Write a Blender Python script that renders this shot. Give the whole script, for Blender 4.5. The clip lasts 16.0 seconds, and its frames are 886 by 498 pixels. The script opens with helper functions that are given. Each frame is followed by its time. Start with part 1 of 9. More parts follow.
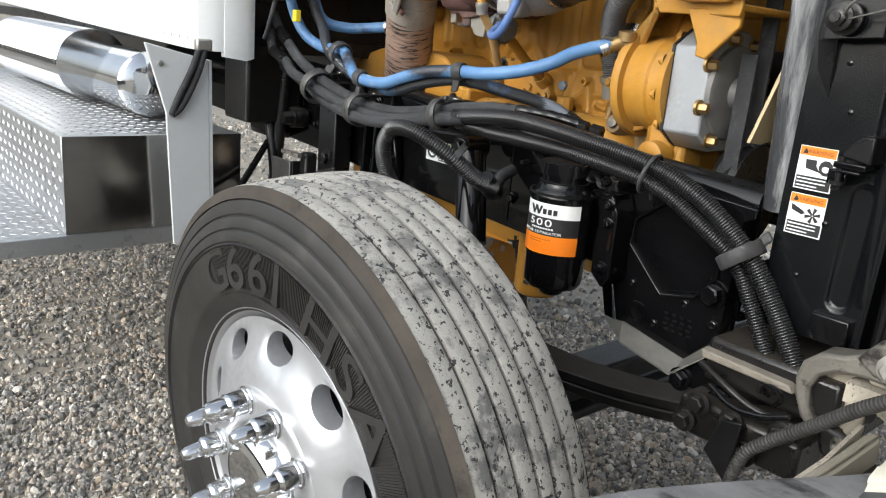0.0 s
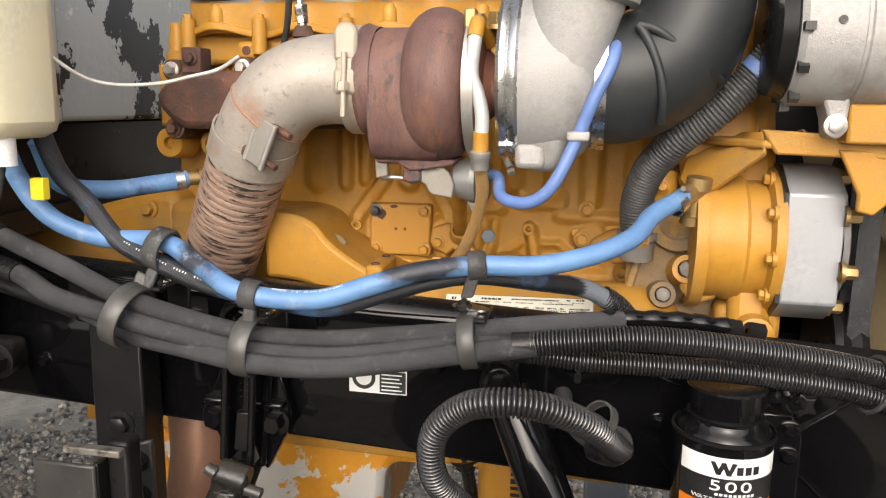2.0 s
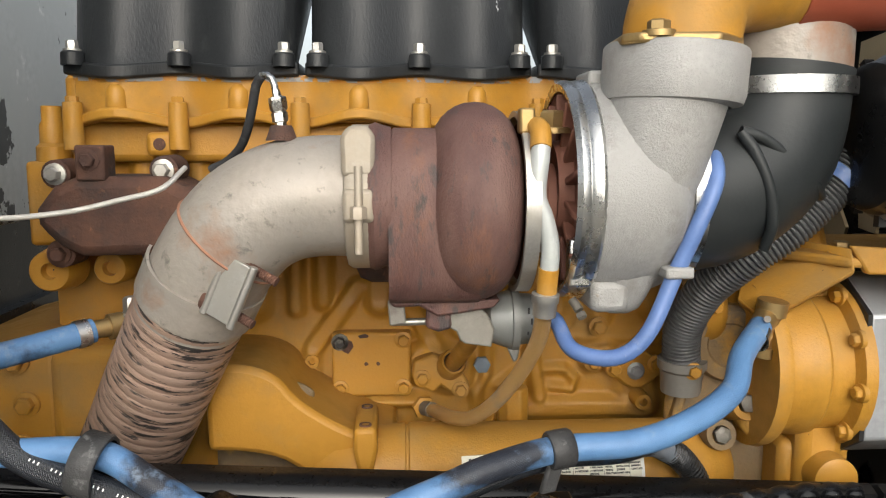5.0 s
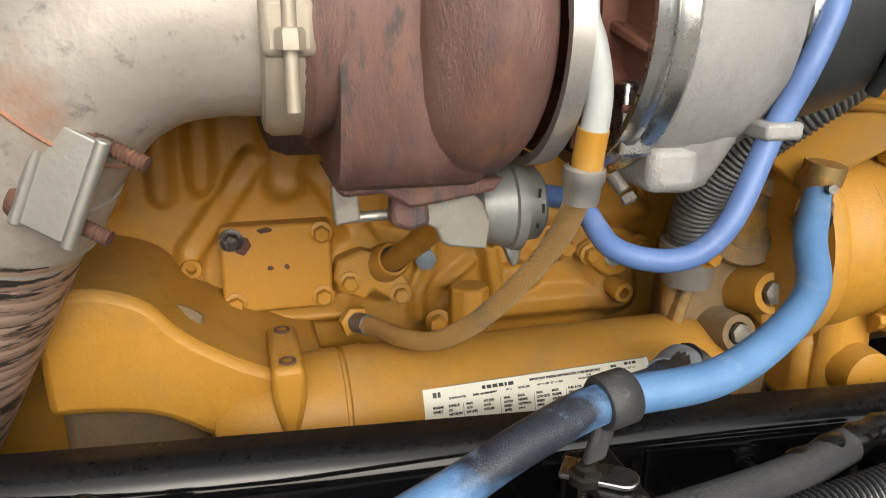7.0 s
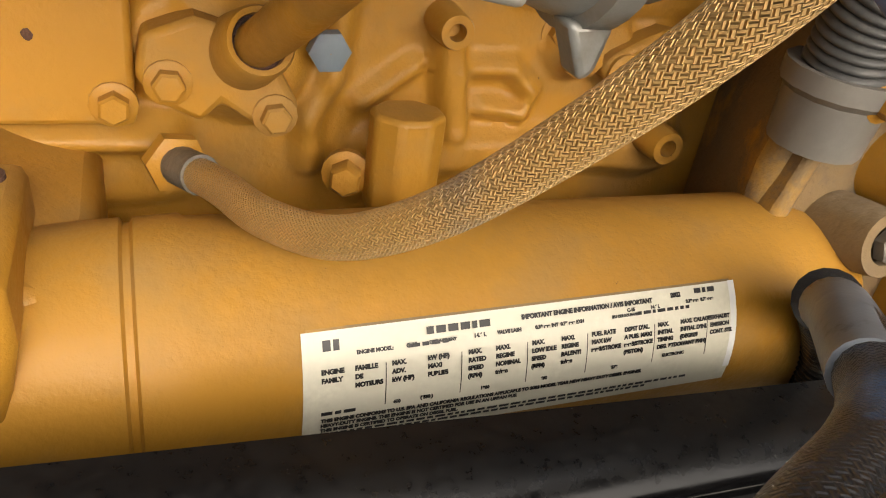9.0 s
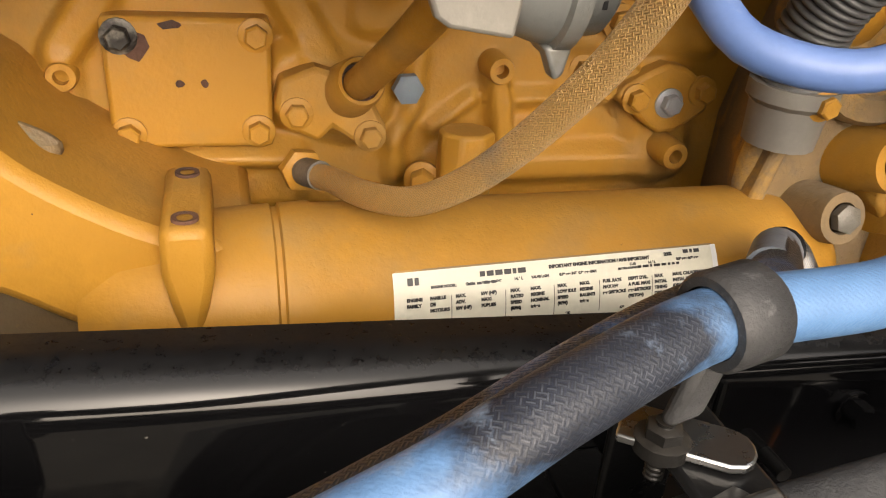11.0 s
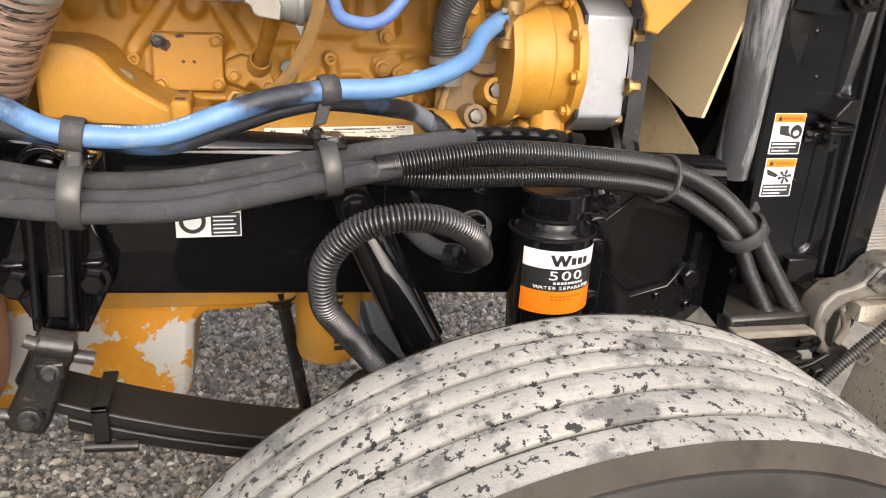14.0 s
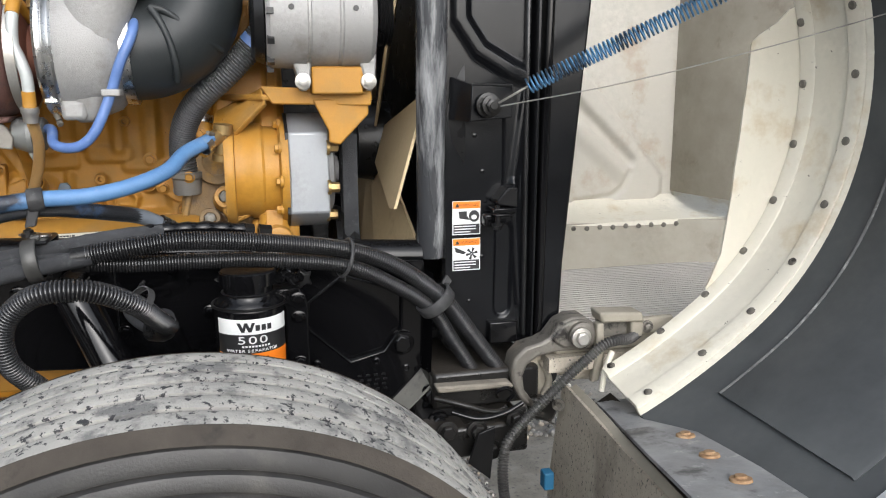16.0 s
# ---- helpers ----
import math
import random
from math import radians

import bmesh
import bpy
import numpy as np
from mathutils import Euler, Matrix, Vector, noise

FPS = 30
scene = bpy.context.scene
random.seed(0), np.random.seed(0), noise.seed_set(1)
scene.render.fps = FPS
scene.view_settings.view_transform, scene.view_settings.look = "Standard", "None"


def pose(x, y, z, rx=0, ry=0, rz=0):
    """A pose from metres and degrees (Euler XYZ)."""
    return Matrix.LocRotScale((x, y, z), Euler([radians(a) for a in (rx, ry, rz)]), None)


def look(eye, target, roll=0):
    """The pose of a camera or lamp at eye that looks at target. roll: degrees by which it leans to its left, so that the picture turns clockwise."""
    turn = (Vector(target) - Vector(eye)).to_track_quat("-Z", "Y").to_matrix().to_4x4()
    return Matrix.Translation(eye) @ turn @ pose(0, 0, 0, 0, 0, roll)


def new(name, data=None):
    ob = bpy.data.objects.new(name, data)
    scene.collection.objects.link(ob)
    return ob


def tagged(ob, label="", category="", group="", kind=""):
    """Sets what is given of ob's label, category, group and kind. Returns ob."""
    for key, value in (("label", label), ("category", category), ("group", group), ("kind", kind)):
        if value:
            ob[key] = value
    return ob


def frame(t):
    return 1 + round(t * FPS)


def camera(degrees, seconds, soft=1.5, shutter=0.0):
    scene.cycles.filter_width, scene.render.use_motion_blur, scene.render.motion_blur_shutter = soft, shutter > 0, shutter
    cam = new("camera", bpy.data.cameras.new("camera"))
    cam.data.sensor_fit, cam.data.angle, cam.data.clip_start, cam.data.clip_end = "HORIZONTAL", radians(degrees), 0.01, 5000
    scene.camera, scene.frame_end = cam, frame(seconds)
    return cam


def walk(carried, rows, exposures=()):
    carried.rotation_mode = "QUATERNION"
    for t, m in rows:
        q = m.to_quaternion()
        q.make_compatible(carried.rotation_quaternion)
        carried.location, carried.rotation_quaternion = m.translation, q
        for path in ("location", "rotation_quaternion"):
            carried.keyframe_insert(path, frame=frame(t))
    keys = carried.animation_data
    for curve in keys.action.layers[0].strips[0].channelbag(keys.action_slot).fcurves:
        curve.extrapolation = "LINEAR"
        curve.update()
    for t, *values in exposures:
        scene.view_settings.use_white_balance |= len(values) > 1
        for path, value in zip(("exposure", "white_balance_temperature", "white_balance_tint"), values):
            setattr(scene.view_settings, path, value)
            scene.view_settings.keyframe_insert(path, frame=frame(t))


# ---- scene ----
cam = camera(59.7, 16.0, 1.1)
PATH = [
    (0, (0.472, -0.217, 1.353), (-0.968, 1.061, 0.813), 5.1),
    (0.5, (0.191, -0.266, 1.358), (-1.034, 1.229, 0.845), 4.2),
    (1, (-0.083, -0.233, 1.368), (-1.030, 1.465, 0.898), 2.8),
    (1.5, (-0.386, -0.114, 1.442), (-1.038, 1.731, 1.027), 1.7),
    (2, (-0.651, -0.072, 1.481), (-1.018, 1.859, 1.112), 0.9),
    (2.5, (-0.780, 0.062, 1.496), (-0.968, 2.020, 1.134), 0.5),
    (3, (-0.840, 0.205, 1.529), (-0.927, 2.177, 1.211), 0.4),
    (3.2, (-0.882, 0.228, 1.547), (-0.942, 2.203, 1.237), 0.3),
    (5.3, (-0.983, 0.186, 1.573), (-0.802, 2.159, 1.305), 0.3),
    (5.5, (-1.007, 0.183, 1.575), (-0.782, 2.147, 1.272), 0.5),
    (6, (-0.999, 0.255, 1.563), (-0.715, 2.200, 1.197), 0.1),
    (6.5, (-0.966, 0.372, 1.559), (-0.592, 2.277, 1.076), -0.1),
    (7, (-1.022, 0.500, 1.526), (-0.517, 2.332, 0.904), 0.6),
    (7.5, (-1.025, 0.679, 1.464), (-0.382, 2.402, 0.678), 2.9),
    (8, (-0.939, 0.850, 1.394), (-0.210, 2.434, 0.415), 8.1),
    (8.2, (-0.927, 0.863, 1.384), (-0.197, 2.416, 0.357), 9.3),
    (10.3, (-0.941, 0.793, 1.408), (-0.316, 2.401, 0.397), 7.0),
    (11, (-0.966, 0.708, 1.416), (-0.437, 2.407, 0.503), 4.7),
    (11.5, (-0.964, 0.666, 1.418), (-0.506, 2.422, 0.577), 3.0),
    (12, (-0.973, 0.576, 1.423), (-0.554, 2.370, 0.642), 2.4),
    (12.5, (-1.053, 0.383, 1.439), (-0.584, 2.162, 0.655), 4.2),
    (13, (-1.103, 0.219, 1.411), (-0.611, 2.017, 0.687), 4.2),
    (13.5, (-1.020, 0.067, 1.435), (-0.569, 1.869, 0.693), 3.7),
    (14, (-0.886, -0.083, 1.438), (-0.420, 1.730, 0.733), 3.1),
    (14.5, (-0.844, -0.244, 1.447), (-0.361, 1.603, 0.849), 1.7),
    (15, (-0.838, -0.406, 1.430), (-0.379, 1.474, 0.928), 0.6),
    (15.5, (-0.702, -0.463, 1.436), (-0.306, 1.448, 0.996), -0.6),
    (16, (-0.464, -0.453, 1.442), (0.024, 1.445, 1.044), -0.2),
]
EXPOSURES = [(0, 0.8, 6150, 8), (1, 1.13, 6250, 10), (2, 1.02, 6850, 13), (3, 0.78, 6750, 9), (5.5, 0.55, 6550, 8), (7, 0.75, 6650, 8), (7.5, 1.0, 6500, 10), (8, 1.1, 7500, 11), (10.5, 1.08, 7150, 12), (12.0, 1.1, 7950, 15), (13.5, 1.34, 7250, 16), (14.5, 1.1, 6450, 13), (15, 1.0, 6250, 12), (16, 0.68, 6050, 10)]
walk(cam, [(t, look(eye, target, roll)) for t, eye, target, roll in PATH], EXPOSURES)
# ---------- light ----------
world = bpy.data.worlds.new("sky")
scene.world = world
world.use_nodes = True
wn = world.node_tree
sky = wn.nodes.new("ShaderNodeTexSky")
sky.sky_type = "NISHITA"
sky.sun_disc = False
sky.sun_elevation, sky.sun_rotation = radians(28), radians(178)
sky.air_density, sky.dust_density, sky.ozone_density = 1.0, 4.0, 1.0
hazy = wn.nodes.new("ShaderNodeHueSaturation")  # thin cloud greys the sky
hazy.inputs["Saturation"].default_value = 0.4
wn.links.new(sky.outputs[0], hazy.inputs["Color"])
wn.links.new(hazy.outputs[0], wn.nodes["Background"].inputs[0])
wn.nodes["Background"].inputs[1].default_value = 0.15
sun = new("sun", bpy.data.lights.new("sun", "SUN"))
sun.data.energy, sun.data.angle, sun.data.color = 1.1, radians(90), (1.0, 0.965, 0.91)
sun.matrix_basis = look((0.1, -3.6, 1.95), (0, 0, 0))


# ---------- materials ----------
def mat(name, col, col2=None, scale=6.0, rough=0.5, rvar=0.1, metal=0.0, bump=0.15, bscale=120.0, spot=None, spot_scale=20.0,
        spot_at=0.62, spot_soft=0.04, weave=None, coat=0.0, spot_rough=None, stretch=(1, 1, 1), second=None, spec=0.5, dust=None, bdist=0.002, turn=None):
    """Paint, metal or rubber: two tones mixed by broad noise, patches, fine relief."""
    m = bpy.data.materials.new(name)
    m.use_nodes = True
    t = m.node_tree
    b = t.nodes["Principled BSDF"]
    tc = t.nodes.new("ShaderNodeTexCoord")
    mp = t.nodes.new("ShaderNodeMapping")
    mp.inputs["Scale"].default_value = stretch
    if turn:
        # first turn the pattern so that its z runs along the thing
        tm = t.nodes.new("ShaderNodeMapping")
        tm.inputs["Rotation"].default_value = Vector(turn).rotation_difference(Vector((0, 0, 1))).to_euler()
        t.links.new(tc.outputs["Object"], tm.inputs[0])
        t.links.new(tm.outputs[0], mp.inputs[0])
    else:
        t.links.new(tc.outputs["Object"], mp.inputs[0])

    def noise_tex(sc, detail=5.0, rg=0.6):
        n = t.nodes.new("ShaderNodeTexNoise")
        n.inputs["Scale"].default_value, n.inputs["Detail"].default_value, n.inputs["Roughness"].default_value = sc, detail, rg
        t.links.new(mp.outputs[0], n.inputs["Vector"])
        return n.outputs[0]

    def ramp(src, a, c):
        r = t.nodes.new("ShaderNodeMapRange")
        r.inputs[1].default_value, r.inputs[2].default_value = a, c
        t.links.new(src, r.inputs[0])
        return r.outputs[0]

    def mix(fac, a, c):
        x = t.nodes.new("ShaderNodeMix")
        x.data_type = "RGBA"
        t.links.new(fac, x.inputs[0])
        for k, v in ((6, a), (7, c)):
            if isinstance(v, tuple):
                x.inputs[k].default_value = (*v, 1)
            else:
                t.links.new(v, x.inputs[k])
        return x.outputs[2]

    col2 = col2 or tuple(0.75 * v for v in col)
    broad = ramp(noise_tex(scale), 0.35, 0.68)
    out = mix(broad, col, col2)
    fine = ramp(noise_tex(scale * 14, 3.0), 0.3, 0.7)
    out = mix(fine, out, mix(broad, tuple(0.82 * v for v in col), tuple(min(1, 1.12 * v) for v in col2)))
    rsock = t.nodes.new("ShaderNodeMapRange")
    rsock.inputs[3].default_value, rsock.inputs[4].default_value = max(0.02, rough - rvar), min(1, rough + rvar)
    t.links.new(noise_tex(scale * 3), rsock.inputs[0])
    rout = rsock.outputs[0]
    def calc(op, a, c=0.0, d=0.0):
        n = t.nodes.new("ShaderNodeMath")
        n.operation = op
        for k, v in enumerate((a, c, d)):
            if isinstance(v, (int, float)):
                n.inputs[k].default_value = v
            else:
                t.links.new(v, n.inputs[k])
        return n.outputs[0]

    wv = None
    if weave:
        # plaited threads, along and round the hose
        at = t.nodes.new("ShaderNodeAttribute")
        at.attribute_name = "weave"
        sx = t.nodes.new("ShaderNodeSeparateXYZ")
        t.links.new(at.outputs["Vector"], sx.inputs[0])
        al = calc("MULTIPLY", sx.outputs[0], weave[0])
        ro = calc("MULTIPLY", sx.outputs[1], weave[1])
        one, two = calc("ADD", al, ro), calc("SUBTRACT", al, ro)
        over = calc("GREATER_THAN", calc("MULTIPLY", calc("SINE", one), calc("SINE", two)), 0.0)
        wv = calc("ADD", calc("MULTIPLY", over, calc("SINE", calc("MULTIPLY", one, 3.0))), calc("MULTIPLY", calc("SUBTRACT", 1.0, over), calc("SINE", calc("MULTIPLY", two, 3.0))))
    for sp in ([(spot, spot_scale, spot_at, spot_soft)] if spot else []) + ([second] if second else []):
        nz = noise_tex(sp[1], 6.0, 0.65)
        if weave and sp[0] == spot:
            # rubbed lengths carry more of the patches
            at = t.nodes.new("ShaderNodeAttribute")
            at.attribute_name = "weave"
            sx = t.nodes.new("ShaderNodeSeparateXYZ")
            t.links.new(at.outputs["Vector"], sx.inputs[0])
            ad = t.nodes.new("ShaderNodeMath")
            t.links.new(nz, ad.inputs[0])
            t.links.new(sx.outputs[2], ad.inputs[1])
            nz = ad.outputs[0]
        f = ramp(nz, sp[2], sp[2] + sp[3])
        out = mix(f, out, mix(calc("MULTIPLY", ramp(wv, 0.25, 0.9), ramp(noise_tex(70.0, 3.0, 0.6), 0.38, 0.66)), sp[0], weave[5]) if weave and len(weave) > 5 and sp[0] == spot else sp[0])
        if spot_rough is not None:
            mr = t.nodes.new("ShaderNodeMix")
            t.links.new(f, mr.inputs[0])
            t.links.new(rout, mr.inputs[2])
            mr.inputs[3].default_value = spot_rough
            rout = mr.outputs[0]
    if dust:
        # dust lying on faces that look up; on hoses and looms also painted highlights
        ge = t.nodes.new("ShaderNodeNewGeometry")
        sx = t.nodes.new("ShaderNodeSeparateXYZ")
        t.links.new(ge.outputs["Normal"], sx.inputs[0])
        f = calc("MULTIPLY", calc("MULTIPLY", ramp(sx.outputs[2], 0.55, 0.95), dust[1]), ramp(noise_tex(160.0, 8.0, 0.7), 0.2, 0.75))
        out = mix(f, out, dust[0])
        mr = t.nodes.new("ShaderNodeMix")
        t.links.new(f, mr.inputs[0])
        t.links.new(rout, mr.inputs[2])
        mr.inputs[3].default_value = 0.9
        rout = mr.outputs[0]
    if weave:
        out = mix(calc("MULTIPLY", ramp(wv, 0.1, -0.7), weave[2]), out, weave[3])
    t.links.new(out, b.inputs["Base Color"])
    b.inputs["Specular IOR Level"].default_value = spec
    t.links.new(rout, b.inputs["Roughness"])
    b.inputs["Metallic"].default_value = metal
    b.inputs["Coat Weight"].default_value = coat
    if bump:
        h = noise_tex(bscale, 4.0)
        if weave:
            h = calc("MULTIPLY_ADD", wv, weave[4], h)
        bp = t.nodes.new("ShaderNodeBump")
        bp.inputs["Strength"].default_value, bp.inputs["Distance"].default_value = bump, bdist
        t.links.new(h, bp.inputs["Height"])
        t.links.new(bp.outputs[0], b.inputs["Normal"])
    return m


YELLOW = mat("engine_yellow", (0.445, 0.222, 0.031), (0.36, 0.174, 0.023), 5, 0.42, 0.14, bump=0.3, bscale=240, spot=(0.31, 0.18, 0.055), spot_scale=11, spot_at=0.50, spot_soft=0.22, spot_rough=0.8, second=((0.07, 0.04, 0.025), 110, 0.715, 0.02), dust=((0.33, 0.21, 0.08), 0.35), spec=0.35)
YELLOW_PEEL = mat("peeling_yellow", (0.60, 0.27, 0.02), (0.50, 0.21, 0.015), 5, 0.45, 0.1, bump=0.2, spot=(0.45, 0.45, 0.43), spot_scale=6, spot_at=0.545, spot_soft=0.01)
YELLOW_DUST = mat("dusty_yellow", (0.23, 0.145, 0.06), (0.145, 0.105, 0.06), 12, 0.75, 0.1, bump=0.5, bscale=200, spot=(0.48, 0.25, 0.03), spot_scale=14, spot_at=0.56, spot_soft=0.15, second=((0.09, 0.07, 0.05), 20, 0.60, 0.15), dust=((0.33, 0.27, 0.19), 0.8))
GLOSS = mat("black_gloss_paint", (0.003, 0.003, 0.0035), (0.005, 0.005, 0.0055), 5, 0.07, 0.03, bump=0.02, bscale=40, spot=(0.20, 0.19, 0.17), spot_scale=300, spot_at=0.705, spot_soft=0.03, spot_rough=0.8, dust=((0.010, 0.0102, 0.0108), 0.7), spec=0.32)
SATIN = mat("black_satin_paint", (0.006, 0.006, 0.0065), (0.011, 0.011, 0.011), 8, 0.30, 0.12, bump=0.12, bscale=150, spot=(0.09, 0.08, 0.065), spot_scale=60, spot_at=0.71, spot_soft=0.12, spot_rough=0.8, spec=0.25)
CHASSIS = mat("chassis_black", (0.006, 0.0058, 0.0056), (0.013, 0.0122, 0.0112), 7, 0.34, 0.15, bump=0.3, bscale=120, spot=(0.075, 0.065, 0.054), spot_scale=30, spot_at=0.68, spot_soft=0.15, spot_rough=0.85, dust=((0.075, 0.066, 0.055), 0.4), spec=0.35)
LOOMDUST = mat("dusty_ribbed_plastic", (0.045, 0.047, 0.050), (0.070, 0.072, 0.074), 10, 0.5, 0.1, bump=0.1, spot=(0.12, 0.12, 0.115), spot_scale=26, spot_at=0.56, spot_soft=0.2, dust=((0.20, 0.195, 0.185), 0.4))
RUBBER = mat("black_rubber", (0.028, 0.0289, 0.0312), (0.045, 0.0463, 0.0495), 10, 0.72, 0.1, bump=0.6, bscale=500, spot=(0.085, 0.085, 0.083), spot_scale=380, spot_at=0.66, spot_soft=0.06, spec=0.2, second=((0.075, 0.0765, 0.079), 45, 0.57, 0.14), dust=((0.115, 0.116, 0.115), 0.36))
# the pale up-facing tint here paints in highlights on the ribs
LOOM = mat("ribbed_plastic", (0.013, 0.0132, 0.0138), (0.021, 0.0212, 0.022), 10, 0.22, 0.08, bump=0.1, spot=(0.085, 0.082, 0.077), spot_scale=30, spot_at=0.64, spot_soft=0.15, spec=0.75, dust=((0.13, 0.127, 0.12), 0.25))
BAND = mat("rubber_clamp", (0.034, 0.034, 0.035), (0.060, 0.060, 0.0605), 20, 0.40, 0.14, bump=0.5, bscale=200, spot=(0.15, 0.15, 0.148), spot_scale=55, spot_at=0.60, spot_soft=0.1, spec=0.22)
BLUE = mat("blue_hose", (0.084, 0.190, 0.375), (0.104, 0.218, 0.405), 14, 0.45, 0.1, bump=0.22, bscale=500, weave=(800.0, 10.0, 0.05, (0.05, 0.11, 0.25), 0.13, (0.062, 0.07, 0.088)), spot=(0.012, 0.014, 0.020), spot_scale=8.5, spot_at=0.59, spot_soft=0.12, second=((0.21, 0.28, 0.38), 26, 0.56, 0.15))
BLUESCUFF = mat("black_scuffed_hose", (0.008, 0.009, 0.011), (0.020, 0.022, 0.026), 14, 0.32, 0.1, bump=0.5, bscale=500, weave=(800.0, 10.0, 0.12, (0.08, 0.10, 0.14), 0.3), spot=(0.075, 0.19, 0.42), spot_scale=11, spot_at=0.56, spot_soft=0.2, spec=0.6)
VIOLET = mat("violet_blue_tube", (0.085, 0.155, 0.36), (0.11, 0.185, 0.40), 20, 0.42, 0.08, bump=0.1, spot=(0.24, 0.27, 0.38), spot_scale=30, spot_at=0.62, spot_soft=0.15)
TURBINE = mat("heat_rusted_iron", (0.098, 0.046, 0.040), (0.155, 0.086, 0.070), 12, 0.6, 0.12, bump=0.8, bscale=260, spot=(0.20, 0.088, 0.047), spot_scale=15, spot_at=0.55, spot_soft=0.20, second=((0.062, 0.046, 0.044), 34, 0.56, 0.10), stretch=(1.8, 1, 0.7))
RUST = mat("dark_rust", (0.055, 0.027, 0.020), (0.105, 0.047, 0.029), 16, 0.85, 0.08, bump=0.8, bscale=200, spot=(0.035, 0.024, 0.021), spot_scale=14, spot_at=0.52, spot_soft=0.14, second=((0.22, 0.10, 0.05), 40, 0.60, 0.1))
WHEELRUST = mat("rusted_backplate", (0.15, 0.055, 0.035), (0.20, 0.085, 0.055), 20, 0.7, 0.1, bump=0.3)
ELBOW = mat("aluminized_steel", (0.35, 0.31, 0.268), (0.265, 0.247, 0.224), 7, 0.5, 0.14, metal=0.2, bump=0.5, bscale=30, bdist=0.006, spot=(0.27, 0.145, 0.088), spot_scale=7, spot_at=0.54, spot_soft=0.16, second=((0.16, 0.148, 0.135), 50, 0.60, 0.1))
BELLOWS = mat("scorched_flex_steel", (0.40, 0.27, 0.205), (0.31, 0.22, 0.175), 9, 0.5, 0.12, metal=0.3, bump=0.35, bscale=200, spot=(0.030, 0.025, 0.023), spot_scale=28, spot_at=0.54, spot_soft=0.05, second=((0.38, 0.29, 0.235), 60, 0.60, 0.08), stretch=(0.7, 0.7, 5.5), turn=(-0.438, 0.354, -0.826))
ALU = mat("cast_aluminium", (0.345, 0.34, 0.328), (0.275, 0.271, 0.262), 10, 0.5, 0.12, metal=0.2, bump=0.55, bscale=420, spot=(0.21, 0.198, 0.18), spot_scale=14, spot_at=0.56, spot_soft=0.16, second=((0.30, 0.22, 0.155), 26, 0.66, 0.12))
GREYPLATE = mat("grey_plate", (0.37, 0.385, 0.40), (0.30, 0.315, 0.33), 10, 0.36, 0.1, metal=0.3, bump=0.15, spot=(0.20, 0.20, 0.20), spot_scale=20, spot_at=0.60, spot_soft=0.15)
ZINC = mat("zinc_steel", (0.50, 0.49, 0.46), (0.40, 0.38, 0.34), 25, 0.4, 0.12, metal=0.8, bump=0.2, spot=(0.30, 0.17, 0.10), spot_scale=40, spot_at=0.66, spot_soft=0.1)
STEEL = mat("steel_band", (0.62, 0.62, 0.61), (0.52, 0.52, 0.51), 25, 0.28, 0.08, metal=1.0, bump=0.05)
CHROME = mat("chrome", (0.80, 0.81, 0.82), (0.74, 0.75, 0.76), 10, 0.09, 0.05, metal=1.0, bump=0.02)
WHEEL = mat("polished_wheel_aluminium", (0.54, 0.55, 0.57), (0.47, 0.48, 0.50), 5, 0.36, 0.08, metal=0.7, bump=0.06, bscale=60, spot=(0.50, 0.50, 0.50), spot_scale=18, spot_at=0.6, spot_soft=0.2)
SIDEBLACK = mat("dark_panel_paint", (0.0035, 0.0038, 0.0046), (0.006, 0.0064, 0.0075), 6, 0.20, 0.08, bump=0.05, bscale=60, spot=(0.10, 0.10, 0.10), spot_scale=420, spot_at=0.74, spot_soft=0.02, spec=0.32)
TREADPLATE = mat("diamond_tread_aluminium", (0.56, 0.57, 0.58), (0.45, 0.46, 0.47), 8, 0.40, 0.1, metal=0.9, bump=0.1, spot=(0.24, 0.24, 0.23), spot_scale=20, spot_at=0.58, spot_soft=0.15)
TYRE = mat("tyre_rubber", (0.017, 0.0165, 0.016), (0.027, 0.026, 0.0245), 7, 0.40, 0.1, bump=0.2, bscale=300, spot=(0.065, 0.060, 0.052), spot_scale=9, spot_at=0.58, spot_soft=0.25, spec=0.45)
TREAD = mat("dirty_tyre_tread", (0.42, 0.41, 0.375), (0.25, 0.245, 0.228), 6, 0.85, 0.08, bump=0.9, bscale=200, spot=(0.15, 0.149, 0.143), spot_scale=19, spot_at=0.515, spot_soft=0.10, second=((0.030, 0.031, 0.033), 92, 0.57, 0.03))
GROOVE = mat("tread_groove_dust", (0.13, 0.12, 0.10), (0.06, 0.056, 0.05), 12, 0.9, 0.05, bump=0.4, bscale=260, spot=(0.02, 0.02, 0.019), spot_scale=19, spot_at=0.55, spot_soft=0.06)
DUCT = mat("intake_rubber", (0.016, 0.019, 0.020), (0.027, 0.030, 0.031), 7, 0.42, 0.1, bump=0.12, bscale=200, spot=(0.075, 0.066, 0.042), spot_scale=10, spot_at=0.66, spot_soft=0.2, spec=0.3)
COVER = mat("valve_cover_black", (0.013, 0.0145, 0.016), (0.022, 0.024, 0.026), 7, 0.38, 0.12, bump=0.3, bscale=300, spot=(0.36, 0.37, 0.38), spot_scale=28, spot_at=0.70, spot_soft=0.01, second=((0.06, 0.063, 0.063), 12, 0.58, 0.2), stretch=(1, 1, 0.35), spec=0.35)
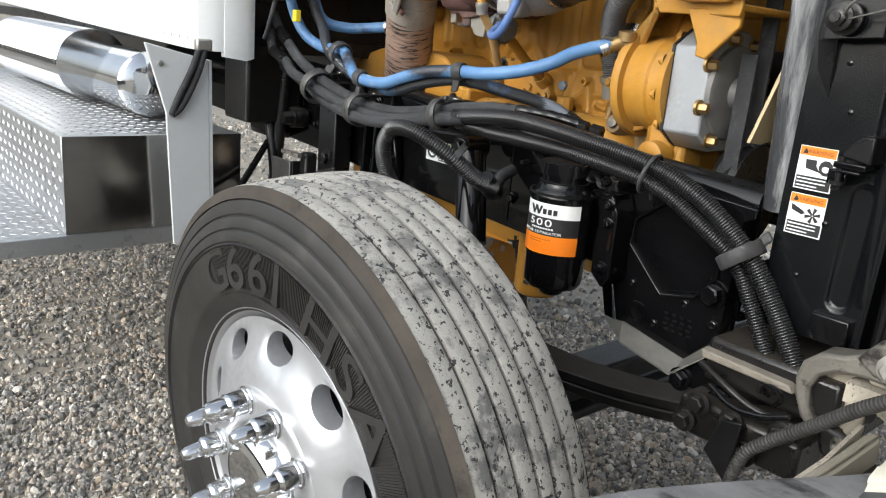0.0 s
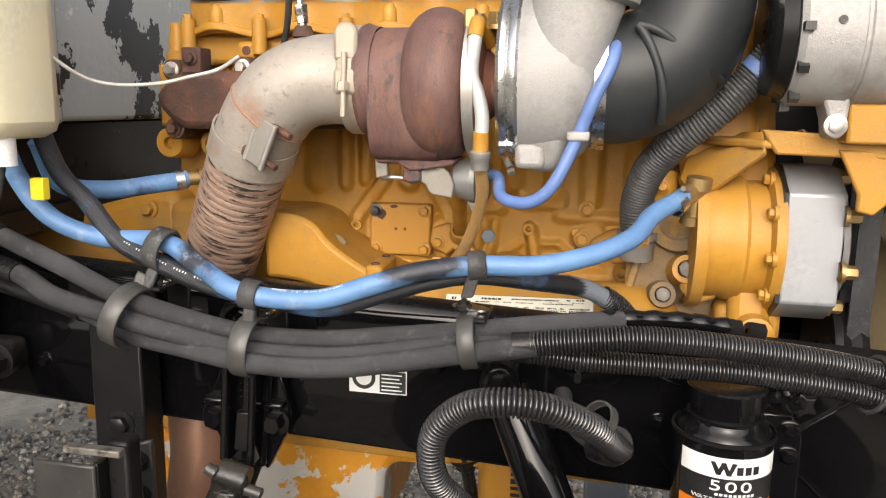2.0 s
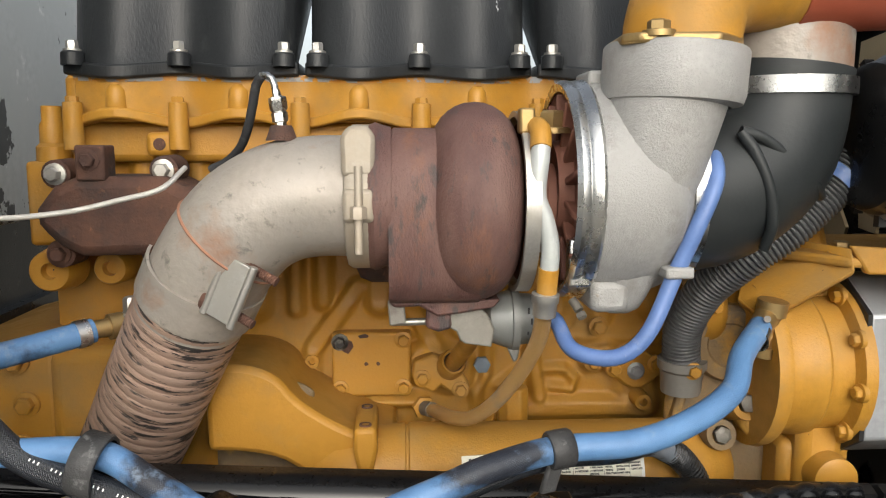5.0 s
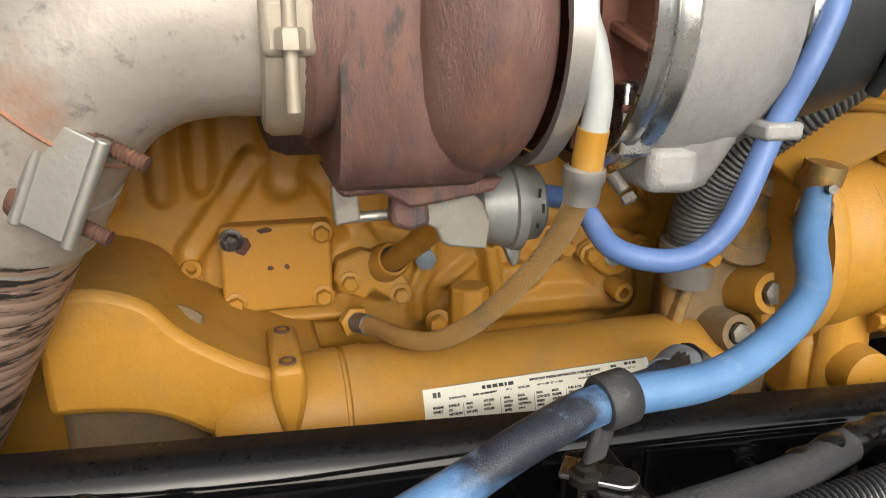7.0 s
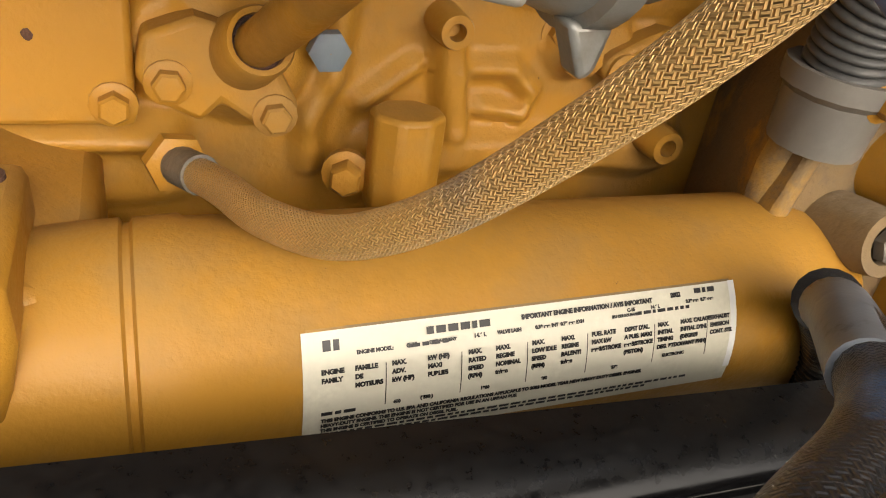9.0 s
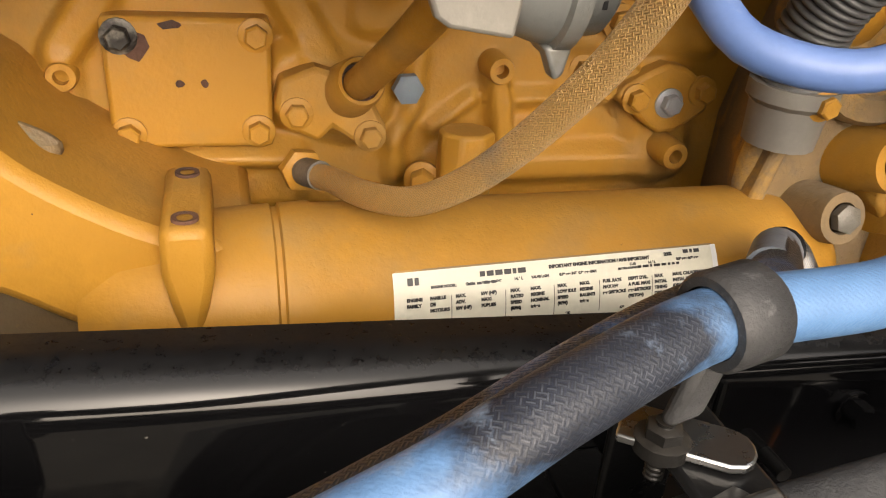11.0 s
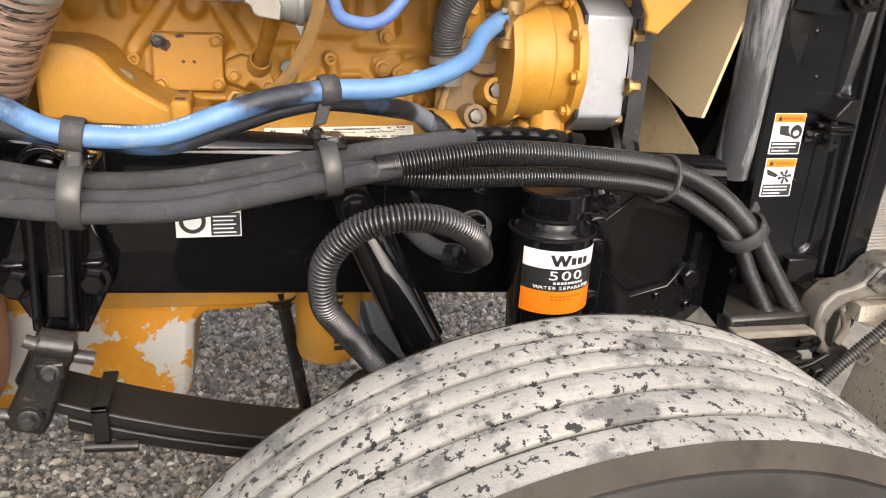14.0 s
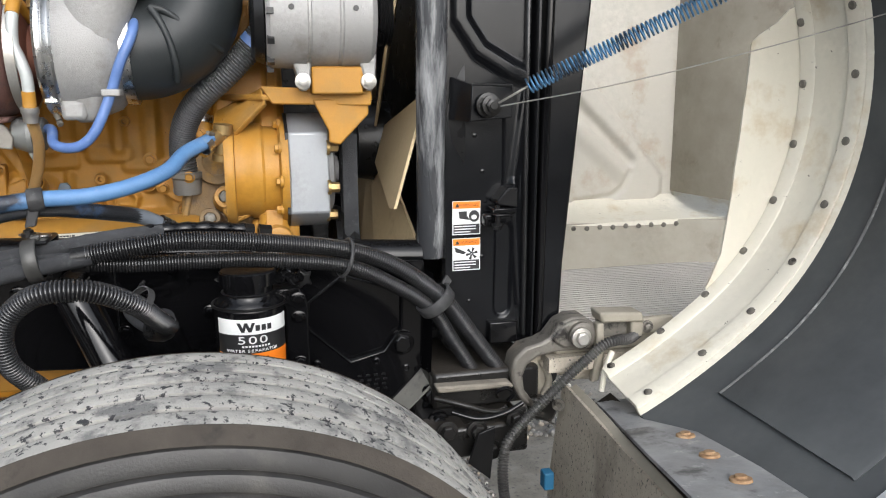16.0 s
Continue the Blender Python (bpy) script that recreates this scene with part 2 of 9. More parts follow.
WHITE = mat("white_paint", (0.66, 0.68, 0.69), (0.60, 0.62, 0.62), 4, 0.32, 0.08, bump=0.03, spot=(0.42, 0.40, 0.35), spot_scale=22, spot_at=0.68, spot_soft=0.15, second=((0.18, 0.17, 0.16), 90, 0.74, 0.03))
FIREWALL = mat("worn_grey_panel", (0.44, 0.46, 0.46), (0.36, 0.38, 0.38), 5, 0.45, 0.1, bump=0.12, spot=(0.015, 0.015, 0.015), spot_scale=4.5, spot_at=0.555, spot_soft=0.01, second=((0.62, 0.63, 0.62), 12, 0.66, 0.05))
CREAM = mat("cream_fibreglass", (0.46, 0.44, 0.385), (0.40, 0.38, 0.33), 4, 0.5, 0.1, bump=0.12, bscale=90, spot=(0.29, 0.205, 0.125), spot_scale=4.5, spot_at=0.53, spot_soft=0.2, second=((0.16, 0.13, 0.10), 70, 0.72, 0.05))
BANDPAINT = mat("ivory_fibreglass", (0.66, 0.63, 0.53), (0.58, 0.55, 0.46), 5, 0.42, 0.1, bump=0.15, bscale=80, spot=(0.42, 0.32, 0.17), spot_scale=7, spot_at=0.54, spot_soft=0.22, second=((0.10, 0.09, 0.075), 60, 0.68, 0.04))
BEIGE = mat("bare_fibreglass", (0.27, 0.245, 0.195), (0.32, 0.295, 0.24), 5, 0.6, 0.1, bump=0.15, bscale=90, spot=(0.15, 0.12, 0.085), spot_scale=8, spot_at=0.60, spot_soft=0.2)
LINER = mat("fender_liner", (0.055, 0.060, 0.063), (0.082, 0.087, 0.088), 4, 0.55, 0.1, bump=0.15, bscale=140, spot=(0.15, 0.15, 0.145), spot_scale=18, spot_at=0.70, spot_soft=0.15, spec=0.3)
DIRTY = mat("dirty_steel", (0.43, 0.385, 0.31), (0.30, 0.27, 0.22), 6, 0.8, 0.1, bump=0.5, bscale=150, spot=(0.15, 0.135, 0.11), spot_scale=7, spot_at=0.50, spot_soft=0.25, second=((0.10, 0.092, 0.08), 150, 0.575, 0.06), stretch=(1.3, 1.3, 0.8))
HINGE = mat("dull_cast_metal", (0.19, 0.177, 0.152), (0.115, 0.106, 0.092), 14, 0.5, 0.12, metal=0.35, bump=0.6, bscale=160, spot=(0.21, 0.185, 0.145), spot_scale=14, spot_at=0.58, spot_soft=0.15, second=((0.02, 0.018, 0.016), 22, 0.56, 0.1))
PLASTIC = mat("translucent_plastic", (0.74, 0.70, 0.52), (0.68, 0.62, 0.42), 8, 0.35, 0.1, bump=0.05)
PAPER = mat("label_white", (0.78, 0.79, 0.78), (0.72, 0.72, 0.70), 20, 0.35, 0.08, bump=0.02)
FADED = mat("faded_print", (0.58, 0.64, 0.70), (0.45, 0.52, 0.60), 60, 0.5, 0.1, bump=0)
PALEHOSE = mat("worn_grey_hose", (0.22, 0.25, 0.29), (0.15, 0.17, 0.20), 20, 0.5, 0.1, bump=0.2, bscale=300, spot=(0.06, 0.06, 0.06), spot_scale=40, spot_at=0.6, spot_soft=0.15)
PAPERCREAM = mat("label_cream", (0.70, 0.68, 0.56), (0.60, 0.58, 0.48), 20, 0.4, 0.08, bump=0.05)
ORANGE = mat("label_orange", (0.85, 0.22, 0.01), (0.80, 0.20, 0.01), 20, 0.35, 0.08, bump=0.02)
SIGNYELLOW = mat("label_yellow", (0.85, 0.68, 0.02), (0.80, 0.62, 0.02), 20, 0.35, 0.08, bump=0.02)
INK_AND_HOLE = mat("print_and_hole_black", (0.012, 0.012, 0.013), (0.02, 0.02, 0.02), 20, 0.4, 0.05, bump=0)
BRAID = mat("braided_sleeve", (0.86, 0.52, 0.18), (0.68, 0.43, 0.18), 12, 0.32, 0.1, metal=0.3, bump=0.8, bscale=900, weave=(900.0, 12.0, 0.3, (0.28, 0.17, 0.06), 0.9), spot=(0.30, 0.27, 0.22), spot_scale=12, spot_at=0.62, spot_soft=0.2)
TUBEPAINT = mat("pale_oil_tube", (0.50, 0.53, 0.52), (0.44, 0.46, 0.45), 12, 0.4, 0.1, metal=0.2, bump=0.1)
BRASS = mat("brass", (0.42, 0.29, 0.12), (0.33, 0.23, 0.11), 25, 0.42, 0.1, metal=0.8, bump=0.15)
FAN = mat("tan_fan_plastic", (0.56, 0.44, 0.26), (0.46, 0.36, 0.21), 6, 0.5, 0.1, bump=0.08, spot=(0.25, 0.18, 0.10), spot_scale=7, spot_at=0.60, spot_soft=0.25)
SPRINGBLUE = mat("blue_spring_wire", (0.06, 0.17, 0.33), (0.11, 0.26, 0.44), 30, 0.35, 0.1, metal=0.3, bump=0.05, spot=(0.02, 0.022, 0.026), spot_scale=16, spot_at=0.50, spot_soft=0.12)
GRIME = mat("grimy_black_steel", (0.006, 0.0058, 0.0056), (0.013, 0.0122, 0.0112), 9, 0.30, 0.15, bump=0.4, bscale=120, spot=(0.10, 0.085, 0.066), spot_scale=18, spot_at=0.62, spot_soft=0.12, spot_rough=0.9, dust=((0.13, 0.11, 0.088), 0.4), spec=0.45)
GRAVEL = mat("gravel_ground", (0.235, 0.212, 0.172), (0.32, 0.292, 0.242), 9, 0.9, 0.05, bump=1.0, bscale=70, spot=(0.12, 0.11, 0.10), spot_scale=60, spot_at=0.55, spot_soft=0.15)
STRAP = mat("worn_strap_steel", (0.050, 0.0495, 0.047), (0.085, 0.083, 0.078), 16, 0.42, 0.12, metal=0.3, bump=0.2, spot=(0.05, 0.05, 0.048), spot_scale=30, spot_at=0.56, spot_soft=0.12)
BRACKETSTEEL = mat("worn_bracket_steel", (0.030, 0.029, 0.028), (0.055, 0.053, 0.050), 10, 0.36, 0.12, metal=0.2, bump=0.25, spot=(0.10, 0.095, 0.085), spot_scale=24, spot_at=0.60, spot_soft=0.12, dust=((0.12, 0.11, 0.095), 0.4))
MUDDY = mat("caked_dust", (0.24, 0.215, 0.175), (0.14, 0.125, 0.10), 20, 0.9, 0.05, bump=0.6, spot=(0.03, 0.028, 0.025), spot_scale=22, spot_at=0.56, spot_soft=0.12)


def stone_material():
    m = mat("gravel_stones", (0.27, 0.25, 0.215), (0.15, 0.145, 0.14), 30, 0.85, 0.1, bump=0.5, bscale=300)
    t = m.node_tree
    b = t.nodes["Principled BSDF"]
    g = t.nodes.new("ShaderNodeNewGeometry")
    r = t.nodes.new("ShaderNodeValToRGB")
    e = r.color_ramp.elements
    e[0].color, e[1].color = (0.06, 0.06, 0.06, 1), (0.80, 0.77, 0.70, 1)
    for at, c in ((0.35, (0.26, 0.252, 0.235, 1)), (0.6, (0.40, 0.372, 0.33, 1)), (0.8, (0.45, 0.36, 0.26, 1))):
        e.new(at).color = c
    t.links.new(g.outputs["Random Per Island"], r.inputs[0])
    x = t.nodes.new("ShaderNodeMix")
    x.data_type = "RGBA"
    x.inputs[0].default_value = 0.25
    t.links.new(r.outputs[0], x.inputs[6])
    t.links.new(b.inputs["Base Color"].links[0].from_socket, x.inputs[7])
    t.links.new(x.outputs[2], b.inputs["Base Color"])
    return m


STONES = stone_material()


# ---------- building tools ----------
class Geo:
    """Collects vertices and faces."""

    def __init__(self):
        self.v, self.f, self.plait = [], [], {}

    def add(self, verts, faces):
        n = len(self.v)
        self.v += [tuple(p) for p in verts]
        self.f += [tuple(i + n for i in q) for q in faces]
        return self

    def box(self, c, s, m=None):
        p = [Vector((x * s[0] / 2, y * s[1] / 2, z * s[2] / 2)) for x in (-1, 1) for y in (-1, 1) for z in (-1, 1)]
        m = m or Matrix.Identity(3)
        return self.add([m @ q + Vector(c) for q in p], [(0, 1, 3, 2), (4, 6, 7, 5), (0, 4, 5, 1), (2, 3, 7, 6), (0, 2, 6, 4), (1, 5, 7, 3)])

    def span(self, a, b):
        return self.box([(p + q) / 2 for p, q in zip(a, b)], [abs(q - p) for p, q in zip(a, b)])

    def prism(self, poly, o, u, w, n):
        """A flat outline (in u, w from o), pushed along n."""
        o, u, w, n = Vector(o), Vector(u), Vector(w), Vector(n)
        k = len(poly)
        a = [o + u * x + w * y for x, y in poly]
        return self.add(a + [p + n for p in a], [tuple(range(k))[::-1], tuple(range(k, 2 * k))] + [(i, (i + 1) % k, k + (i + 1) % k, k + i) for i in range(k)])

    def ring(self, outer, inner, o, u, w, n):
        """A plate with a hole: both outlines have the same count of corners."""
        o, u, w, n = Vector(o), Vector(u), Vector(w), Vector(n)
        k = len(outer)
        a = [o + u * x + w * y for x, y in outer] + [o + u * x + w * y for x, y in inner]
        f = []
        for i in range(k):
            j = (i + 1) % k
            f += [(i, j, k + j, k + i), (2 * k + i, 3 * k + i, 3 * k + j, 2 * k + j), (i, 2 * k + i, 2 * k + j, j), (k + i, k + j, 3 * k + j, 3 * k + i)]
        return self.add(a + [p + n for p in a], f)

    def lathe(self, prof, o, axis, seg=32, start=0.0, turn=2 * math.pi, ref=None):
        """Turns a profile of (along, radius) about an axis."""
        o, ax = Vector(o), Vector(axis).normalized()
        e = Vector(ref) if ref else (Vector((0, 0, 1)) if abs(ax.z) < 0.9 else Vector((1, 0, 0)))
        e = (e - ax * e.dot(ax)).normalized()
        g = ax.cross(e)
        closed = turn > 6.28
        k = seg if closed else seg + 1
        vs = [o + ax * a + (e * math.cos(start + turn * i / seg) + g * math.sin(start + turn * i / seg)) * r for a, r in prof for i in range(k)]
        fs = [(j * k + i, j * k + (i + 1) % k, (j + 1) * k + (i + 1) % k, (j + 1) * k + i) for j in range(len(prof) - 1) for i in range(seg)]
        return self.add(vs, fs)

    def rod(self, a, b, r, r2=None, seg=20):
        a, b = Vector(a), Vector(b)
        h = (b - a).length
        return self.lathe([(0, 0.0005), (0, r), (h, r2 if r2 else r), (h, 0.0005)], a, b - a, seg)

    def bolt(self, p, d, r=0.009, h=0.008, washer=True):
        p, d = Vector(p), Vector(d).normalized()
        if washer:
            self.lathe([(-0.004, r * 1.45), (0.0018, r * 1.45), (0.0024, r * 1.3), (0.0024, 0.0003)], p, d, 16)
        self.lathe([(0, r), (h * 0.85, r), (h, r * 0.82), (h, 0.0003)], p + d * 0.002, d, 6, start=random.random())
        return self

    def tube(self, pts, r, seg=14, step=0.008, rib=None, cap=True, wear=None):
        """A round hose along smoothed points; r may be a function of 0..1; rib = (pitch, depth)."""
        q = smooth_path(pts, rib[0] / 4 if rib else step)
        n = len(q)
        tans = [(q[min(i + 1, n - 1)] - q[max(i - 1, 0)]).normalized() for i in range(n)]
        e = tans[0].orthogonal().normalized()
        vs, fs, prof = [], [], rib[2] if rib and len(rib) > 2 else (1, 1, 0, 0)
        for i in range(n):
            e = (e - tans[i] * e.dot(tans[i])).normalized()
            g = tans[i].cross(e)
            rr = r(i / (n - 1)) if callable(r) else r
            if rib:
                rr -= rib[1] * (1 - prof[i % 4])
            vs += [q[i] + (e * math.cos(2 * math.pi * k / seg) + g * math.sin(2 * math.pi * k / seg)) * rr for k in range(seg)]
        fs = [(i * seg + k, i * seg + (k + 1) % seg, (i + 1) * seg + (k + 1) % seg, (i + 1) * seg + k) for i in range(n - 1) for k in range(seg)]
        base = len(self.v)
        for i in range(n):
            for k in range(seg):
                self.plait[base + i * seg + k] = (i * (rib[0] / 4 if rib else step), 2 * math.pi * k / seg, wear(q[i], vs[i * seg + k]) if wear else 0.0)
        if cap:
            fs += [tuple(range(seg))[::-1], tuple(range((n - 1) * seg, n * seg))]
        return self.add(vs, fs)


def smooth_path(pts, step):
    """Catmull-Rom through the points, in even steps."""
    p = [Vector(a) for a in pts]
    p = [p[0] * 2 - p[1]] + p + [p[-1] * 2 - p[-2]]
    fine = []
    for i in range(1, len(p) - 2):
        a, b, c, d = p[i - 1:i + 3]
        for k in range(12):
            s = k / 12
            fine.append(0.5 * ((2 * b) + (c - a) * s + (2 * a - 5 * b + 4 * c - d) * s * s + (3 * b - a - 3 * c + d) * s ** 3))
    fine.append(p[-2])
    out, need = [fine[0]], step
    for a, b in zip(fine, fine[1:]):
        seg = (b - a).length
        while need <= seg:
            out.append(a + (b - a) * (need / seg))
            need += step
        need -= seg
    if (out[-1] - fine[-1]).length > step * 0.3:
        out.append(fine[-1])
    return out


def part(name, g, material, parent=None, label="", bevel=0.0, angle=38, flat=False):
    """Links collected geometry as one mesh object, under a thing or a part."""
    me = bpy.data.meshes.new(name)
    if isinstance(g, Geo):
        me.from_pydata(g.v, [], g.f)
        bm = bmesh.new()
        bm.from_mesh(me)
        bmesh.ops.recalc_face_normals(bm, faces=bm.faces)
        bm.to_mesh(me)
        bm.free()
    else:
        g.to_mesh(me)
        g.free()
    me.materials.append(material)
    if isinstance(g, Geo) and material.name in ("blue_hose", "black_scuffed_hose", "braided_sleeve"):
        att = me.attributes.new("weave", "FLOAT_VECTOR", "CORNER")
        vals = [0.0] * (3 * len(me.loops))
        for p in me.polygons:
            co = [g.plait.get(v, (0, 0, 0)) for v in p.vertices]
            wrap = max(c[1] for c in co) - min(c[1] for c in co) > math.pi
            for li, c in zip(p.loop_indices, co):
                vals[3 * li], vals[3 * li + 1], vals[3 * li + 2] = c[0], c[1] + (2 * math.pi if wrap and c[1] < math.pi else 0), c[2]
        att.data.foreach_set("vector", vals)
    if not flat:
        me.polygons.foreach_set("use_smooth", [True] * len(me.polygons))
        me.set_sharp_from_angle(angle=radians(angle))
    ob = new(name, me)
    if parent:
        ob.parent = parent
        ob.matrix_parent_inverse = world_of(parent).inverted()
    if bevel:
        b = ob.modifiers.new("edge", "BEVEL")
        b.width, b.segments, b.limit_method, b.angle_limit = bevel, 2, "ANGLE", radians(40)
        b.harden_normals = False
    if label:
        tagged(ob, label)
    return ob


def world_of(ob):
    m = ob.matrix_basis.copy()
    if ob.parent:
        m = world_of(ob.parent) @ ob.matrix_parent_inverse @ m
    return m


def thing(name, at, label, category, group="", kind=""):
    """An empty at the base of a thing, to hold its parts."""
    ob = new(name)
    ob.empty_display_size = 0.05
    ob.location = at
    return tagged(ob, label, category, group, kind)


def solo(name, g, material, label, category, bevel=0.0, group="", kind="", angle=38):
    return tagged(part(name, g, material, None, "", bevel, angle), label, category, group, kind)


def text_part(body, size, o, u, w, material, parent, depth=0.0006, name="lettering", align="LEFT", wide=1.0, bold=0.0):
    """Words in the built-in font, on the plane through o along u and w."""
    c = bpy.data.curves.new(name, "FONT")
    c.body, c.size, c.extrude, c.align_x, c.offset = body, size, depth, align, bold
    tmp = bpy.data.objects.new("tmp", c)
    me = bpy.data.meshes.new_from_object(tmp)
    u, w = Vector(u).normalized(), Vector(w).normalized()
    n = u.cross(w)
    m = Matrix(((u.x, w.x, n.x, o[0]), (u.y, w.y, n.y, o[1]), (u.z, w.z, n.z, o[2]), (0, 0, 0, 1)))
    me.transform(m @ Matrix.Diagonal((wide, 1, 1, 1)))
    me.materials.clear()
    me.materials.append(material)
    ob = new(name, me)
    bpy.data.objects.remove(tmp)
    bpy.data.curves.remove(c)
    if parent:
        ob.parent = parent
        ob.matrix_parent_inverse = world_of(parent).inverted()
    return ob


def oval(cx, cy, rx, ry, k, ph=0.0):
    return [(cx + rx * math.cos(ph + 2 * math.pi * i / k), cy + ry * math.sin(ph + 2 * math.pi * i / k)) for i in range(k)]


X, Y, Z = Vector((1, 0, 0)), Vector((0, 1, 0)), Vector((0, 0, 1))
OUT = Vector((0, -1, 0))  # towards the side from which the engine is seen

def sheet(rows, th=None):
    """A grid of points as a sheet with thickness along th."""
    n, m = len(rows), len(rows[0])
    vs = [p for r in rows for p in r]
    fs = [(i * m + j, i * m + j + 1, (i + 1) * m + j + 1, (i + 1) * m + j) for i in range(n - 1) for j in range(m - 1)]
    k = len(vs)
    if th:
        vs += [Vector(p) + (th(p) if callable(th) else Vector(th)) for p in vs]
        fs += [tuple(k + q for q in f[::-1]) for f in fs]
        rim = [(0, j) for j in range(m)] + [(i, m - 1) for i in range(1, n)] + [(n - 1, j) for j in range(m - 2, -1, -1)] + [(i, 0) for i in range(n - 2, 0, -1)]
        ids = [i * m + j for i, j in rim]
        fs += [(ids[q], ids[(q + 1) % len(ids)], k + ids[(q + 1) % len(ids)], k + ids[q]) for q in range(len(ids))]
    return Geo().add(vs, fs)


# ---------- ground ----------
GZ = 0.102
g = Geo()
R0 = 400
g.add([(-R0, -R0, GZ), (R0, -R0, GZ), (R0, R0, GZ), (-R0, R0, GZ)], [(0, 1, 2, 3)])
solo("ground", g, GRAVEL, "grey-brown gravel yard under the truck", "gravel", kind="structure")


# unseen wall, added only to give black paint something dark to reflect
g = Geo().span((-16, -8.3, GZ - 0.2), (12, -8.0, 1.7))
solo("yard_wall", g, mat("dark_reflection_wall", (0.07, 0.072, 0.065), (0.045, 0.05, 0.042), 0.8, 0.9, 0.05, bump=0.2, bscale=20), "unseen dark wall added behind the camera to darken reflections", "wall", kind="structure")


def rail_top(x):
    return 1.197 - 0.055 * (x + 1)


# ---------- front wheel ----------
PSI = 0.033
WC = Vector((-0.568, 0.390, 0.600))
wheel = thing("wheel", (WC.x, WC.y, GZ), "black truck tyre with worn dirty tread on a polished aluminium wheel", "wheel")
WU = Vector((math.cos(PSI), math.sin(PSI), 0))
WIN = Vector((-math.sin(PSI), math.cos(PSI), 0))
g = Geo()
curve = [(0.318, -0.0235), (0.345, -0.033), (0.395, -0.037), (0.42, -0.0355), (0.445, -0.0275), (0.468, -0.019), (0.489, -0.0115)]


def wall_at(r):
    for (r0, a0), (r1, a1) in zip(curve, curve[1:]):
        if r0 <= r <= r1:
            return a0 + (a1 - a0) * (r - r0) / (r1 - r0)
    return curve[-1][1]


side = [(0.010, 0.290), (-0.012, 0.296), (-0.022, 0.315), (-0.0235, 0.318), (-0.030, 0.330), (-0.0265, 0.332), (-0.0285, 0.336)]
side += [(wall_at(r) + 0.0035, r) for r in (0.345, 0.36, 0.38, 0.40, 0.414)] + [(wall_at(0.416), 0.416)]
for r in (0.4205, 0.4425, 0.4655):
    side += [(wall_at(r - 0.0035) - 0.0008, r - 0.0035), (wall_at(r) + 0.003, r - 0.001), (wall_at(r) + 0.003, r + 0.0006), (wall_at(r + 0.002), r + 0.002), (wall_at(r + 0.011) - 0.0015, r + 0.011)]
side += [(wall_at(0.489) - 0.001, 0.489), (-0.0075, 0.4915)]
g.lathe(side, WC, WIN, 120)
g.lathe([(0.215 - a, r) for a, r in side], WC, WIN, 96)
tyre = part("tyre", g, TYRE, wheel, "black tyre sidewall with raised characters")
SHOULDER = mat("dusty_tyre_shoulder", (0.040, 0.034, 0.028), (0.060, 0.052, 0.043), 10, 0.8, 0.1, bump=0.4, bscale=220, spot=(0.022, 0.02, 0.018), spot_scale=18, spot_at=0.58, spot_soft=0.15, spec=0.25)
part("shoulder", Geo().lathe([(-0.0075, 0.4915), (-0.0115, 0.4925), (-0.0105, 0.494), (-0.004, 0.505), (0.0, 0.513)], WC, WIN, 120), SHOULDER, tyre, "dust-brown tyre shoulder")
part("shoulder", Geo().lathe([(0.2225, 0.4915), (0.2265, 0.4925), (0.2255, 0.494), (0.219, 0.505), (0.215, 0.513)], WC, WIN, 96), SHOULDER, tyre)
edges = [0.0, 0.036, 0.073, 0.110, 0.142, 0.179, 0.215]
crown = lambda y: 0.5185 - 0.0055 * ((y - 0.1075) / 0.1075) ** 2
for i in range(6):
    a, b = edges[i] + (0.0 if i == 0 else 0.004), edges[i + 1] - (0.0 if i == 5 else 0.004)
    ys = [a + (b - a) * k / 4 for k in range(5)]
    prof = [(a, crown(a) - (0.0055 if i == 0 else 0.010))] + [(y, crown(y) - (0.0015 if k in (0, 4) else 0)) for k, y in enumerate(ys)] + [(b, crown(b) - (0.0055 if i == 5 else 0.010))]
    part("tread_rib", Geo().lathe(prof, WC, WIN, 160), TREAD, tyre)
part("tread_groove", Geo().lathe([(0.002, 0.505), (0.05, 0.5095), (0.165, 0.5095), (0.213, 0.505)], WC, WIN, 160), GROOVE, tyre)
# sidewall characters, each turned along the circle
def on_wheel(r, ang, out):
    return WC + (WU * math.sin(ang) + Z * math.cos(ang)) * r - WIN * out


for ch, ang in (("G", -0.455), ("6", -0.255), ("6", -0.045), ("1", 0.112), ("H", 0.445), ("S", 0.677), ("A", 0.90)):
    d = WU * math.cos(ang) - Z * math.sin(ang)
    up = WU * math.sin(ang) + Z * math.cos(ang)
    text_part(ch, 0.106, on_wheel(0.3405, ang, 0.0315), d, (up + WIN * 0.03).normalized(), TYRE, tyre, 0.0062, "raised_character", "CENTER", 1.25, 0.0010)
g = Geo()
for i in range(150):
    a = -0.48 + 0.0115 * i
    d, up = WU * math.cos(a) - Z * math.sin(a), WU * math.sin(a) + Z * math.cos(a)
    o = on_wheel(0.340, a, 0.0265)
    g.prism([(-0.0009, 0), (0.0009, 0), (0.0009, 0.072), (-0.0009, 0.072)], o, d, up - WIN * 0.06, -WIN * 0.0052)
tagged(part("sidewall_ribbing", g, TYRE, tyre, "fine ribbed band behind the raised characters"), kind="stuff")
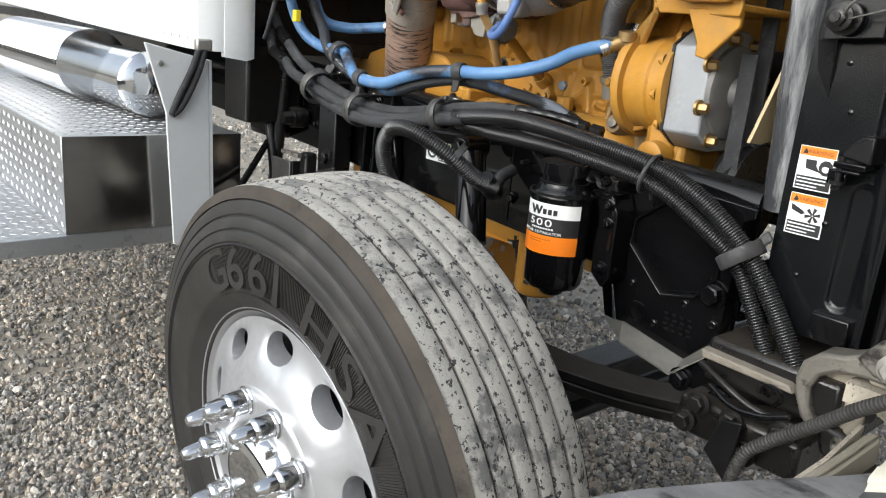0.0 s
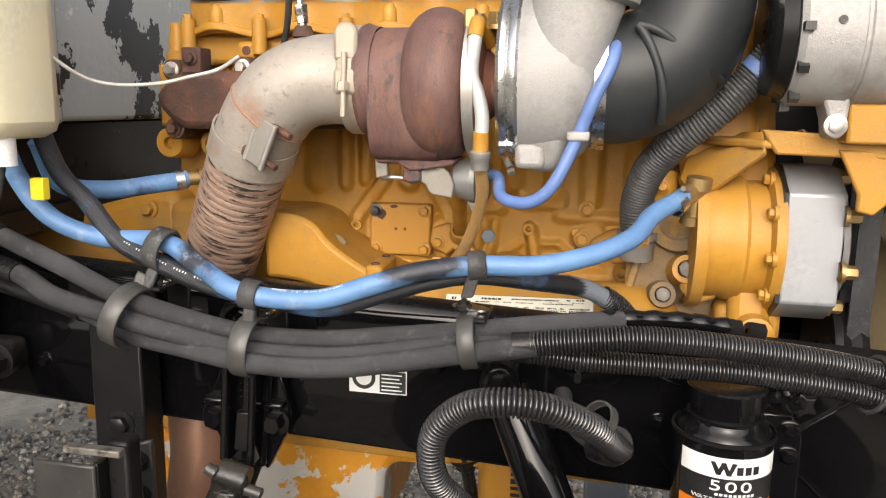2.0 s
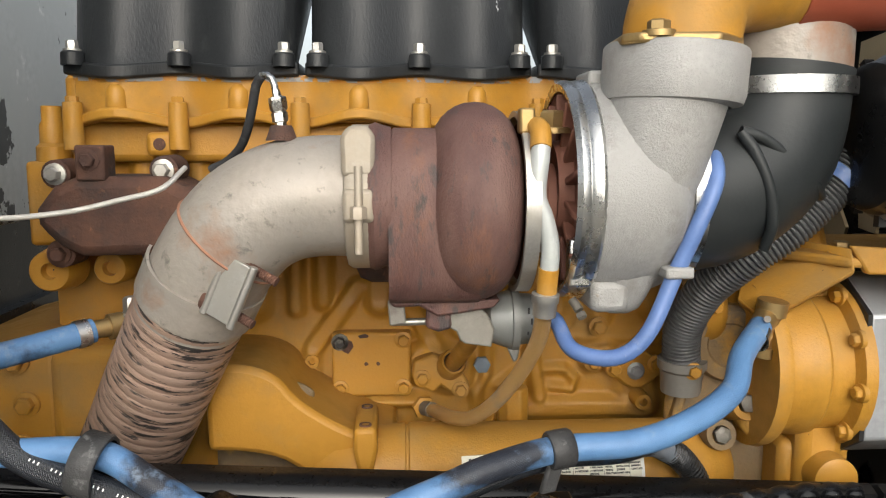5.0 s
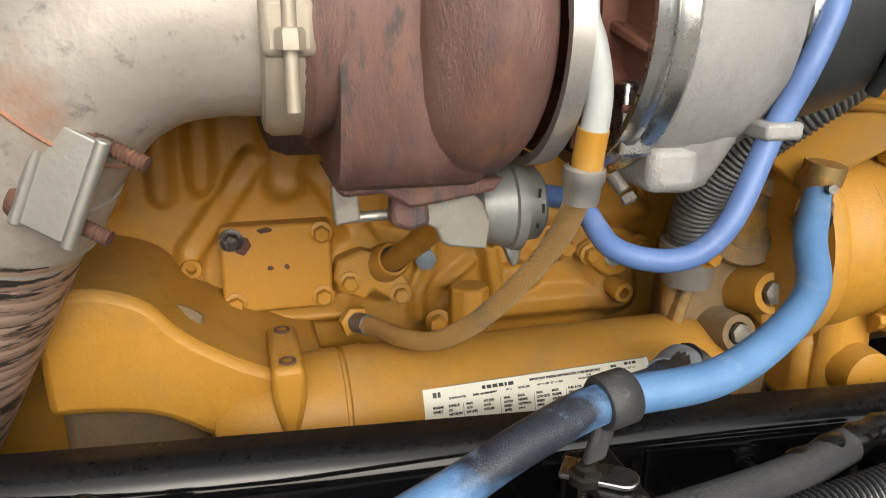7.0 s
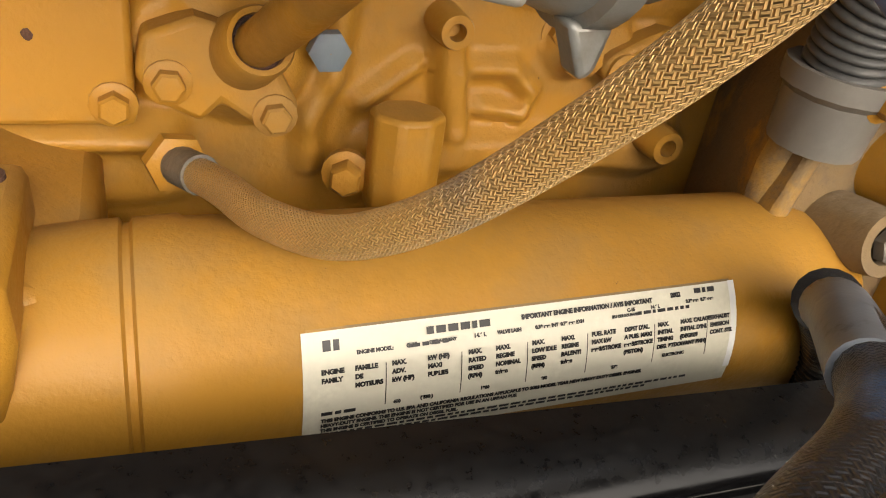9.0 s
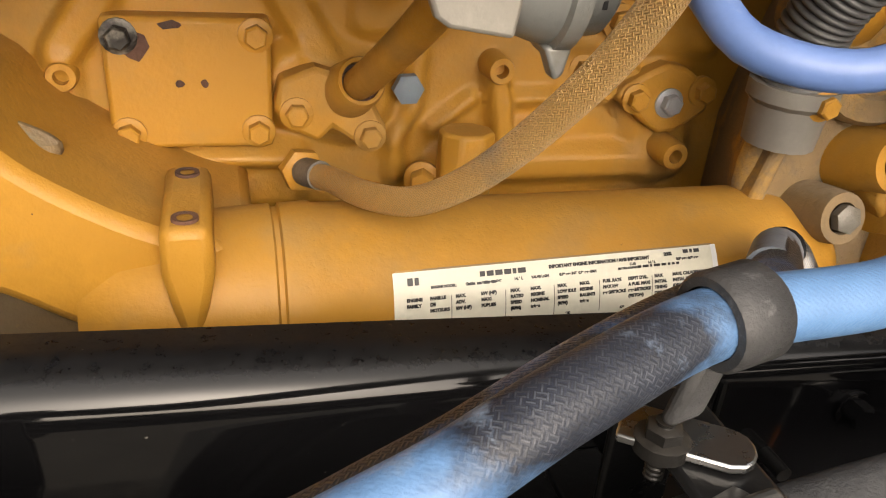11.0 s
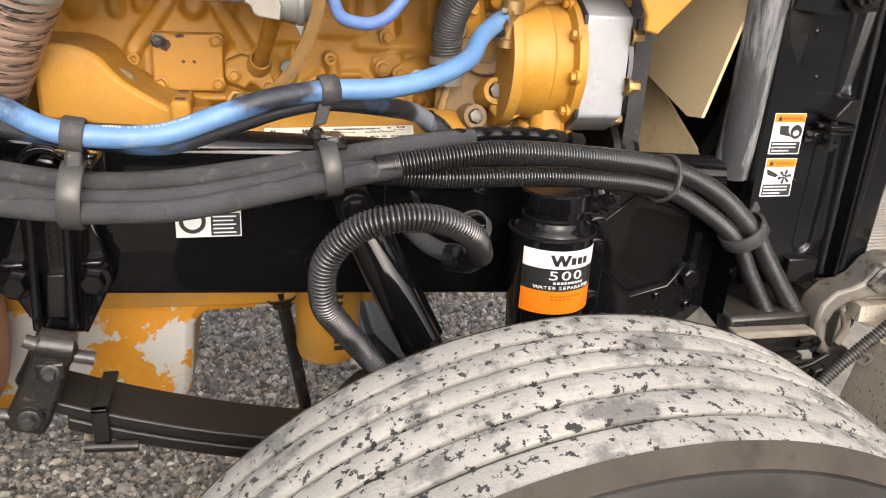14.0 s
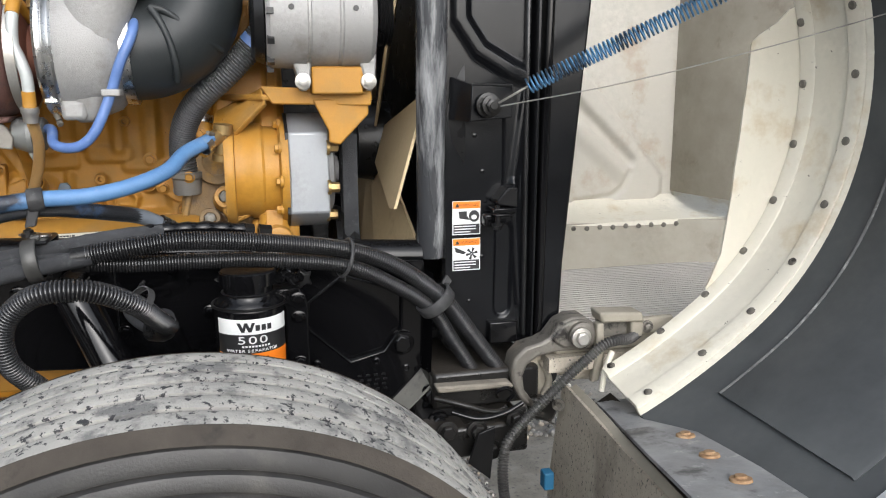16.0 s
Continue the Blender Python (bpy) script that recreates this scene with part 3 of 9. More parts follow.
# rim
g = Geo()
g.lathe([(0.016, 0.270), (0.004, 0.284), (-0.010, 0.296), (-0.016, 0.302), (-0.012, 0.305), (0.0, 0.298), (0.02, 0.288)], WC, WIN, 96)
rim = part("rim", g, WHEEL, wheel, "polished aluminium rim")
def disc_y(r):
    """The disc bulges outwards towards the hub."""
    s = max(0.0, min(1.0, (r - 0.165) / 0.109))
    return -0.046 + 0.042 * s * s * (3 - 2 * s) * 0.6 + 0.0168 * s


g = Geo()
for s in range(10):
    a0 = 2 * math.pi * (s + 0.016) / 10
    half = math.pi / 10
    outline, hole = [], []
    r0, r1 = 0.172, 0.284
    k = 8
    for i in range(k):
        outline.append((r1, -half + 2 * half * i / k))
    for i in range(k):
        outline.append((r1 + (r0 - r1) * i / k, half))
    for i in range(k):
        outline.append((r0, half - 2 * half * i / k))
    for i in range(k):
        outline.append((r0 + (r1 - r0) * i / k, -half))
    vs, fs = [], []
    n = len(outline)
    for f in (0.0, 0.35, 0.7, 0.92, 1.0):
        for r, a in outline:
            px, py = (r - 0.243) / 0.056, (a * 0.243) / (half * 0.243)
            th = math.atan2(py, px)
            hr, ha = 0.243 + 0.0265 * math.cos(th), 0.039 * math.sin(th) / 0.243
            rr, aa = r + (hr - r) * f, a + (ha - a) * f
            vs.append(on_wheel(rr, a0 + aa, -disc_y(rr) - (0.004 * max(0, f - 0.7) / 0.3)))
    for r, a in outline:
        px, py = (r - 0.243) / 0.056, a / half
        th = math.atan2(py, px)
        vs.append(on_wheel(0.243 + 0.0255 * math.cos(th), a0 + 0.037 * math.sin(th) / 0.243, -disc_y(0.243) - 0.032))
    for j in range(5):
        fs += [(j * n + i, j * n + (i + 1) % n, (j + 1) * n + (i + 1) % n, (j + 1) * n + i) for i in range(n)]
    g.add(vs, fs)
g.lathe([(disc_y(0.1725), 0.1725), (-0.048, 0.168), (-0.050, 0.16), (-0.050, 0.112), (-0.046, 0.106), (-0.030, 0.104), (-0.030, 0.02)], WC, WIN, 64)
part("wheel_disc", g, WHEEL, rim, "brushed aluminium disc with ten hand holes")
part("wheel_well", Geo().lathe([(0.06, 0.02), (0.06, 0.22), (0.04, 0.282)], WC, WIN, 48), CHASSIS, rim, "dark brake drum behind the hand holes")
g = Geo().lathe([(-0.030, 0.100), (-0.034, 0.094), (-0.062, 0.088), (-0.074, 0.078), (-0.078, 0.06), (-0.078, 0.002)], WC, WIN, 40)
hub = part("hub_cap", g, CHROME, wheel, "chrome hub cap")
for s in range(10):
    p = on_wheel(0.147, 2 * math.pi * (s + 0.573) / 10, 0.049)
    d = -WIN
    g = Geo().lathe([(0, 0.026), (0.004, 0.026), (0.005, 0.0225), (0.010, 0.0225), (0.011, 0.0215), (0.0125, 0.0225), (0.036, 0.0205), (0.040, 0.0195), (0.044, 0.0155), (0.070, 0.0130), (0.080, 0.008), (0.081, 0.0004)], p, d, 18)
    part("lug_nut_cover", g, CHROME, wheel)

# the wheel leans a little and is slightly under its drawn size
lean = Matrix.Translation(WC) @ Matrix.Rotation(0.06, 4, WU) @ Matrix.Scale(0.9685, 4) @ Matrix.Translation(-WC)
for ob in [wheel, *wheel.children_recursive]:
    if ob.type == "MESH":
        ob.data.transform(lean)

# ---------- frame rails ----------
def rail(name, y0, sgn, label):
    root = thing(name, (-1.2, y0, 1.0), label, "frame rail")
    wide = 0.045 if sgn > 0 else 0.065
    sec = [(0.010, 0), (0.003, 0.012), (0, 0.04), (0, 0.88)] + [(0.028 - 0.028 * math.cos(a), 0.88 + 0.12 * math.sin(a)) for a in (0.3, 0.6, 0.9, 1.2, 1.45)] + [(0.030, 1), (wide, 1), (wide, 0.965), (0.030, 0.955), (0.014, 0.91), (0.009, 0.86), (0.009, 0.045), (wide, 0.035), (wide, 0)]
    g = Geo()
    vs = []
    xs = [-4.2, -3, -2, -1.5, -1.0, -0.5, -0.13]
    for x in xs:
        t, b = rail_top(x), 0.957 - 0.05 * (x + 1)
        vs += [(x, y0 + sgn * a, b + (t - b) * h) for a, h in sec]
    k = len(sec)
    fs = [(i * k + j, i * k + (j + 1) % k, (i + 1) * k + (j + 1) % k, (i + 1) * k + j) for i in range(len(xs) - 1) for j in range(k)]
    fs += [tuple(range(k)), tuple(range((len(xs) - 1) * k, len(xs) * k))]
    g.add(vs, fs)
    part("channel", g, GLOSS, root)
    for x, h in ((-1.45, 0.7), (-1.52, 0.3), (-0.86, 0.62), (-0.69, 0.3), (-0.54, 0.45), (-0.60, 0.8)):
        t, b = rail_top(x), 0.957 - 0.05 * (x + 1)
        part("rail_bolt", Geo().bolt((x, y0 - sgn * 0.0005, b + (t - b) * h), Y * -sgn, 0.009, 0.010), GLOSS, root)
    part("dowel", Geo().rod((-0.655, y0, 1.10), (-0.655, y0 - sgn * 0.02, 1.10), 0.005), SATIN, root)
    part("splice_seam", Geo().box((-0.70, y0 - sgn * 0.0006, 1.06), (0.003, 0.003, 0.20)), SATIN, root)
    return root


rail("frame_rail", 1.005, 1, "glossy black painted steel truck frame rail")
rail("frame_rail", 1.86, -1, "black frame rail on the far side of the engine")

# ---------- engine ----------
engine = thing("diesel_engine", (-1.0, 1.45, 0.75), "large yellow painted six-cylinder diesel engine, dusty and oil stained", "engine")
FY = 1.30


# block with raised ribs and panels on its side
g = Geo().span((-1.432, FY, 1.0), (-0.44, 1.62, 1.56))
block = part("engine_block", g, YELLOW, engine, "yellow cast iron cylinder block", 0.01)
# cast side: one surface of soft webs, bands and pockets
NX, NZ = 300, 170
GX, GZZ = np.meshgrid(np.linspace(-1.428, -0.444, NX), np.linspace(1.02, 1.555, NZ))


def capsule(a, b, r):
    """Distance of the grid from a round bar from a to b."""
    ax, az, bx, bz = *a, *b
    dx, dz = bx - ax, bz - az
    s = np.clip(((GX - ax) * dx + (GZZ - az) * dz) / (dx * dx + dz * dz + 1e-12), 0, 1)
    return np.hypot(GX - ax - s * dx, GZZ - az - s * dz) - r


def patch(x0, x1, z0, z1, r=0.008):
    """Distance of the grid from a rounded rectangle."""
    qx, qz = np.abs(GX - (x0 + x1) / 2) - (x1 - x0) / 2 + r, np.abs(GZZ - (z0 + z1) / 2) - (z1 - z0) / 2 + r
    return np.hypot(np.maximum(qx, 0), np.maximum(qz, 0)) + np.minimum(np.maximum(qx, qz), 0) - r


def rise(d, h, w=0.010):
    """Height h inside, falling softly to nothing over the width w."""
    s = np.clip(0.5 - d / w, 0, 1)
    return h * s * s * (3 - 2 * s)


cast = np.zeros_like(GX)
for f in (
        # upright swellings and panels of the upper side
        rise(capsule((-1.30, 1.56), (-1.30, 1.33), 0.014), 0.013, 0.018), rise(capsule((-1.225, 1.56), (-1.225, 1.335), 0.012), 0.012, 0.016),
        rise(capsule((-1.150, 1.56), (-1.150, 1.34), 0.020), 0.012, 0.02), rise(capsule((-1.094, 1.56), (-1.094, 1.335), 0.011), 0.014, 0.014),
        rise(capsule((-1.055, 1.56), (-1.055, 1.345), 0.012), 0.012, 0.014), rise(capsule((-0.974, 1.56), (-0.974, 1.345), 0.020), 0.019, 0.02),
        rise(capsule((-0.918, 1.56), (-0.918, 1.345), 0.012), 0.012, 0.014), rise(capsule((-0.845, 1.56), (-0.845, 1.330), 0.014), 0.013, 0.016),
        rise(capsule((-0.785, 1.56), (-0.785, 1.345), 0.016), 0.012, 0.018), rise(capsule((-0.715, 1.56), (-0.715, 1.330), 0.013), 0.012, 0.016),
        rise(capsule((-0.650, 1.56), (-0.650, 1.320), 0.016), 0.013, 0.018), rise(capsule((-0.575, 1.56), (-0.575, 1.33), 0.014), 0.012, 0.016),
        # webs spreading from the upper middle to the bosses beside the plate
        rise(capsule((-1.072, 1.275), (-1.005, 1.365), 0.013), 0.013, 0.010), rise(capsule((-0.888, 1.268), (-0.948, 1.365), 0.013), 0.013, 0.010),
        rise(patch(-1.040, -0.915, 1.285, 1.345, 0.02), 0.006, 0.014),
        # column under the boss, band below the plate and its small pad
        rise(capsule((-1.075, 1.262), (-1.079, 1.195), 0.014), 0.010, 0.012), rise(capsule((-1.055, 1.200), (-0.915, 1.196), 0.010), 0.022, 0.020),
        rise(patch(-1.06, -0.905, 1.150, 1.200, 0.015), 0.008, 0.016), rise(patch(-0.983, -0.957, 1.160, 1.182, 0.005), 0.013, 0.007),
        # round the filler flange and the octagonal post
        rise(capsule((-0.905, 1.25), (-0.870, 1.24), 0.034), 0.016, 0.02), rise(capsule((-0.816, 1.275), (-0.820, 1.232), 0.008), 0.010, 0.012),
        rise(capsule((-0.820, 1.232), (-0.834, 1.205), 0.008), 0.010, 0.012), rise(capsule((-0.834, 1.205), (-0.831, 1.175), 0.008), 0.010, 0.012),
        rise(capsule((-0.800, 1.215), (-0.770, 1.238), 0.006), 0.009, 0.012),
        # boss with its foot, and the lobe beside it
        rise(capsule((-0.752, 1.264), (-0.740, 1.200), 0.010), 0.018, 0.010), rise(capsule((-0.735, 1.238), (-0.703, 1.239), 0.006), 0.010, 0.012),
        rise(capsule((-0.703, 1.239), (-0.687, 1.224), 0.006), 0.010, 0.012), rise(capsule((-0.687, 1.224), (-0.692, 1.208), 0.006), 0.010, 0.012),
        rise(capsule((-0.692, 1.208), (-0.722, 1.212), 0.006), 0.010, 0.012), rise(capsule((-0.661, 1.252), (-0.640, 1.262), 0.018), 0.014, 0.014),
        rise(patch(-0.87, -0.795, 1.288, 1.345, 0.012), 0.006, 0.010), rise(patch(-0.780, -0.690, 1.300, 1.335, 0.012), 0.008, 0.012),
        # ledge above the oil cooler
        rise(patch(-0.800, -0.560, 1.165, 1.195, 0.012), 0.014, 0.018), rise(capsule((-0.60, 1.245), (-0.59, 1.19), 0.030), 0.012, 0.02),
        rise(capsule((-0.700, 1.29), (-0.560, 1.285), 0.010), 0.010, 0.016)):
    cast = np.maximum(cast, f) + 0.35 * np.minimum(cast, f)
vs = [(x, FY - 0.001 - h, z) for x, z, h in zip(GX.ravel().tolist(), GZZ.ravel().tolist(), cast.ravel().tolist())]
fs = [(r * NX + c, r * NX + c + 1, (r + 1) * NX + c + 1, (r + 1) * NX + c) for r in range(NZ - 1) for c in range(NX - 1)]
part("cast_side", Geo().add(vs, fs), YELLOW, block, "softly cast side of the block", angle=75)
for x, z in ((-0.661, 1.252), (-0.655, 1.305), (-0.560, 1.318)):
    part("block_bolt", Geo().bolt((x, 1.282, z), OUT, 0.010, 0.010), YELLOW, block)
# lower side swelling and oil cooler
upper = smooth_path([(-1.190, 0, 1.298), (-1.160, 0, 1.297), (-1.131, 0, 1.294), (-1.100, 0, 1.280), (-1.078, 0, 1.254), (-1.046, 0, 1.230), (-1.005, 0, 1.208), (-0.950, 0, 1.190)], 0.012)
lower = smooth_path([(-0.950, 0, 1.105), (-1.00, 0, 1.115), (-1.058, 0, 1.148), (-1.10, 0, 1.174), (-1.149, 0, 1.184), (-1.190, 0, 1.185)], 0.016)
g = Geo().prism([(p.x, p.z) for p in upper + lower], (0, 1.135, 0), X, Z, Y * 0.17)
part("side_casting", g, YELLOW, engine, "smooth swept yellow casting below the block", 0.026, 75)
part("rear_casting", Geo().span((-1.42, 1.225, 1.06), (-1.15, 1.305, 1.298)), YELLOW, engine, "", 0.02)
part("lower_casting", Geo().span((-1.19, 1.185, 1.0), (-1.06, 1.30, 1.19)), YELLOW_DUST, engine, "dusty brown casting under the swept arch", 0.01)
cooler = part("oil_cooler", Geo().lathe([(-1.06, 0.01), (-1.055, 0.042), (-1.03, 0.056), (-0.985, 0.062), (-0.9405, 0.0645), (-0.939, 0.062), (-0.936, 0.062), (-0.9345, 0.0645), (-0.915, 0.0655), (-0.912, 0.064), (-0.588, 0.064), (-0.565, 0.062), (-0.545, 0.056), (-0.525, 0.046), (-0.508, 0.032), (-0.502, 0.01)], (0, 1.168, 1.139), X, 64), YELLOW, engine, "long yellow cylindrical oil cooler housing")
g = Geo().prism([(-0.014, 0), (-0.015, -0.03), (-0.006, -0.075), (0.006, -0.075), (0.015, -0.03), (0.014, 0)], (-0.99, 1.108, 1.222), X, Z, Y * 0.10)
lug = part("mounting_lug", g, YELLOW, engine, "", 0.006)
part("threaded_hole", Geo().lathe([(0.001, 0.0045), (0.0015, 0.0075), (-0.001, 0.0078)], (-0.99, 1.122, 1.2225), Z, 16), RUST, lug)
part("threaded_hole", Geo().lathe([(0.001, 0.0045), (0.0015, 0.0075), (-0.001, 0.0078)], (-0.99, 1.19, 1.2225), Z, 16), RUST, lug)
# cover plate with bolts
plate = part("cover_plate", Geo().span((-1.043, 1.272, 1.209), (-0.930, 1.305, 1.303)), YELLOW, engine, "square yellow cover plate with chipped paint", 0.004)
for x, z in ((-1.031, 1.290), (-0.941, 1.292), (-0.941, 1.222), (-1.031, 1.221)):
    part("bolt", Geo().bolt((x, 1.272, z), OUT, 0.0085, 0.009), HINGE if x < -1 and z > 1.25 else YELLOW, plate)
for cx, cz, rx, rz in ((-1.021, 1.283, 0.009, 0.012), (-0.997, 1.298, 0.009, 0.0035), (-0.994, 1.257, 0.0035, 0.003), (-0.977, 1.2575, 0.003, 0.003)):
    o = [(cx + rx * math.cos(a / 9 * 6.283) * random.uniform(0.6, 1.1), cz + rz * math.sin(a / 9 * 6.283) * random.uniform(0.6, 1.1)) for a in range(9)]
    part("paint_chip", Geo().prism(o, (0, 1.2714, 0), X, Z, Y * 0.001), RUST, plate)
# bosses, plugs and small fittings on the block
for x, y, z, r, hole in ((-1.072, 1.285, 1.259, 0.0105, 1), (-0.754, 1.275, 1.267, 0.011, 1), (-0.592, 1.262, 1.197, 0.0125, 1), (-0.78, 1.285, 1.197, 0.0125, 1), (-0.70, 1.28, 1.385, 0.010, 1), (-1.24, 1.27, 1.30, 0.013, 1)):
    part("boss", Geo().lathe([(-0.05, r * 1.2), (0, r), (0.002, r * 0.92), (0.002, r * 0.5), (-0.012, r * 0.45), (-0.012, 0.0003)], (x, y - 0.002, z), OUT, 20), YELLOW, engine)
part("blue_capped_bolt", Geo().bolt((-0.826, 1.290, 1.250), OUT, 0.0125, 0.010, False), mat("blue_grey_cap", (0.20, 0.25, 0.30), (0.15, 0.19, 0.23), 30, 0.5, 0.1, bump=0.1), engine, "blue-grey bolt head")
g = Geo().prism([(-0.926, 1.262), (-0.930, 1.240), (-0.920, 1.226), (-0.898, 1.215), (-0.887, 1.226), (-0.868, 1.212), (-0.852, 1.212), (-0.845, 1.224), (-0.856, 1.244), (-0.868, 1.262), (-0.90, 1.272)], (0, 1.262, 0), X, Z, Y * 0.045)
br = part("dipstick_flange", g, YELLOW, engine, "", 0.004)
part("bolt", Geo().bolt((-0.914, 1.262, 1.238), OUT, 0.0085, 0.008), YELLOW, br)
part("bolt", Geo().bolt((-0.859, 1.262, 1.220), OUT, 0.0085, 0.008), YELLOW, br)
NK = [Vector(p) for p in ((-0.876, 1.285, 1.246), (-0.868, 1.225, 1.276), (-0.857, 1.15, 1.321), (-0.849, 1.09, 1.361))]
ND = (NK[1] - NK[0]).normalized()
part("filler_neck", Geo().tube(NK, 0.0118, 18), YELLOW, br)
part("neck_socket", Geo().lathe([(-0.03, 0.021), (0.0, 0.0185), (0.003, 0.0170), (0.002, 0.0142), (-0.012, 0.0138)], NK[0] + ND * 0.046, ND, 28), YELLOW, br)
# dark brown ring colours in the shade of the gap round the neck
part("rusty_gap", Geo().lathe([(-0.004, 0.0142), (-0.004, 0.0115)], NK[0] + ND * 0.046, ND, 28), RUST, br)
sq = part("square_boss", Geo().prism(oval(0, 0, 0.023, 0.020, 8, 0.39), (-0.785, 1.252, 1.165), X, Y, Z * 0.062), YELLOW, engine, "", 0.003)
part("side_plug", Geo().bolt((-0.816, 1.262, 1.183), (-0.3, -1, 0.1), 0.010, 0.014), YELLOW, sq)
# flange with three bolts
g = Geo().prism([(-0.648, 1.248), (-0.640, 1.256), (-0.622, 1.266), (-0.606, 1.273), (-0.590, 1.271), (-0.572, 1.260), (-0.560, 1.246), (-0.560, 1.232), (-0.572, 1.224), (-0.588, 1.214), (-0.604, 1.212), (-0.618, 1.220), (-0.634, 1.234), (-0.646, 1.240)], (0, 1.274, 0), X, Z, Y * 0.03)
fl = part("port_flange", g, YELLOW, engine, "", 0.004)
for p, m_ in (((-0.632, 1.274, 1.244), YELLOW), ((-0.600, 1.274, 1.240), GREYPLATE), ((-0.570, 1.274, 1.250), YELLOW), ((-0.672, 1.30, 1.262), YELLOW)):
    part("bolt", Geo().bolt(p, OUT, 0.009, 0.009), m_, fl)
# swept boss with plug, left of the lug
PN, PU = Vector((0.35, -0.45, 0.82)).normalized(), Vector((0.82, 0.10, -0.295)).normalized()
PW = PN.cross(PU)
PO = Vector((-1.090, 1.180, 1.257))
part("slanted_pad", Geo().prism(oval(0, 0, 0.036, 0.013, 20), PO - PN * 0.03, PU, PW, PN * 0.03), YELLOW_DUST, engine, "dusty slanted pad", 0.005)
part("pad_plug", Geo().lathe([(-0.002, 0.0085), (0.002, 0.0078), (0.002, 0.005), (0.0, 0.0045), (0.0, 0.0003)], PO - PU * 0.016, PN, 20), YELLOW_DUST, engine)

# head
g = Geo().span((-1.375, 1.268, 1.545), (-0.44, 1.60, 1.602))
head = part("cylinder_head", g, YELLOW, engine, "yellow cylinder head", 0.01)
part("head_end_block", Geo().span((-1.445, 1.262, 1.432), (-1.36, 1.5, 1.546)), YELLOW, head, "", 0.006)


def wave(x):
    return 0.5 + 0.5 * math.cos(2 * math.pi * (x + 1.155) / 0.157)


def wavy_band(z0, z1, y0, amp, y1, x0=-1.375, x1=-0.44, n=150, zamp=0.0):
    g = Geo()
    vs, fs = [], []
    for i in range(n + 1):
        x = x0 + (x1 - x0) * i / n
        w = wave(x)
        y = y0 - amp * w
        dz = zamp * w
        vs += [(x, y, z0 + dz), (x, y, z1 + dz), (x, y1, z1 + dz), (x, y1, z0 + dz)]
    for i in range(n):
        for j in range(4):
            fs.append((4 * i + j, 4 * i + (j + 1) % 4, 4 * i + 4 + (j + 1) % 4, 4 * i + 4 + j))
    fs += [(0, 1, 2, 3), (4 * n, 4 * n + 1, 4 * n + 2, 4 * n + 3)]
    return g.add(vs, fs)


part("valve_housing", wavy_band(1.598, 1.662, 1.268, 0.034, 1.60), YELLOW, head, "scalloped yellow valve mechanism housing", 0.003)
part("housing_flange", wavy_band(1.590, 1.604, 1.254, 0.032, 1.60, zamp=0.012), YELLOW, head, "", 0.003)
for x in (-1.370, -1.235, -1.076, -0.915, -0.758, -0.601):
    zz = 1.602
    b = part("head_bolt_boss", Geo().lathe([(-0.05, 0.013), (0.006, 0.0125), (0.008, 0.010), (0.008, 0.001)], (x, 1.243, zz + 0.01), Z, 20), YELLOW, head)
    part("bolt", Geo().bolt((x, 1.243, zz + 0.019), Z, 0.0085, 0.008), YELLOW, b)
for x in (-1.262, -0.95):
    b = part("hole_boss", Geo().span((x - 0.019, 1.246, 1.553), (x + 0.019, 1.29, 1.585)), YELLOW, head, "", 0.008)
    # dark disc on the face colours in the inside of the hole
    part("hole", Geo().lathe([(0, 0.0085), (0.0012, 0.0075), (0.0012, 0.0003)], (x, 1.2462, 1.569), OUT, 16), RUST, b)
part("corner_stud", Geo().lathe([(0, 0.022), (0.02, 0.022), (0.025, 0.017), (0.05, 0.016), (0.055, 0.013), (0.075, 0.013), (0.075, 0.001)], (-1.415, 1.285, 1.545), Z, 20), YELLOW, head)
part("corner_stud", Geo().lathe([(0, 0.015), (0.10, 0.015), (0.105, 0.011), (0.125, 0.011), (0.125, 0.001)], (-1.40, 1.34, 1.56), Z, 16), YELLOW, head)
WORN = mat("chipped_yellow_edge", (0.50, 0.22, 0.015), (0.44, 0.19, 0.02), 8, 0.5, 0.1, bump=0.3, spot=(0.26, 0.27, 0.27), spot_scale=30, spot_at=0.49, spot_soft=0.02)
part("worn_edge", wavy_band(1.653, 1.6615, 1.2672, 0.034, 1.60, zamp=-0.004), WORN, head, "yellow edge chipped down to grey primer")
for x in (-1.312, -1.155, -0.998, -0.841, -0.684, -0.527):
    part("oval_boss", Geo().lathe([(0, 0.001), (0.003, 0.010), (0.012, 0.014), (0.034, 0.013), (0.042, 0.008), (0.045, 0.001)], (x, 1.240, 1.604), Z, 18), YELLOW, head)
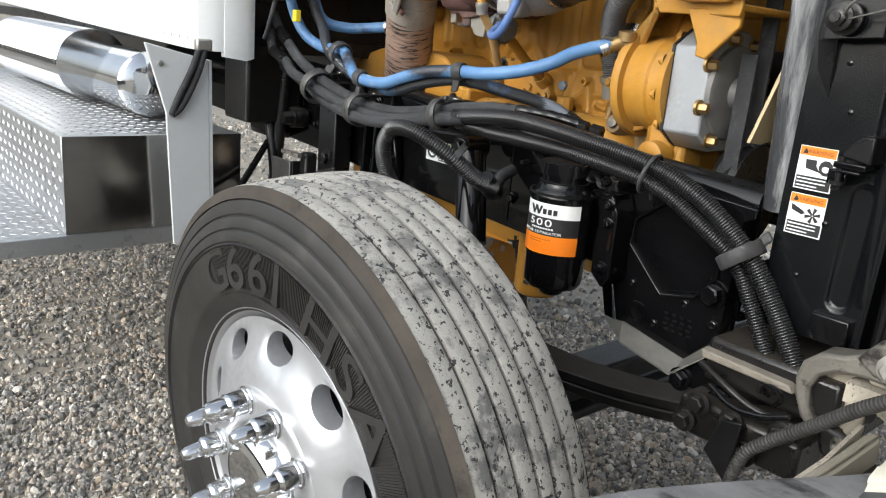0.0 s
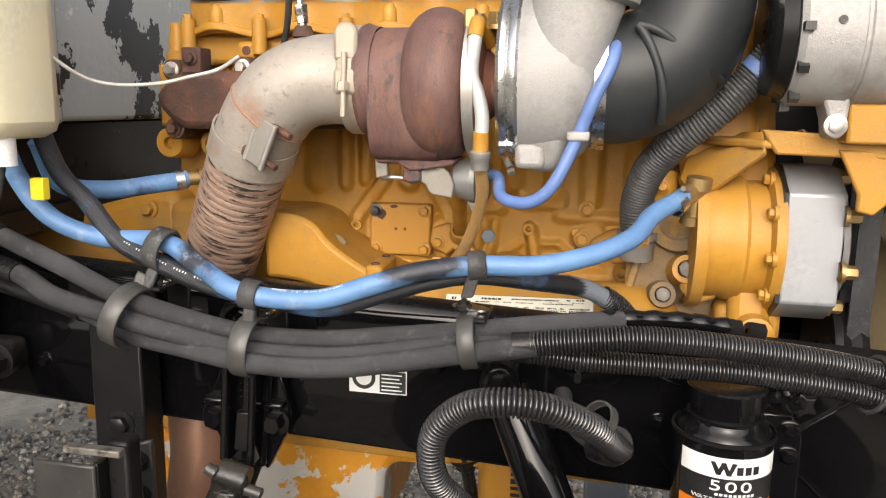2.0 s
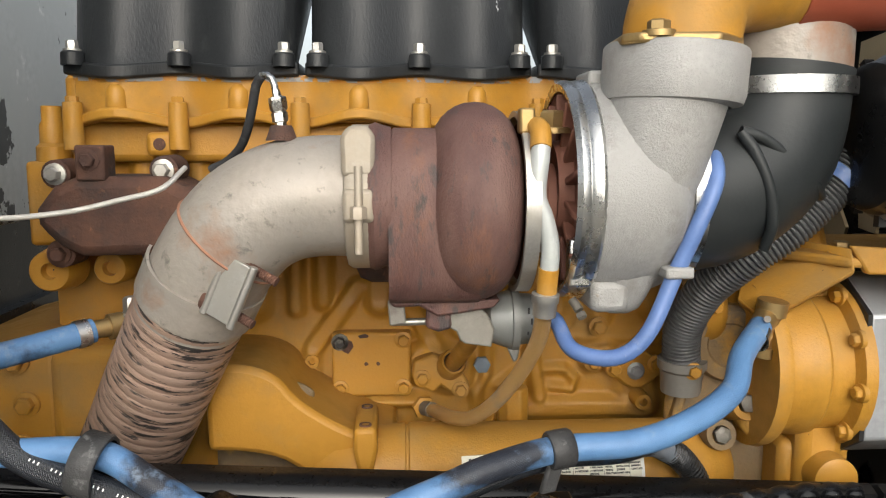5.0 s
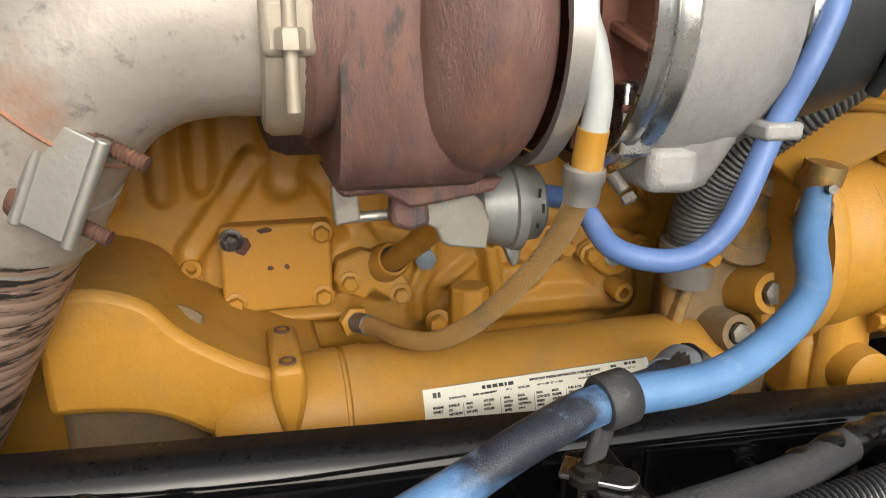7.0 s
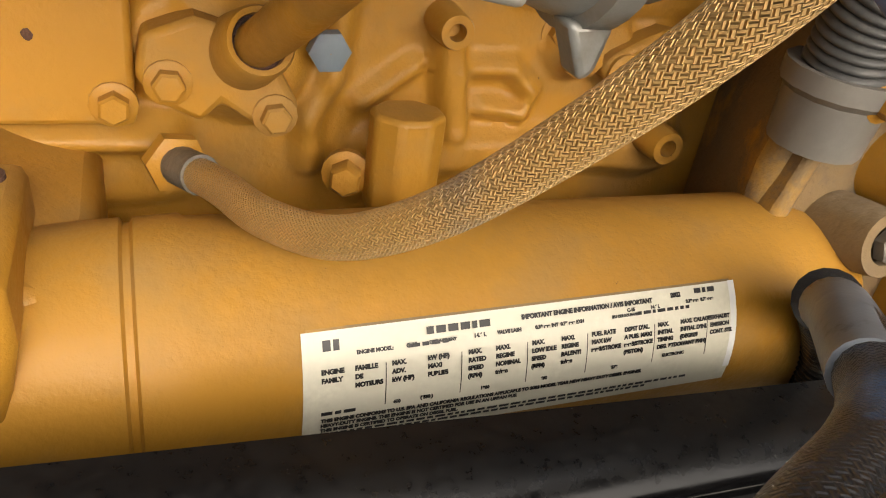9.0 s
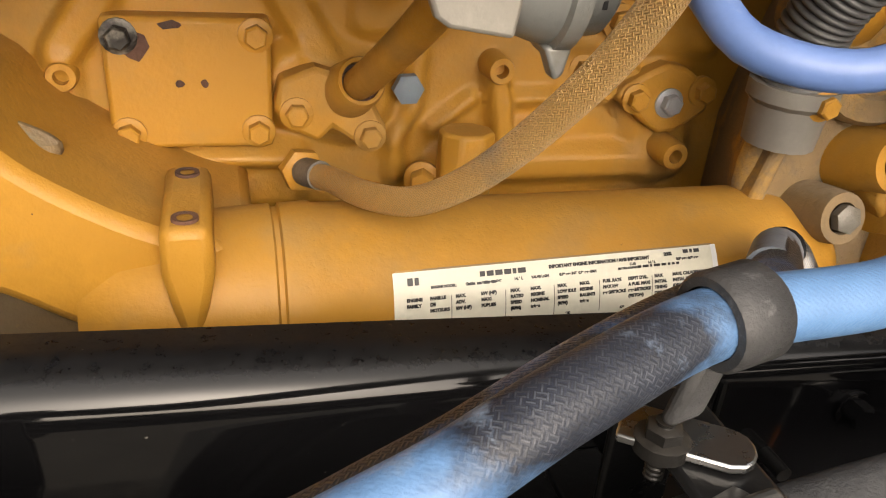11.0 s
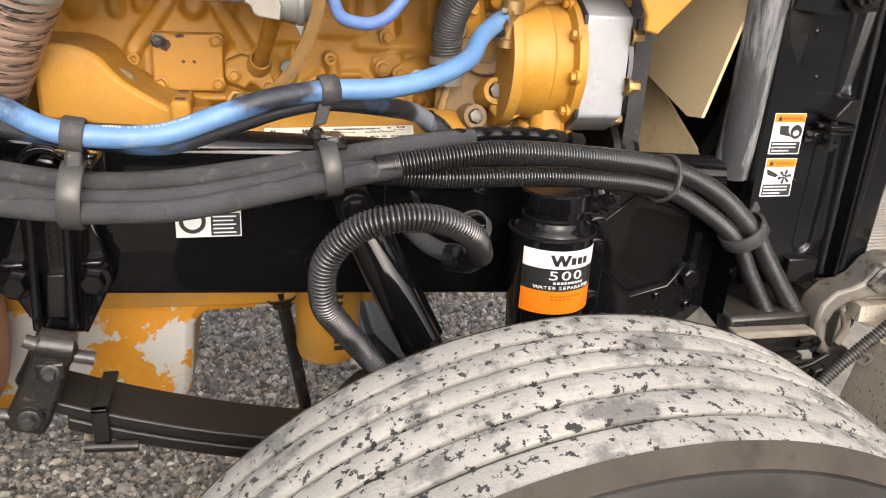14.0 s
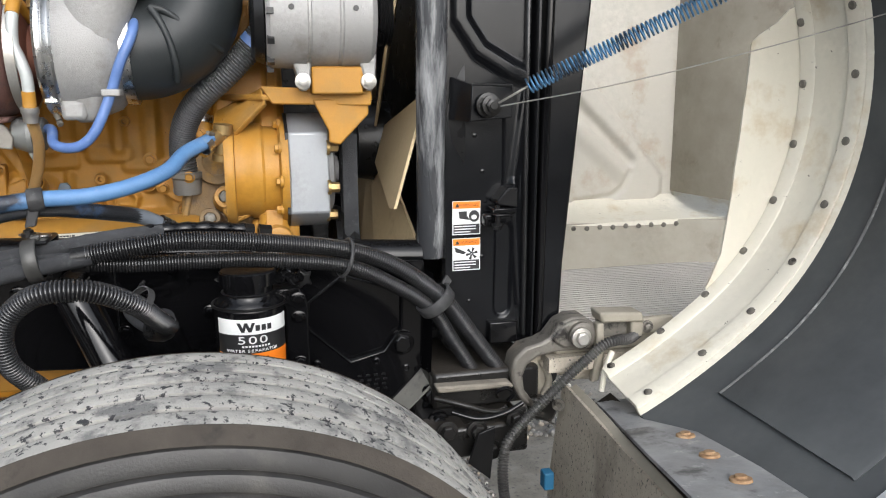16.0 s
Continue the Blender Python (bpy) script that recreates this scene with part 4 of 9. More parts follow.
# valve covers
for x0, x1 in ((-1.385, -1.078), (-1.070, -0.765), (-0.757, -0.45)):
    vc = part("valve_cover", wavy_band(1.660, 1.678, 1.256, 0.034, 1.60, x0, x1, 60, zamp=-0.008), COVER, head, "black moulded valve cover with worn edges", 0.003)
    g = Geo()
    vs, fs, n = [], [], 60
    for i in range(n + 1):
        x = x0 + 0.006 + (x1 - x0 - 0.012) * i / n
        w = wave(x)
        e = min(1, min(x - x0, x1 - x) / 0.03)
        for z, dy in ((1.668, 0.004), (1.69, 0.014), (1.76, 0.024), (1.82, 0.038), (1.845, 0.055), (1.852, 0.09)):
            vs.append((x, 1.260 - 0.031 * w * (1 - (z - 1.688) * 2.5) + dy + 0.03 * (1 - e) ** 2, z - 0.012 * (1 - e) ** 2 * (z > 1.8)))
        vs.append((x, 1.60, 1.852))
    k = 7
    for i in range(n):
        for j in range(k - 1):
            fs.append((k * i + j, k * i + j + 1, k * i + k + j + 1, k * i + k + j))
    fs += [tuple(range(k)), tuple(range(n * k, n * k + k))]
    part("cover_shell", g.add(vs, fs), COVER, vc)
    for bx in (x0 + 0.018, (x0 + x1) / 2, x1 - 0.018):
        y = 1.246
        b = part("bolt_grommet", Geo().lathe([(-0.012, 0.015), (0.004, 0.0145), (0.006, 0.0125), (0.006, 0.001)], (bx, y, 1.682), Z, 20), COVER, vc)
        part("bolt", Geo().bolt((bx, y, 1.689), Z, 0.0078, 0.011), ZINC, b)

# exhaust manifold
mani = part("exhaust_manifold", Geo().prism([(-0.022, 0.0), (0.0, 0.028), (0.028, 0.040), (0.13, 0.040), (0.155, 0.028), (0.40, 0.026), (0.40, -0.05), (0.155, -0.056), (0.03, -0.058), (0.004, -0.045), (-0.022, -0.02)], (-1.365, 1.150, 1.490), X, Z, Y * 0.12), RUST, engine, "heavily rusted exhaust manifold", 0.014)
for x, z in ((-1.372, 1.532), (-1.24, 1.537), (-1.372, 1.432), (-1.255, 1.432)):
    part("manifold_lug", Geo().lathe([(-0.05, 0.019), (0.0, 0.018), (0.002, 0.012), (0.002, 0.001)], (x, 1.185, z), OUT, 18), RUST, mani)
    part("bolt", Geo().bolt((x, 1.182, z), OUT, 0.0095, 0.012), ZINC if z > 1.5 else RUST, mani)
part("bolt_tab", Geo().span((-1.335, 1.15, 1.525), (-1.300, 1.19, 1.568)), RUST, mani, "", 0.003)
part("bolt", Geo().bolt((-1.318, 1.15, 1.550), OUT, 0.009, 0.009), RUST, mani)
part("turbo_mount", Geo().span((-1.0, 1.12, 1.40), (-0.86, 1.24, 1.53)), RUST, mani, "", 0.02)

# ---------- turbocharger ----------
TY, TZ = 1.035, 1.507
turbo = thing("turbocharger", (-0.82, TY, 1.39), "turbocharger with rusted turbine housing and cast aluminium compressor", "turbocharger")
g = Geo().lathe([(-0.985, 0.055), (-0.982, 0.076), (-0.972, 0.080), (-0.962, 0.0765), (-0.955, 0.075)], (0, TY, TZ + 0.006), X, 48)
sec = [(TY + 0.074 * math.sin(a), TZ + 0.006 + 0.074 * math.cos(a)) for a in [math.radians(d) for d in range(-98, 99, 7)]]
sec += [(1.105, 1.47), (1.100, 1.44), (1.092, 1.415), (1.075, 1.402), (1.0, 1.402), (0.982, 1.410), (0.971, 1.43), (0.965, 1.455), (0.961, 1.48)]
vs, fs = [], []
for x, f in ((-0.958, 0.97), (-0.952, 1.0), (-0.90, 1.0), (-0.862, 1.0)):
    vs += [(x, TY + (y - TY) * f, 1.46 + (z - 1.46) * f) for y, z in sec]
k = len(sec)
fs = [(r * k + q, r * k + (q + 1) % k, (r + 1) * k + (q + 1) % k, (r + 1) * k + q) for r in range(3) for q in range(k)] + [tuple(range(k))]
g.add(vs, fs)
part("turbine_outlet", g, TURBINE, turbo, "purple-brown rusted turbine outlet")
vol = [(-0.915, 0.055)]
for i in range(15):
    a = math.pi * (1 - i / 14)
    vol.append((-0.866 + 0.046 * math.cos(a), 0.062 + 0.046 * math.sin(a)))
vol += [(-0.816, 0.05)]
part("turbine_housing", Geo().lathe(vol, (0, TY, TZ), X, 64), TURBINE, turbo, "rounded rusted cast iron turbine volute")
part("turbine_foot", Geo().prism([(-0.960, 1.404), (-0.953, 1.396), (-0.925, 1.397), (-0.907, 1.386), (-0.887, 1.388), (-0.845, 1.395), (-0.838, 1.404)], (0, 1.004, 0), X, Z, Y * 0.09), TURBINE, turbo, "", 0.003)
part("bearing_housing", Geo().lathe([(-0.818, 0.085), (-0.812, 0.088), (-0.806, 0.088), (-0.80, 0.05), (-0.79, 0.042), (-0.775, 0.042), (-0.765, 0.055)], (0, TY, TZ), X, 40), WHEELRUST, turbo)
part("turbine_clamp", Geo().lathe([(-0.823, 0.092), (-0.823, 0.0985), (-0.808, 0.0985), (-0.808, 0.092)], (0, TY, TZ), X, 56), ZINC, turbo, "thin clamp band")
part("clamp_lug", Geo().span((-0.826, 0.970, 1.580), (-0.810, 0.988, 1.606)), BRASS, turbo, "", 0.003)
CZ = 1.520
part("backplate", Geo().lathe([(-0.757, 0.004), (-0.780, 0.03), (-0.782, 0.052), (-0.766, 0.056), (-0.762, 0.098), (-0.768, 0.102), (-0.772, 0.108), (-0.755, 0.109)], (0, TY, CZ), X, 64), WHEELRUST, turbo, "rust-red compressor backplate with radial ribs")
for i in range(14):
    a = 2 * math.pi * i / 14
    d = Vector((0, math.sin(a), math.cos(a)))
    side_ = Vector((0, math.cos(a), -math.sin(a)))
    o = Vector((-0.776, TY, CZ))
    part("backplate_rib", Geo().prism([(0.05, -0.004), (0.103, -0.003), (0.103, 0.003), (0.05, 0.004)], o, d, side_, (0.016, 0, 0)), WHEELRUST, turbo, "", 0.002)
part("clamp_band", Geo().lathe([(-0.775, 0.106), (-0.777, 0.114), (-0.772, 0.118), (-0.766, 0.1175), (-0.763, 0.115), (-0.760, 0.1175), (-0.752, 0.119), (-0.746, 0.115)], (0, TY, CZ), X, 72), STEEL, turbo, "polished steel clamp band")
part("band_buckle", Geo().span((-0.776, 0.955, 1.425), (-0.752, 0.972, 1.475)), STEEL, turbo, "", 0.003)
part("band_bolt", Geo().rod((-0.765, 0.985, 1.407), (-0.759, 0.976, 1.397), 0.005, seg=12).bolt((-0.759, 0.975, 1.396), (0.3, -0.6, -0.7), 0.0055, 0.006, False), HINGE, turbo)
cprof = [(-0.757, 0.105), (-0.754, 0.114), (-0.745, 0.118), (-0.715, 0.119), (-0.69, 0.116), (-0.667, 0.107), (-0.652, 0.09), (-0.645, 0.076), (-0.630, 0.074), (-0.630, 0.06)]
part("compressor_housing", Geo().lathe(cprof, (0, TY, CZ), X, 64), ALU, turbo, "cast aluminium compressor housing")
vs, fs, k = [], [], 36
ZS = (1.394, 1.400, 1.412, 1.44, 1.475, 1.505, 1.535, 1.565, 1.60, 1.63)
for i, z in enumerate(ZS):
    s = (z - 1.41) / 0.185
    cx, hw = -0.7135 + 0.034 * s, 0.0235 + 0.0345 * max(0, s) ** 0.8
    hd = 0.022 + 0.036 * max(0, s) ** 0.8
    cy = 0.985 - 0.014 * min(1, max(0, s) * 1.5)
    sq = 3.2 - 1.1 * max(0, s)
    if i < 2:
        hw, hd = hw * (0.5, 0.85)[i], hd * (0.5, 0.85)[i]
    for q in range(k):
        a = 2 * math.pi * q / k
        c, d = math.cos(a), math.sin(a)
        vs.append((cx + hw * math.copysign(abs(c) ** (2 / sq), c), cy + hd * math.copysign(abs(d) ** (2 / sq), d), z))
fs = [(r * k + q, r * k + (q + 1) % k, (r + 1) * k + (q + 1) % k, (r + 1) * k + q) for r in range(len(ZS) - 1) for q in range(k)] + [tuple(range(k))]
part("compressor_outlet", Geo().add(vs, fs), ALU, turbo, "tapered aluminium outlet rising from the compressor")
part("housing_foot", Geo().span((-0.752, 0.955, 1.398), (-0.712, 1.03, 1.432)), ALU, turbo, "", 0.008)
part("housing_pad", Geo().span((-0.750, 1.00, 1.630), (-0.705, 1.06, 1.646)), ALU, turbo, "", 0.004)
part("outlet_collar", Geo().lathe([(0, 0.058), (0.003, 0.0690), (0.012, 0.0715), (0.054, 0.0720), (0.057, 0.070), (0.057, 0.055)], (-0.671, 0.974, 1.608), (0.06, 0.03, 1), 44), ALU, turbo, "machined aluminium collar")
part("outlet_flange", Geo().prism([(-0.066, -0.040), (-0.052, -0.056), (0.022, -0.064), (0.058, -0.030), (0.062, 0.03), (0.0, 0.062), (-0.06, 0.04)], (-0.669, 0.976, 1.664), X, Y, Z * 0.010), BRASS, turbo, "", 0.003)
part("bolt", Geo().bolt((-0.702, 0.928, 1.674), Z, 0.011, 0.010), BRASS, turbo)
part("charge_elbow", Geo().tube([(-0.660, 0.980, 1.660), (-0.658, 0.984, 1.690), (-0.642, 0.990, 1.722), (-0.602, 0.998, 1.742), (-0.53, 1.005, 1.745)], 0.059, 28), YELLOW, turbo, "yellow charge air elbow")
part("charge_hose", Geo().tube([(-0.545, 1.004, 1.746), (-0.44, 1.01, 1.752), (-0.30, 1.02, 1.762), (-0.15, 1.05, 1.77)], 0.062, 24), mat("red_silicone", (0.28, 0.06, 0.03), (0.33, 0.08, 0.04), 9, 0.5), turbo, "rust-red silicone charge hose")
# wastegate can under the turbine
CANGREY = mat("dull_grey_can", (0.23, 0.235, 0.225), (0.18, 0.185, 0.178), 14, 0.42, 0.1, metal=0.3, bump=0.25, spot=(0.12, 0.11, 0.095), spot_scale=24, spot_at=0.60, spot_soft=0.12)
BAREPLATE = mat("weathered_bracket_plate", (0.25, 0.235, 0.205), (0.17, 0.155, 0.135), 20, 0.5, 0.12, metal=0.2, bump=0.3, spot=(0.14, 0.12, 0.10), spot_scale=40, spot_at=0.56, spot_soft=0.12)
wg = part("wastegate_can", Geo().lathe([(-0.853, 0.004), (-0.851, 0.018), (-0.846, 0.026), (-0.828, 0.032), (-0.823, 0.033), (-0.822, 0.0365), (-0.814, 0.0365), (-0.813, 0.0295), (-0.799, 0.0285), (-0.795, 0.024), (-0.794, 0.001)], (0, 1.047, 1.373), X, 36), CANGREY, turbo, "grey actuator can")
part("rim_tab", Geo().prism([(-0.826, 1.342), (-0.812, 1.342), (-0.815, 1.329), (-0.819, 1.326)], (0, 1.030, 0), X, Z, Y * 0.012), CANGREY, wg, "", 0.002)
for k in range(3):
    part("print_bar", Geo().box((-0.805 + 0.0035 * (k % 2), 1.0183 + 0.0015 * (k == 2), 1.388 - 0.012 * k), (0.0022, 0.0006, 0.007)), INK_AND_HOLE, wg)
part("actuator_rod", Geo().rod((-0.955, 1.034, 1.3735), (-0.85, 1.046, 1.372), 0.0042, seg=12), ZINC, wg)
part("actuator_bracket", Geo().prism([(-0.885, 1.366), (-0.881, 1.356), (-0.875, 1.352), (-0.846, 1.348), (-0.843, 1.368), (-0.850, 1.384), (-0.860, 1.394), (-0.903, 1.394), (-0.898, 1.373)], (0, 1.016, 0), X, Z, Y * 0.008), BAREPLATE, wg, "weathered steel actuator bracket", 0.002)
part("rusty_lug", Geo().prism([(-0.917, 1.398), (-0.893, 1.398), (-0.890, 1.371), (-0.905, 1.367), (-0.919, 1.372)], (0, 1.010, 0), X, Z, Y * 0.02), TURBINE, wg, "", 0.004)
part("rod_end", Geo().prism([(-0.960, 1.402), (-0.942, 1.402), (-0.940, 1.377), (-0.958, 1.374)], (0, 1.012, 0), X, Z, Y * 0.010), BAREPLATE, wg, "", 0.002)
# oil feed tube and braided hose
part("oil_tube", Geo().tube([(-0.797, 1.02, 1.565), (-0.808, 0.985, 1.585), (-0.806, 0.962, 1.582), (-0.808, 0.95, 1.56), (-0.811, 0.95, 1.52), (-0.803, 0.95, 1.497), (-0.796, 0.952, 1.465), (-0.798, 0.958, 1.418)], 0.0095, 16), TUBEPAINT, turbo, "pale painted oil feed tube")
part("tube_tip", Geo().tube([(-0.797, 1.02, 1.565), (-0.808, 0.985, 1.586), (-0.8065, 0.9615, 1.583), (-0.8078, 0.951, 1.566)], 0.0106, 16), YELLOW, turbo)
part("tube_tip", Geo().tube([(-0.7968, 0.954, 1.446), (-0.7975, 0.957, 1.43), (-0.798, 0.958, 1.418)], 0.0106, 16), YELLOW, turbo)
part("tube_nut", Geo().lathe([(0, 0.012), (0.014, 0.013), (0.016, 0.0145), (0.024, 0.0145), (0.026, 0.011)], (-0.799, 0.962, 1.395), (0.02, -0.1, 1), 12), ZINC, turbo)
part("oil_fitting", Geo().bolt((-0.785, 1.01, 1.585), Z, 0.014, 0.018), BRASS, turbo)
hose = part("braided_oil_hose", Geo().tube([(-0.799, 0.96, 1.405), (-0.799, 0.995, 1.359), (-0.813, 1.031, 1.312), (-0.836, 1.070, 1.265), (-0.860, 1.108, 1.234), (-0.881, 1.150, 1.220), (-0.895, 1.199, 1.210), (-0.91, 1.24, 1.201)], 0.0090, 20, 0.003), BRAID, turbo, "braided oil hose")
part("crimped_sleeve", Geo().tube([(-0.902, 1.219, 1.206), (-0.911, 1.242, 1.2005)], 0.0106, 18), HINGE, hose)
part("hex_fitting", Geo().bolt((-0.914, 1.252, 1.2), (0.25, -1, 0.05), 0.0165, 0.010, False), YELLOW, hose)
# blue boost sense tube
part("sense_tube", Geo().tube([(-0.625, 1.00, 1.570), (-0.628, 0.962, 1.555), (-0.634, 0.943, 1.530), (-0.652, 0.936, 1.490), (-0.671, 0.942, 1.440), (-0.699, 0.937, 1.380), (-0.730, 0.943, 1.355), (-0.768, 0.966, 1.358), (-0.779, 1.008, 1.381), (-0.80, 1.05, 1.38)], 0.0085, 14), VIOLET, turbo, "violet-blue rubber sense tube")
part("tube_bracket", Geo().span((-0.684, 0.930, 1.437), (-0.655, 0.975, 1.449)), ALU, turbo, "", 0.003)

# ---------- exhaust elbow and flex pipe ----------
WELD = mat("orange_weld", (0.34, 0.16, 0.09), (0.24, 0.12, 0.08), 60, 0.7, bump=0.6, bscale=300)
ex = thing("exhaust_pipe", (-1.2, 1.05, 0.75), "grey aluminized exhaust elbow clamped to a scorched flexible steel pipe", "exhaust pipe")
part("elbow", Geo().tube([(-0.985, TY, 1.513), (-1.03, 1.034, 1.514), (-1.070, 1.031, 1.508), (-1.105, 1.031, 1.490), (-1.132, 1.037, 1.463), (-1.153, 1.047, 1.434), (-1.174, 1.062, 1.40), (-1.184, 1.070, 1.382)], lambda s: 0.0650 - 0.001 * s, 40), ELBOW, ex, "grey elbow with heat tint")
part("weld_seam", Geo().lathe([(-0.003, 0.0615), (-0.0015, 0.0652), (0, 0.0662), (0.0015, 0.0652), (0.003, 0.0615)], (-1.130, 1.0365, 1.466), (-0.66, 0.17, -0.73), 44), WELD, ex)
part("v_band", Geo().lathe([(-1.003, 0.066), (-1.001, 0.074), (-0.996, 0.0775), (-0.978, 0.0775), (-0.972, 0.074), (-0.970, 0.066)], (0, TY, 1.513), X, 56), mat("tan_clamp_steel", (0.38, 0.34, 0.28), (0.30, 0.25, 0.19), 18, 0.5, 0.1, metal=0.25, bump=0.2), ex, "tan v-band clamp")
part("v_band_latch", Geo().prism([(-1.004, 1.537), (-0.971, 1.537), (-0.970, 1.578), (-0.978, 1.588), (-0.996, 1.588), (-1.005, 1.578)], (0, 0.962, 0), X, Z, Y * 0.012).prism([(-1.003, 1.492), (-0.971, 1.492), (-0.971, 1.526), (-1.003, 1.526)], (0, 0.955, 0), X, Z, Y * 0.012), bpy.data.materials["tan_clamp_steel"], ex, "", 0.005)
part("v_band_bolt", Geo().rod((-0.987, 0.949, 1.462), (-0.987, 0.957, 1.548), 0.0042, seg=10).bolt((-0.987, 0.951, 1.495), Z, 0.0085, 0.012, False), bpy.data.materials["tan_clamp_steel"], ex)
AX = [(-1.168, 1.056, 1.412), (-1.185, 1.070, 1.38), (-1.227, 1.104, 1.30), (-1.269, 1.138, 1.22), (-1.306, 1.166, 1.15), (-1.325, 1.175, 1.10), (-1.332, 1.172, 1.05)]
part("flex_pipe", Geo().tube(AX, 0.0636, 44, rib=(0.0125, 0.0011, (1, 1, 1, 0))), BELLOWS, ex, "scorched ribbed flexible exhaust pipe", angle=20)
part("lower_pipe", Geo().tube([(-1.330, 1.173, 1.07), (-1.330, 1.155, 1.0), (-1.320, 1.125, 0.92), (-1.315, 1.11, 0.85), (-1.33, 1.105, 0.78), (-1.39, 1.115, 0.725), (-1.5, 1.13, 0.70)], lambda s: 0.060 - 0.012 * min(1, s * 2.5), 32), mat("scorched_pipe", (0.36, 0.20, 0.13), (0.27, 0.15, 0.10), 8, 0.5, 0.1, metal=0.3, bump=0.2), ex, "scorched brown lower exhaust pipe")
cl = part("saddle_clamp", Geo().lathe([(-0.022, 0.0645), (-0.022, 0.068), (0.022, 0.068), (0.022, 0.0645)], (-1.166, 1.056, 1.414), (-0.44, 0.35, -0.83), 40, start=2.0, turn=3.6), ELBOW, ex, "u-bolt saddle clamp")
g = Geo()
u = Vector((0.40, -0.08, 0.91)).normalized()
w = Vector((0.86, -0.35, -0.42)).normalized()
for s, m_ in ((-0.5, 0.0045), (0.5, 0.0045)):
    g.rod(Vector((-1.120, 0.976, 1.423)) + w * s * 0.034 - u * 0.036, Vector((-1.120, 0.976, 1.423)) + w * s * 0.034 + u * 0.034, m_, seg=10)
g.box((-1.120, 0.977, 1.422), (0.032, 0.006, 0.066), Matrix((w, w.cross(u), u)).transposed().to_3x3())
part("clamp_saddle", g, ZINC, cl, "bent zinc saddle plate", 0.001)
for s in (-1, 1):
    p = Vector((-1.115, 0.985, 1.424)) + u * 0.026 * s
    part("clamp_stud", Geo().tube([p - w * 0.030, p + w * (0.040 if s > 0 else 0.034)], 0.0052, 12, rib=(0.003, 0.0008)).bolt(p - w * 0.024, -w, 0.0095, 0.010), RUST, cl)
# temperature probe in the elbow
pr = part("temperature_probe", Geo().lathe([(0, 0.017), (0.014, 0.012), (0.016, 0.0105)], (-1.070, TY - 0.01, 1.573), Z, 20), RUST, ex, "rusted probe boss with steel fitting")
part("probe_fitting", Geo().lathe([(0, 0.006), (0.006, 0.006), (0.007, 0.0085), (0.016, 0.0085), (0.017, 0.0068), (0.020, 0.0095), (0.032, 0.0095), (0.034, 0.0045), (0.040, 0.004)], (-1.070, TY - 0.01, 1.586), (-0.12, 0, 1), 6), STEEL, pr)
part("probe_stem", Geo().tube([(-1.075, TY - 0.01, 1.622), (-1.077, TY - 0.009, 1.634), (-1.083, TY - 0.006, 1.641), (-1.092, TY, 1.641)], 0.0036, 10), STEEL, pr)
part("probe_lead", Geo().tube([(-1.090, TY - 0.001, 1.641), (-1.098, TY + 0.008, 1.632), (-1.104, TY + 0.018, 1.612), (-1.112, TY + 0.03, 1.588), (-1.124, TY + 0.045, 1.566), (-1.142, TY + 0.06, 1.55), (-1.165, TY + 0.075, 1.54)], 0.0050, 12), RUBBER, pr, "black probe lead")
part("braided_wire", Geo().tube([(-1.17, 1.02, 1.545), (-1.185, 0.985, 1.525), (-1.22, 0.975, 1.515), (-1.275, 0.963, 1.503), (-1.33, 0.92, 1.503), (-1.365, 0.88, 1.53), (-1.42, 0.84, 1.60)], 0.0028, 10), mat("steel_braid_wire", (0.62, 0.60, 0.56), (0.5, 0.48, 0.45), 60, 0.4, 0.1, metal=0.5, bump=0.5, bscale=1500), pr, "steel braided sensor wire")

# ---------- intake duct ----------
duct = thing("intake_duct", (-0.57, 1.05, 1.42), "black ribbed rubber air intake elbow with steel clamps", "air duct")
dpts = [(-0.655, TY, 1.518), (-0.62, TY, 1.518), (-0.585, TY, 1.528), (-0.548, TY + 0.005, 1.556), (-0.527, TY + 0.01, 1.60), (-0.521, TY + 0.01, 1.655)]
part("rubber_elbow", Geo().tube(dpts, lambda s: 0.090 - 0.016 * min(1, s * 1.2), 36), DUCT, duct)
part("moulded_rib", Geo().tube([(-0.602, 0.962, 1.583), (-0.588, 0.957, 1.562), (-0.573, 0.953, 1.525), (-0.566, 0.957, 1.489), (-0.566, 0.972, 1.462)], 0.006, 10).tube([(-0.602, 0.962, 1.583), (-0.578, 0.962, 1.576), (-0.543, 0.968, 1.552), (-0.512, 0.980, 1.530), (-0.490, 1.005, 1.514)], 0.006, 10), DUCT, duct)
part("hose_clamp", Geo().lathe([(-0.008, 0.088), (-0.008, 0.0945), (0.008, 0.0945), (0.008, 0.088)], (-0.645, TY, 1.516), X, 48), STEEL, duct)
part("hose_clamp", Geo().lathe([(-0.009, 0.072), (-0.009, 0.0775), (0.009, 0.0775), (0.009, 0.072)], (-0.521, TY + 0.01, 1.632), Z, 48), STEEL, duct)
part("intake_pipe", Geo().lathe([(0, 0.071), (0.35, 0.071)], (-0.521, TY + 0.01, 1.65), Z, 40), ELBOW, duct, "grey metal intake pipe")

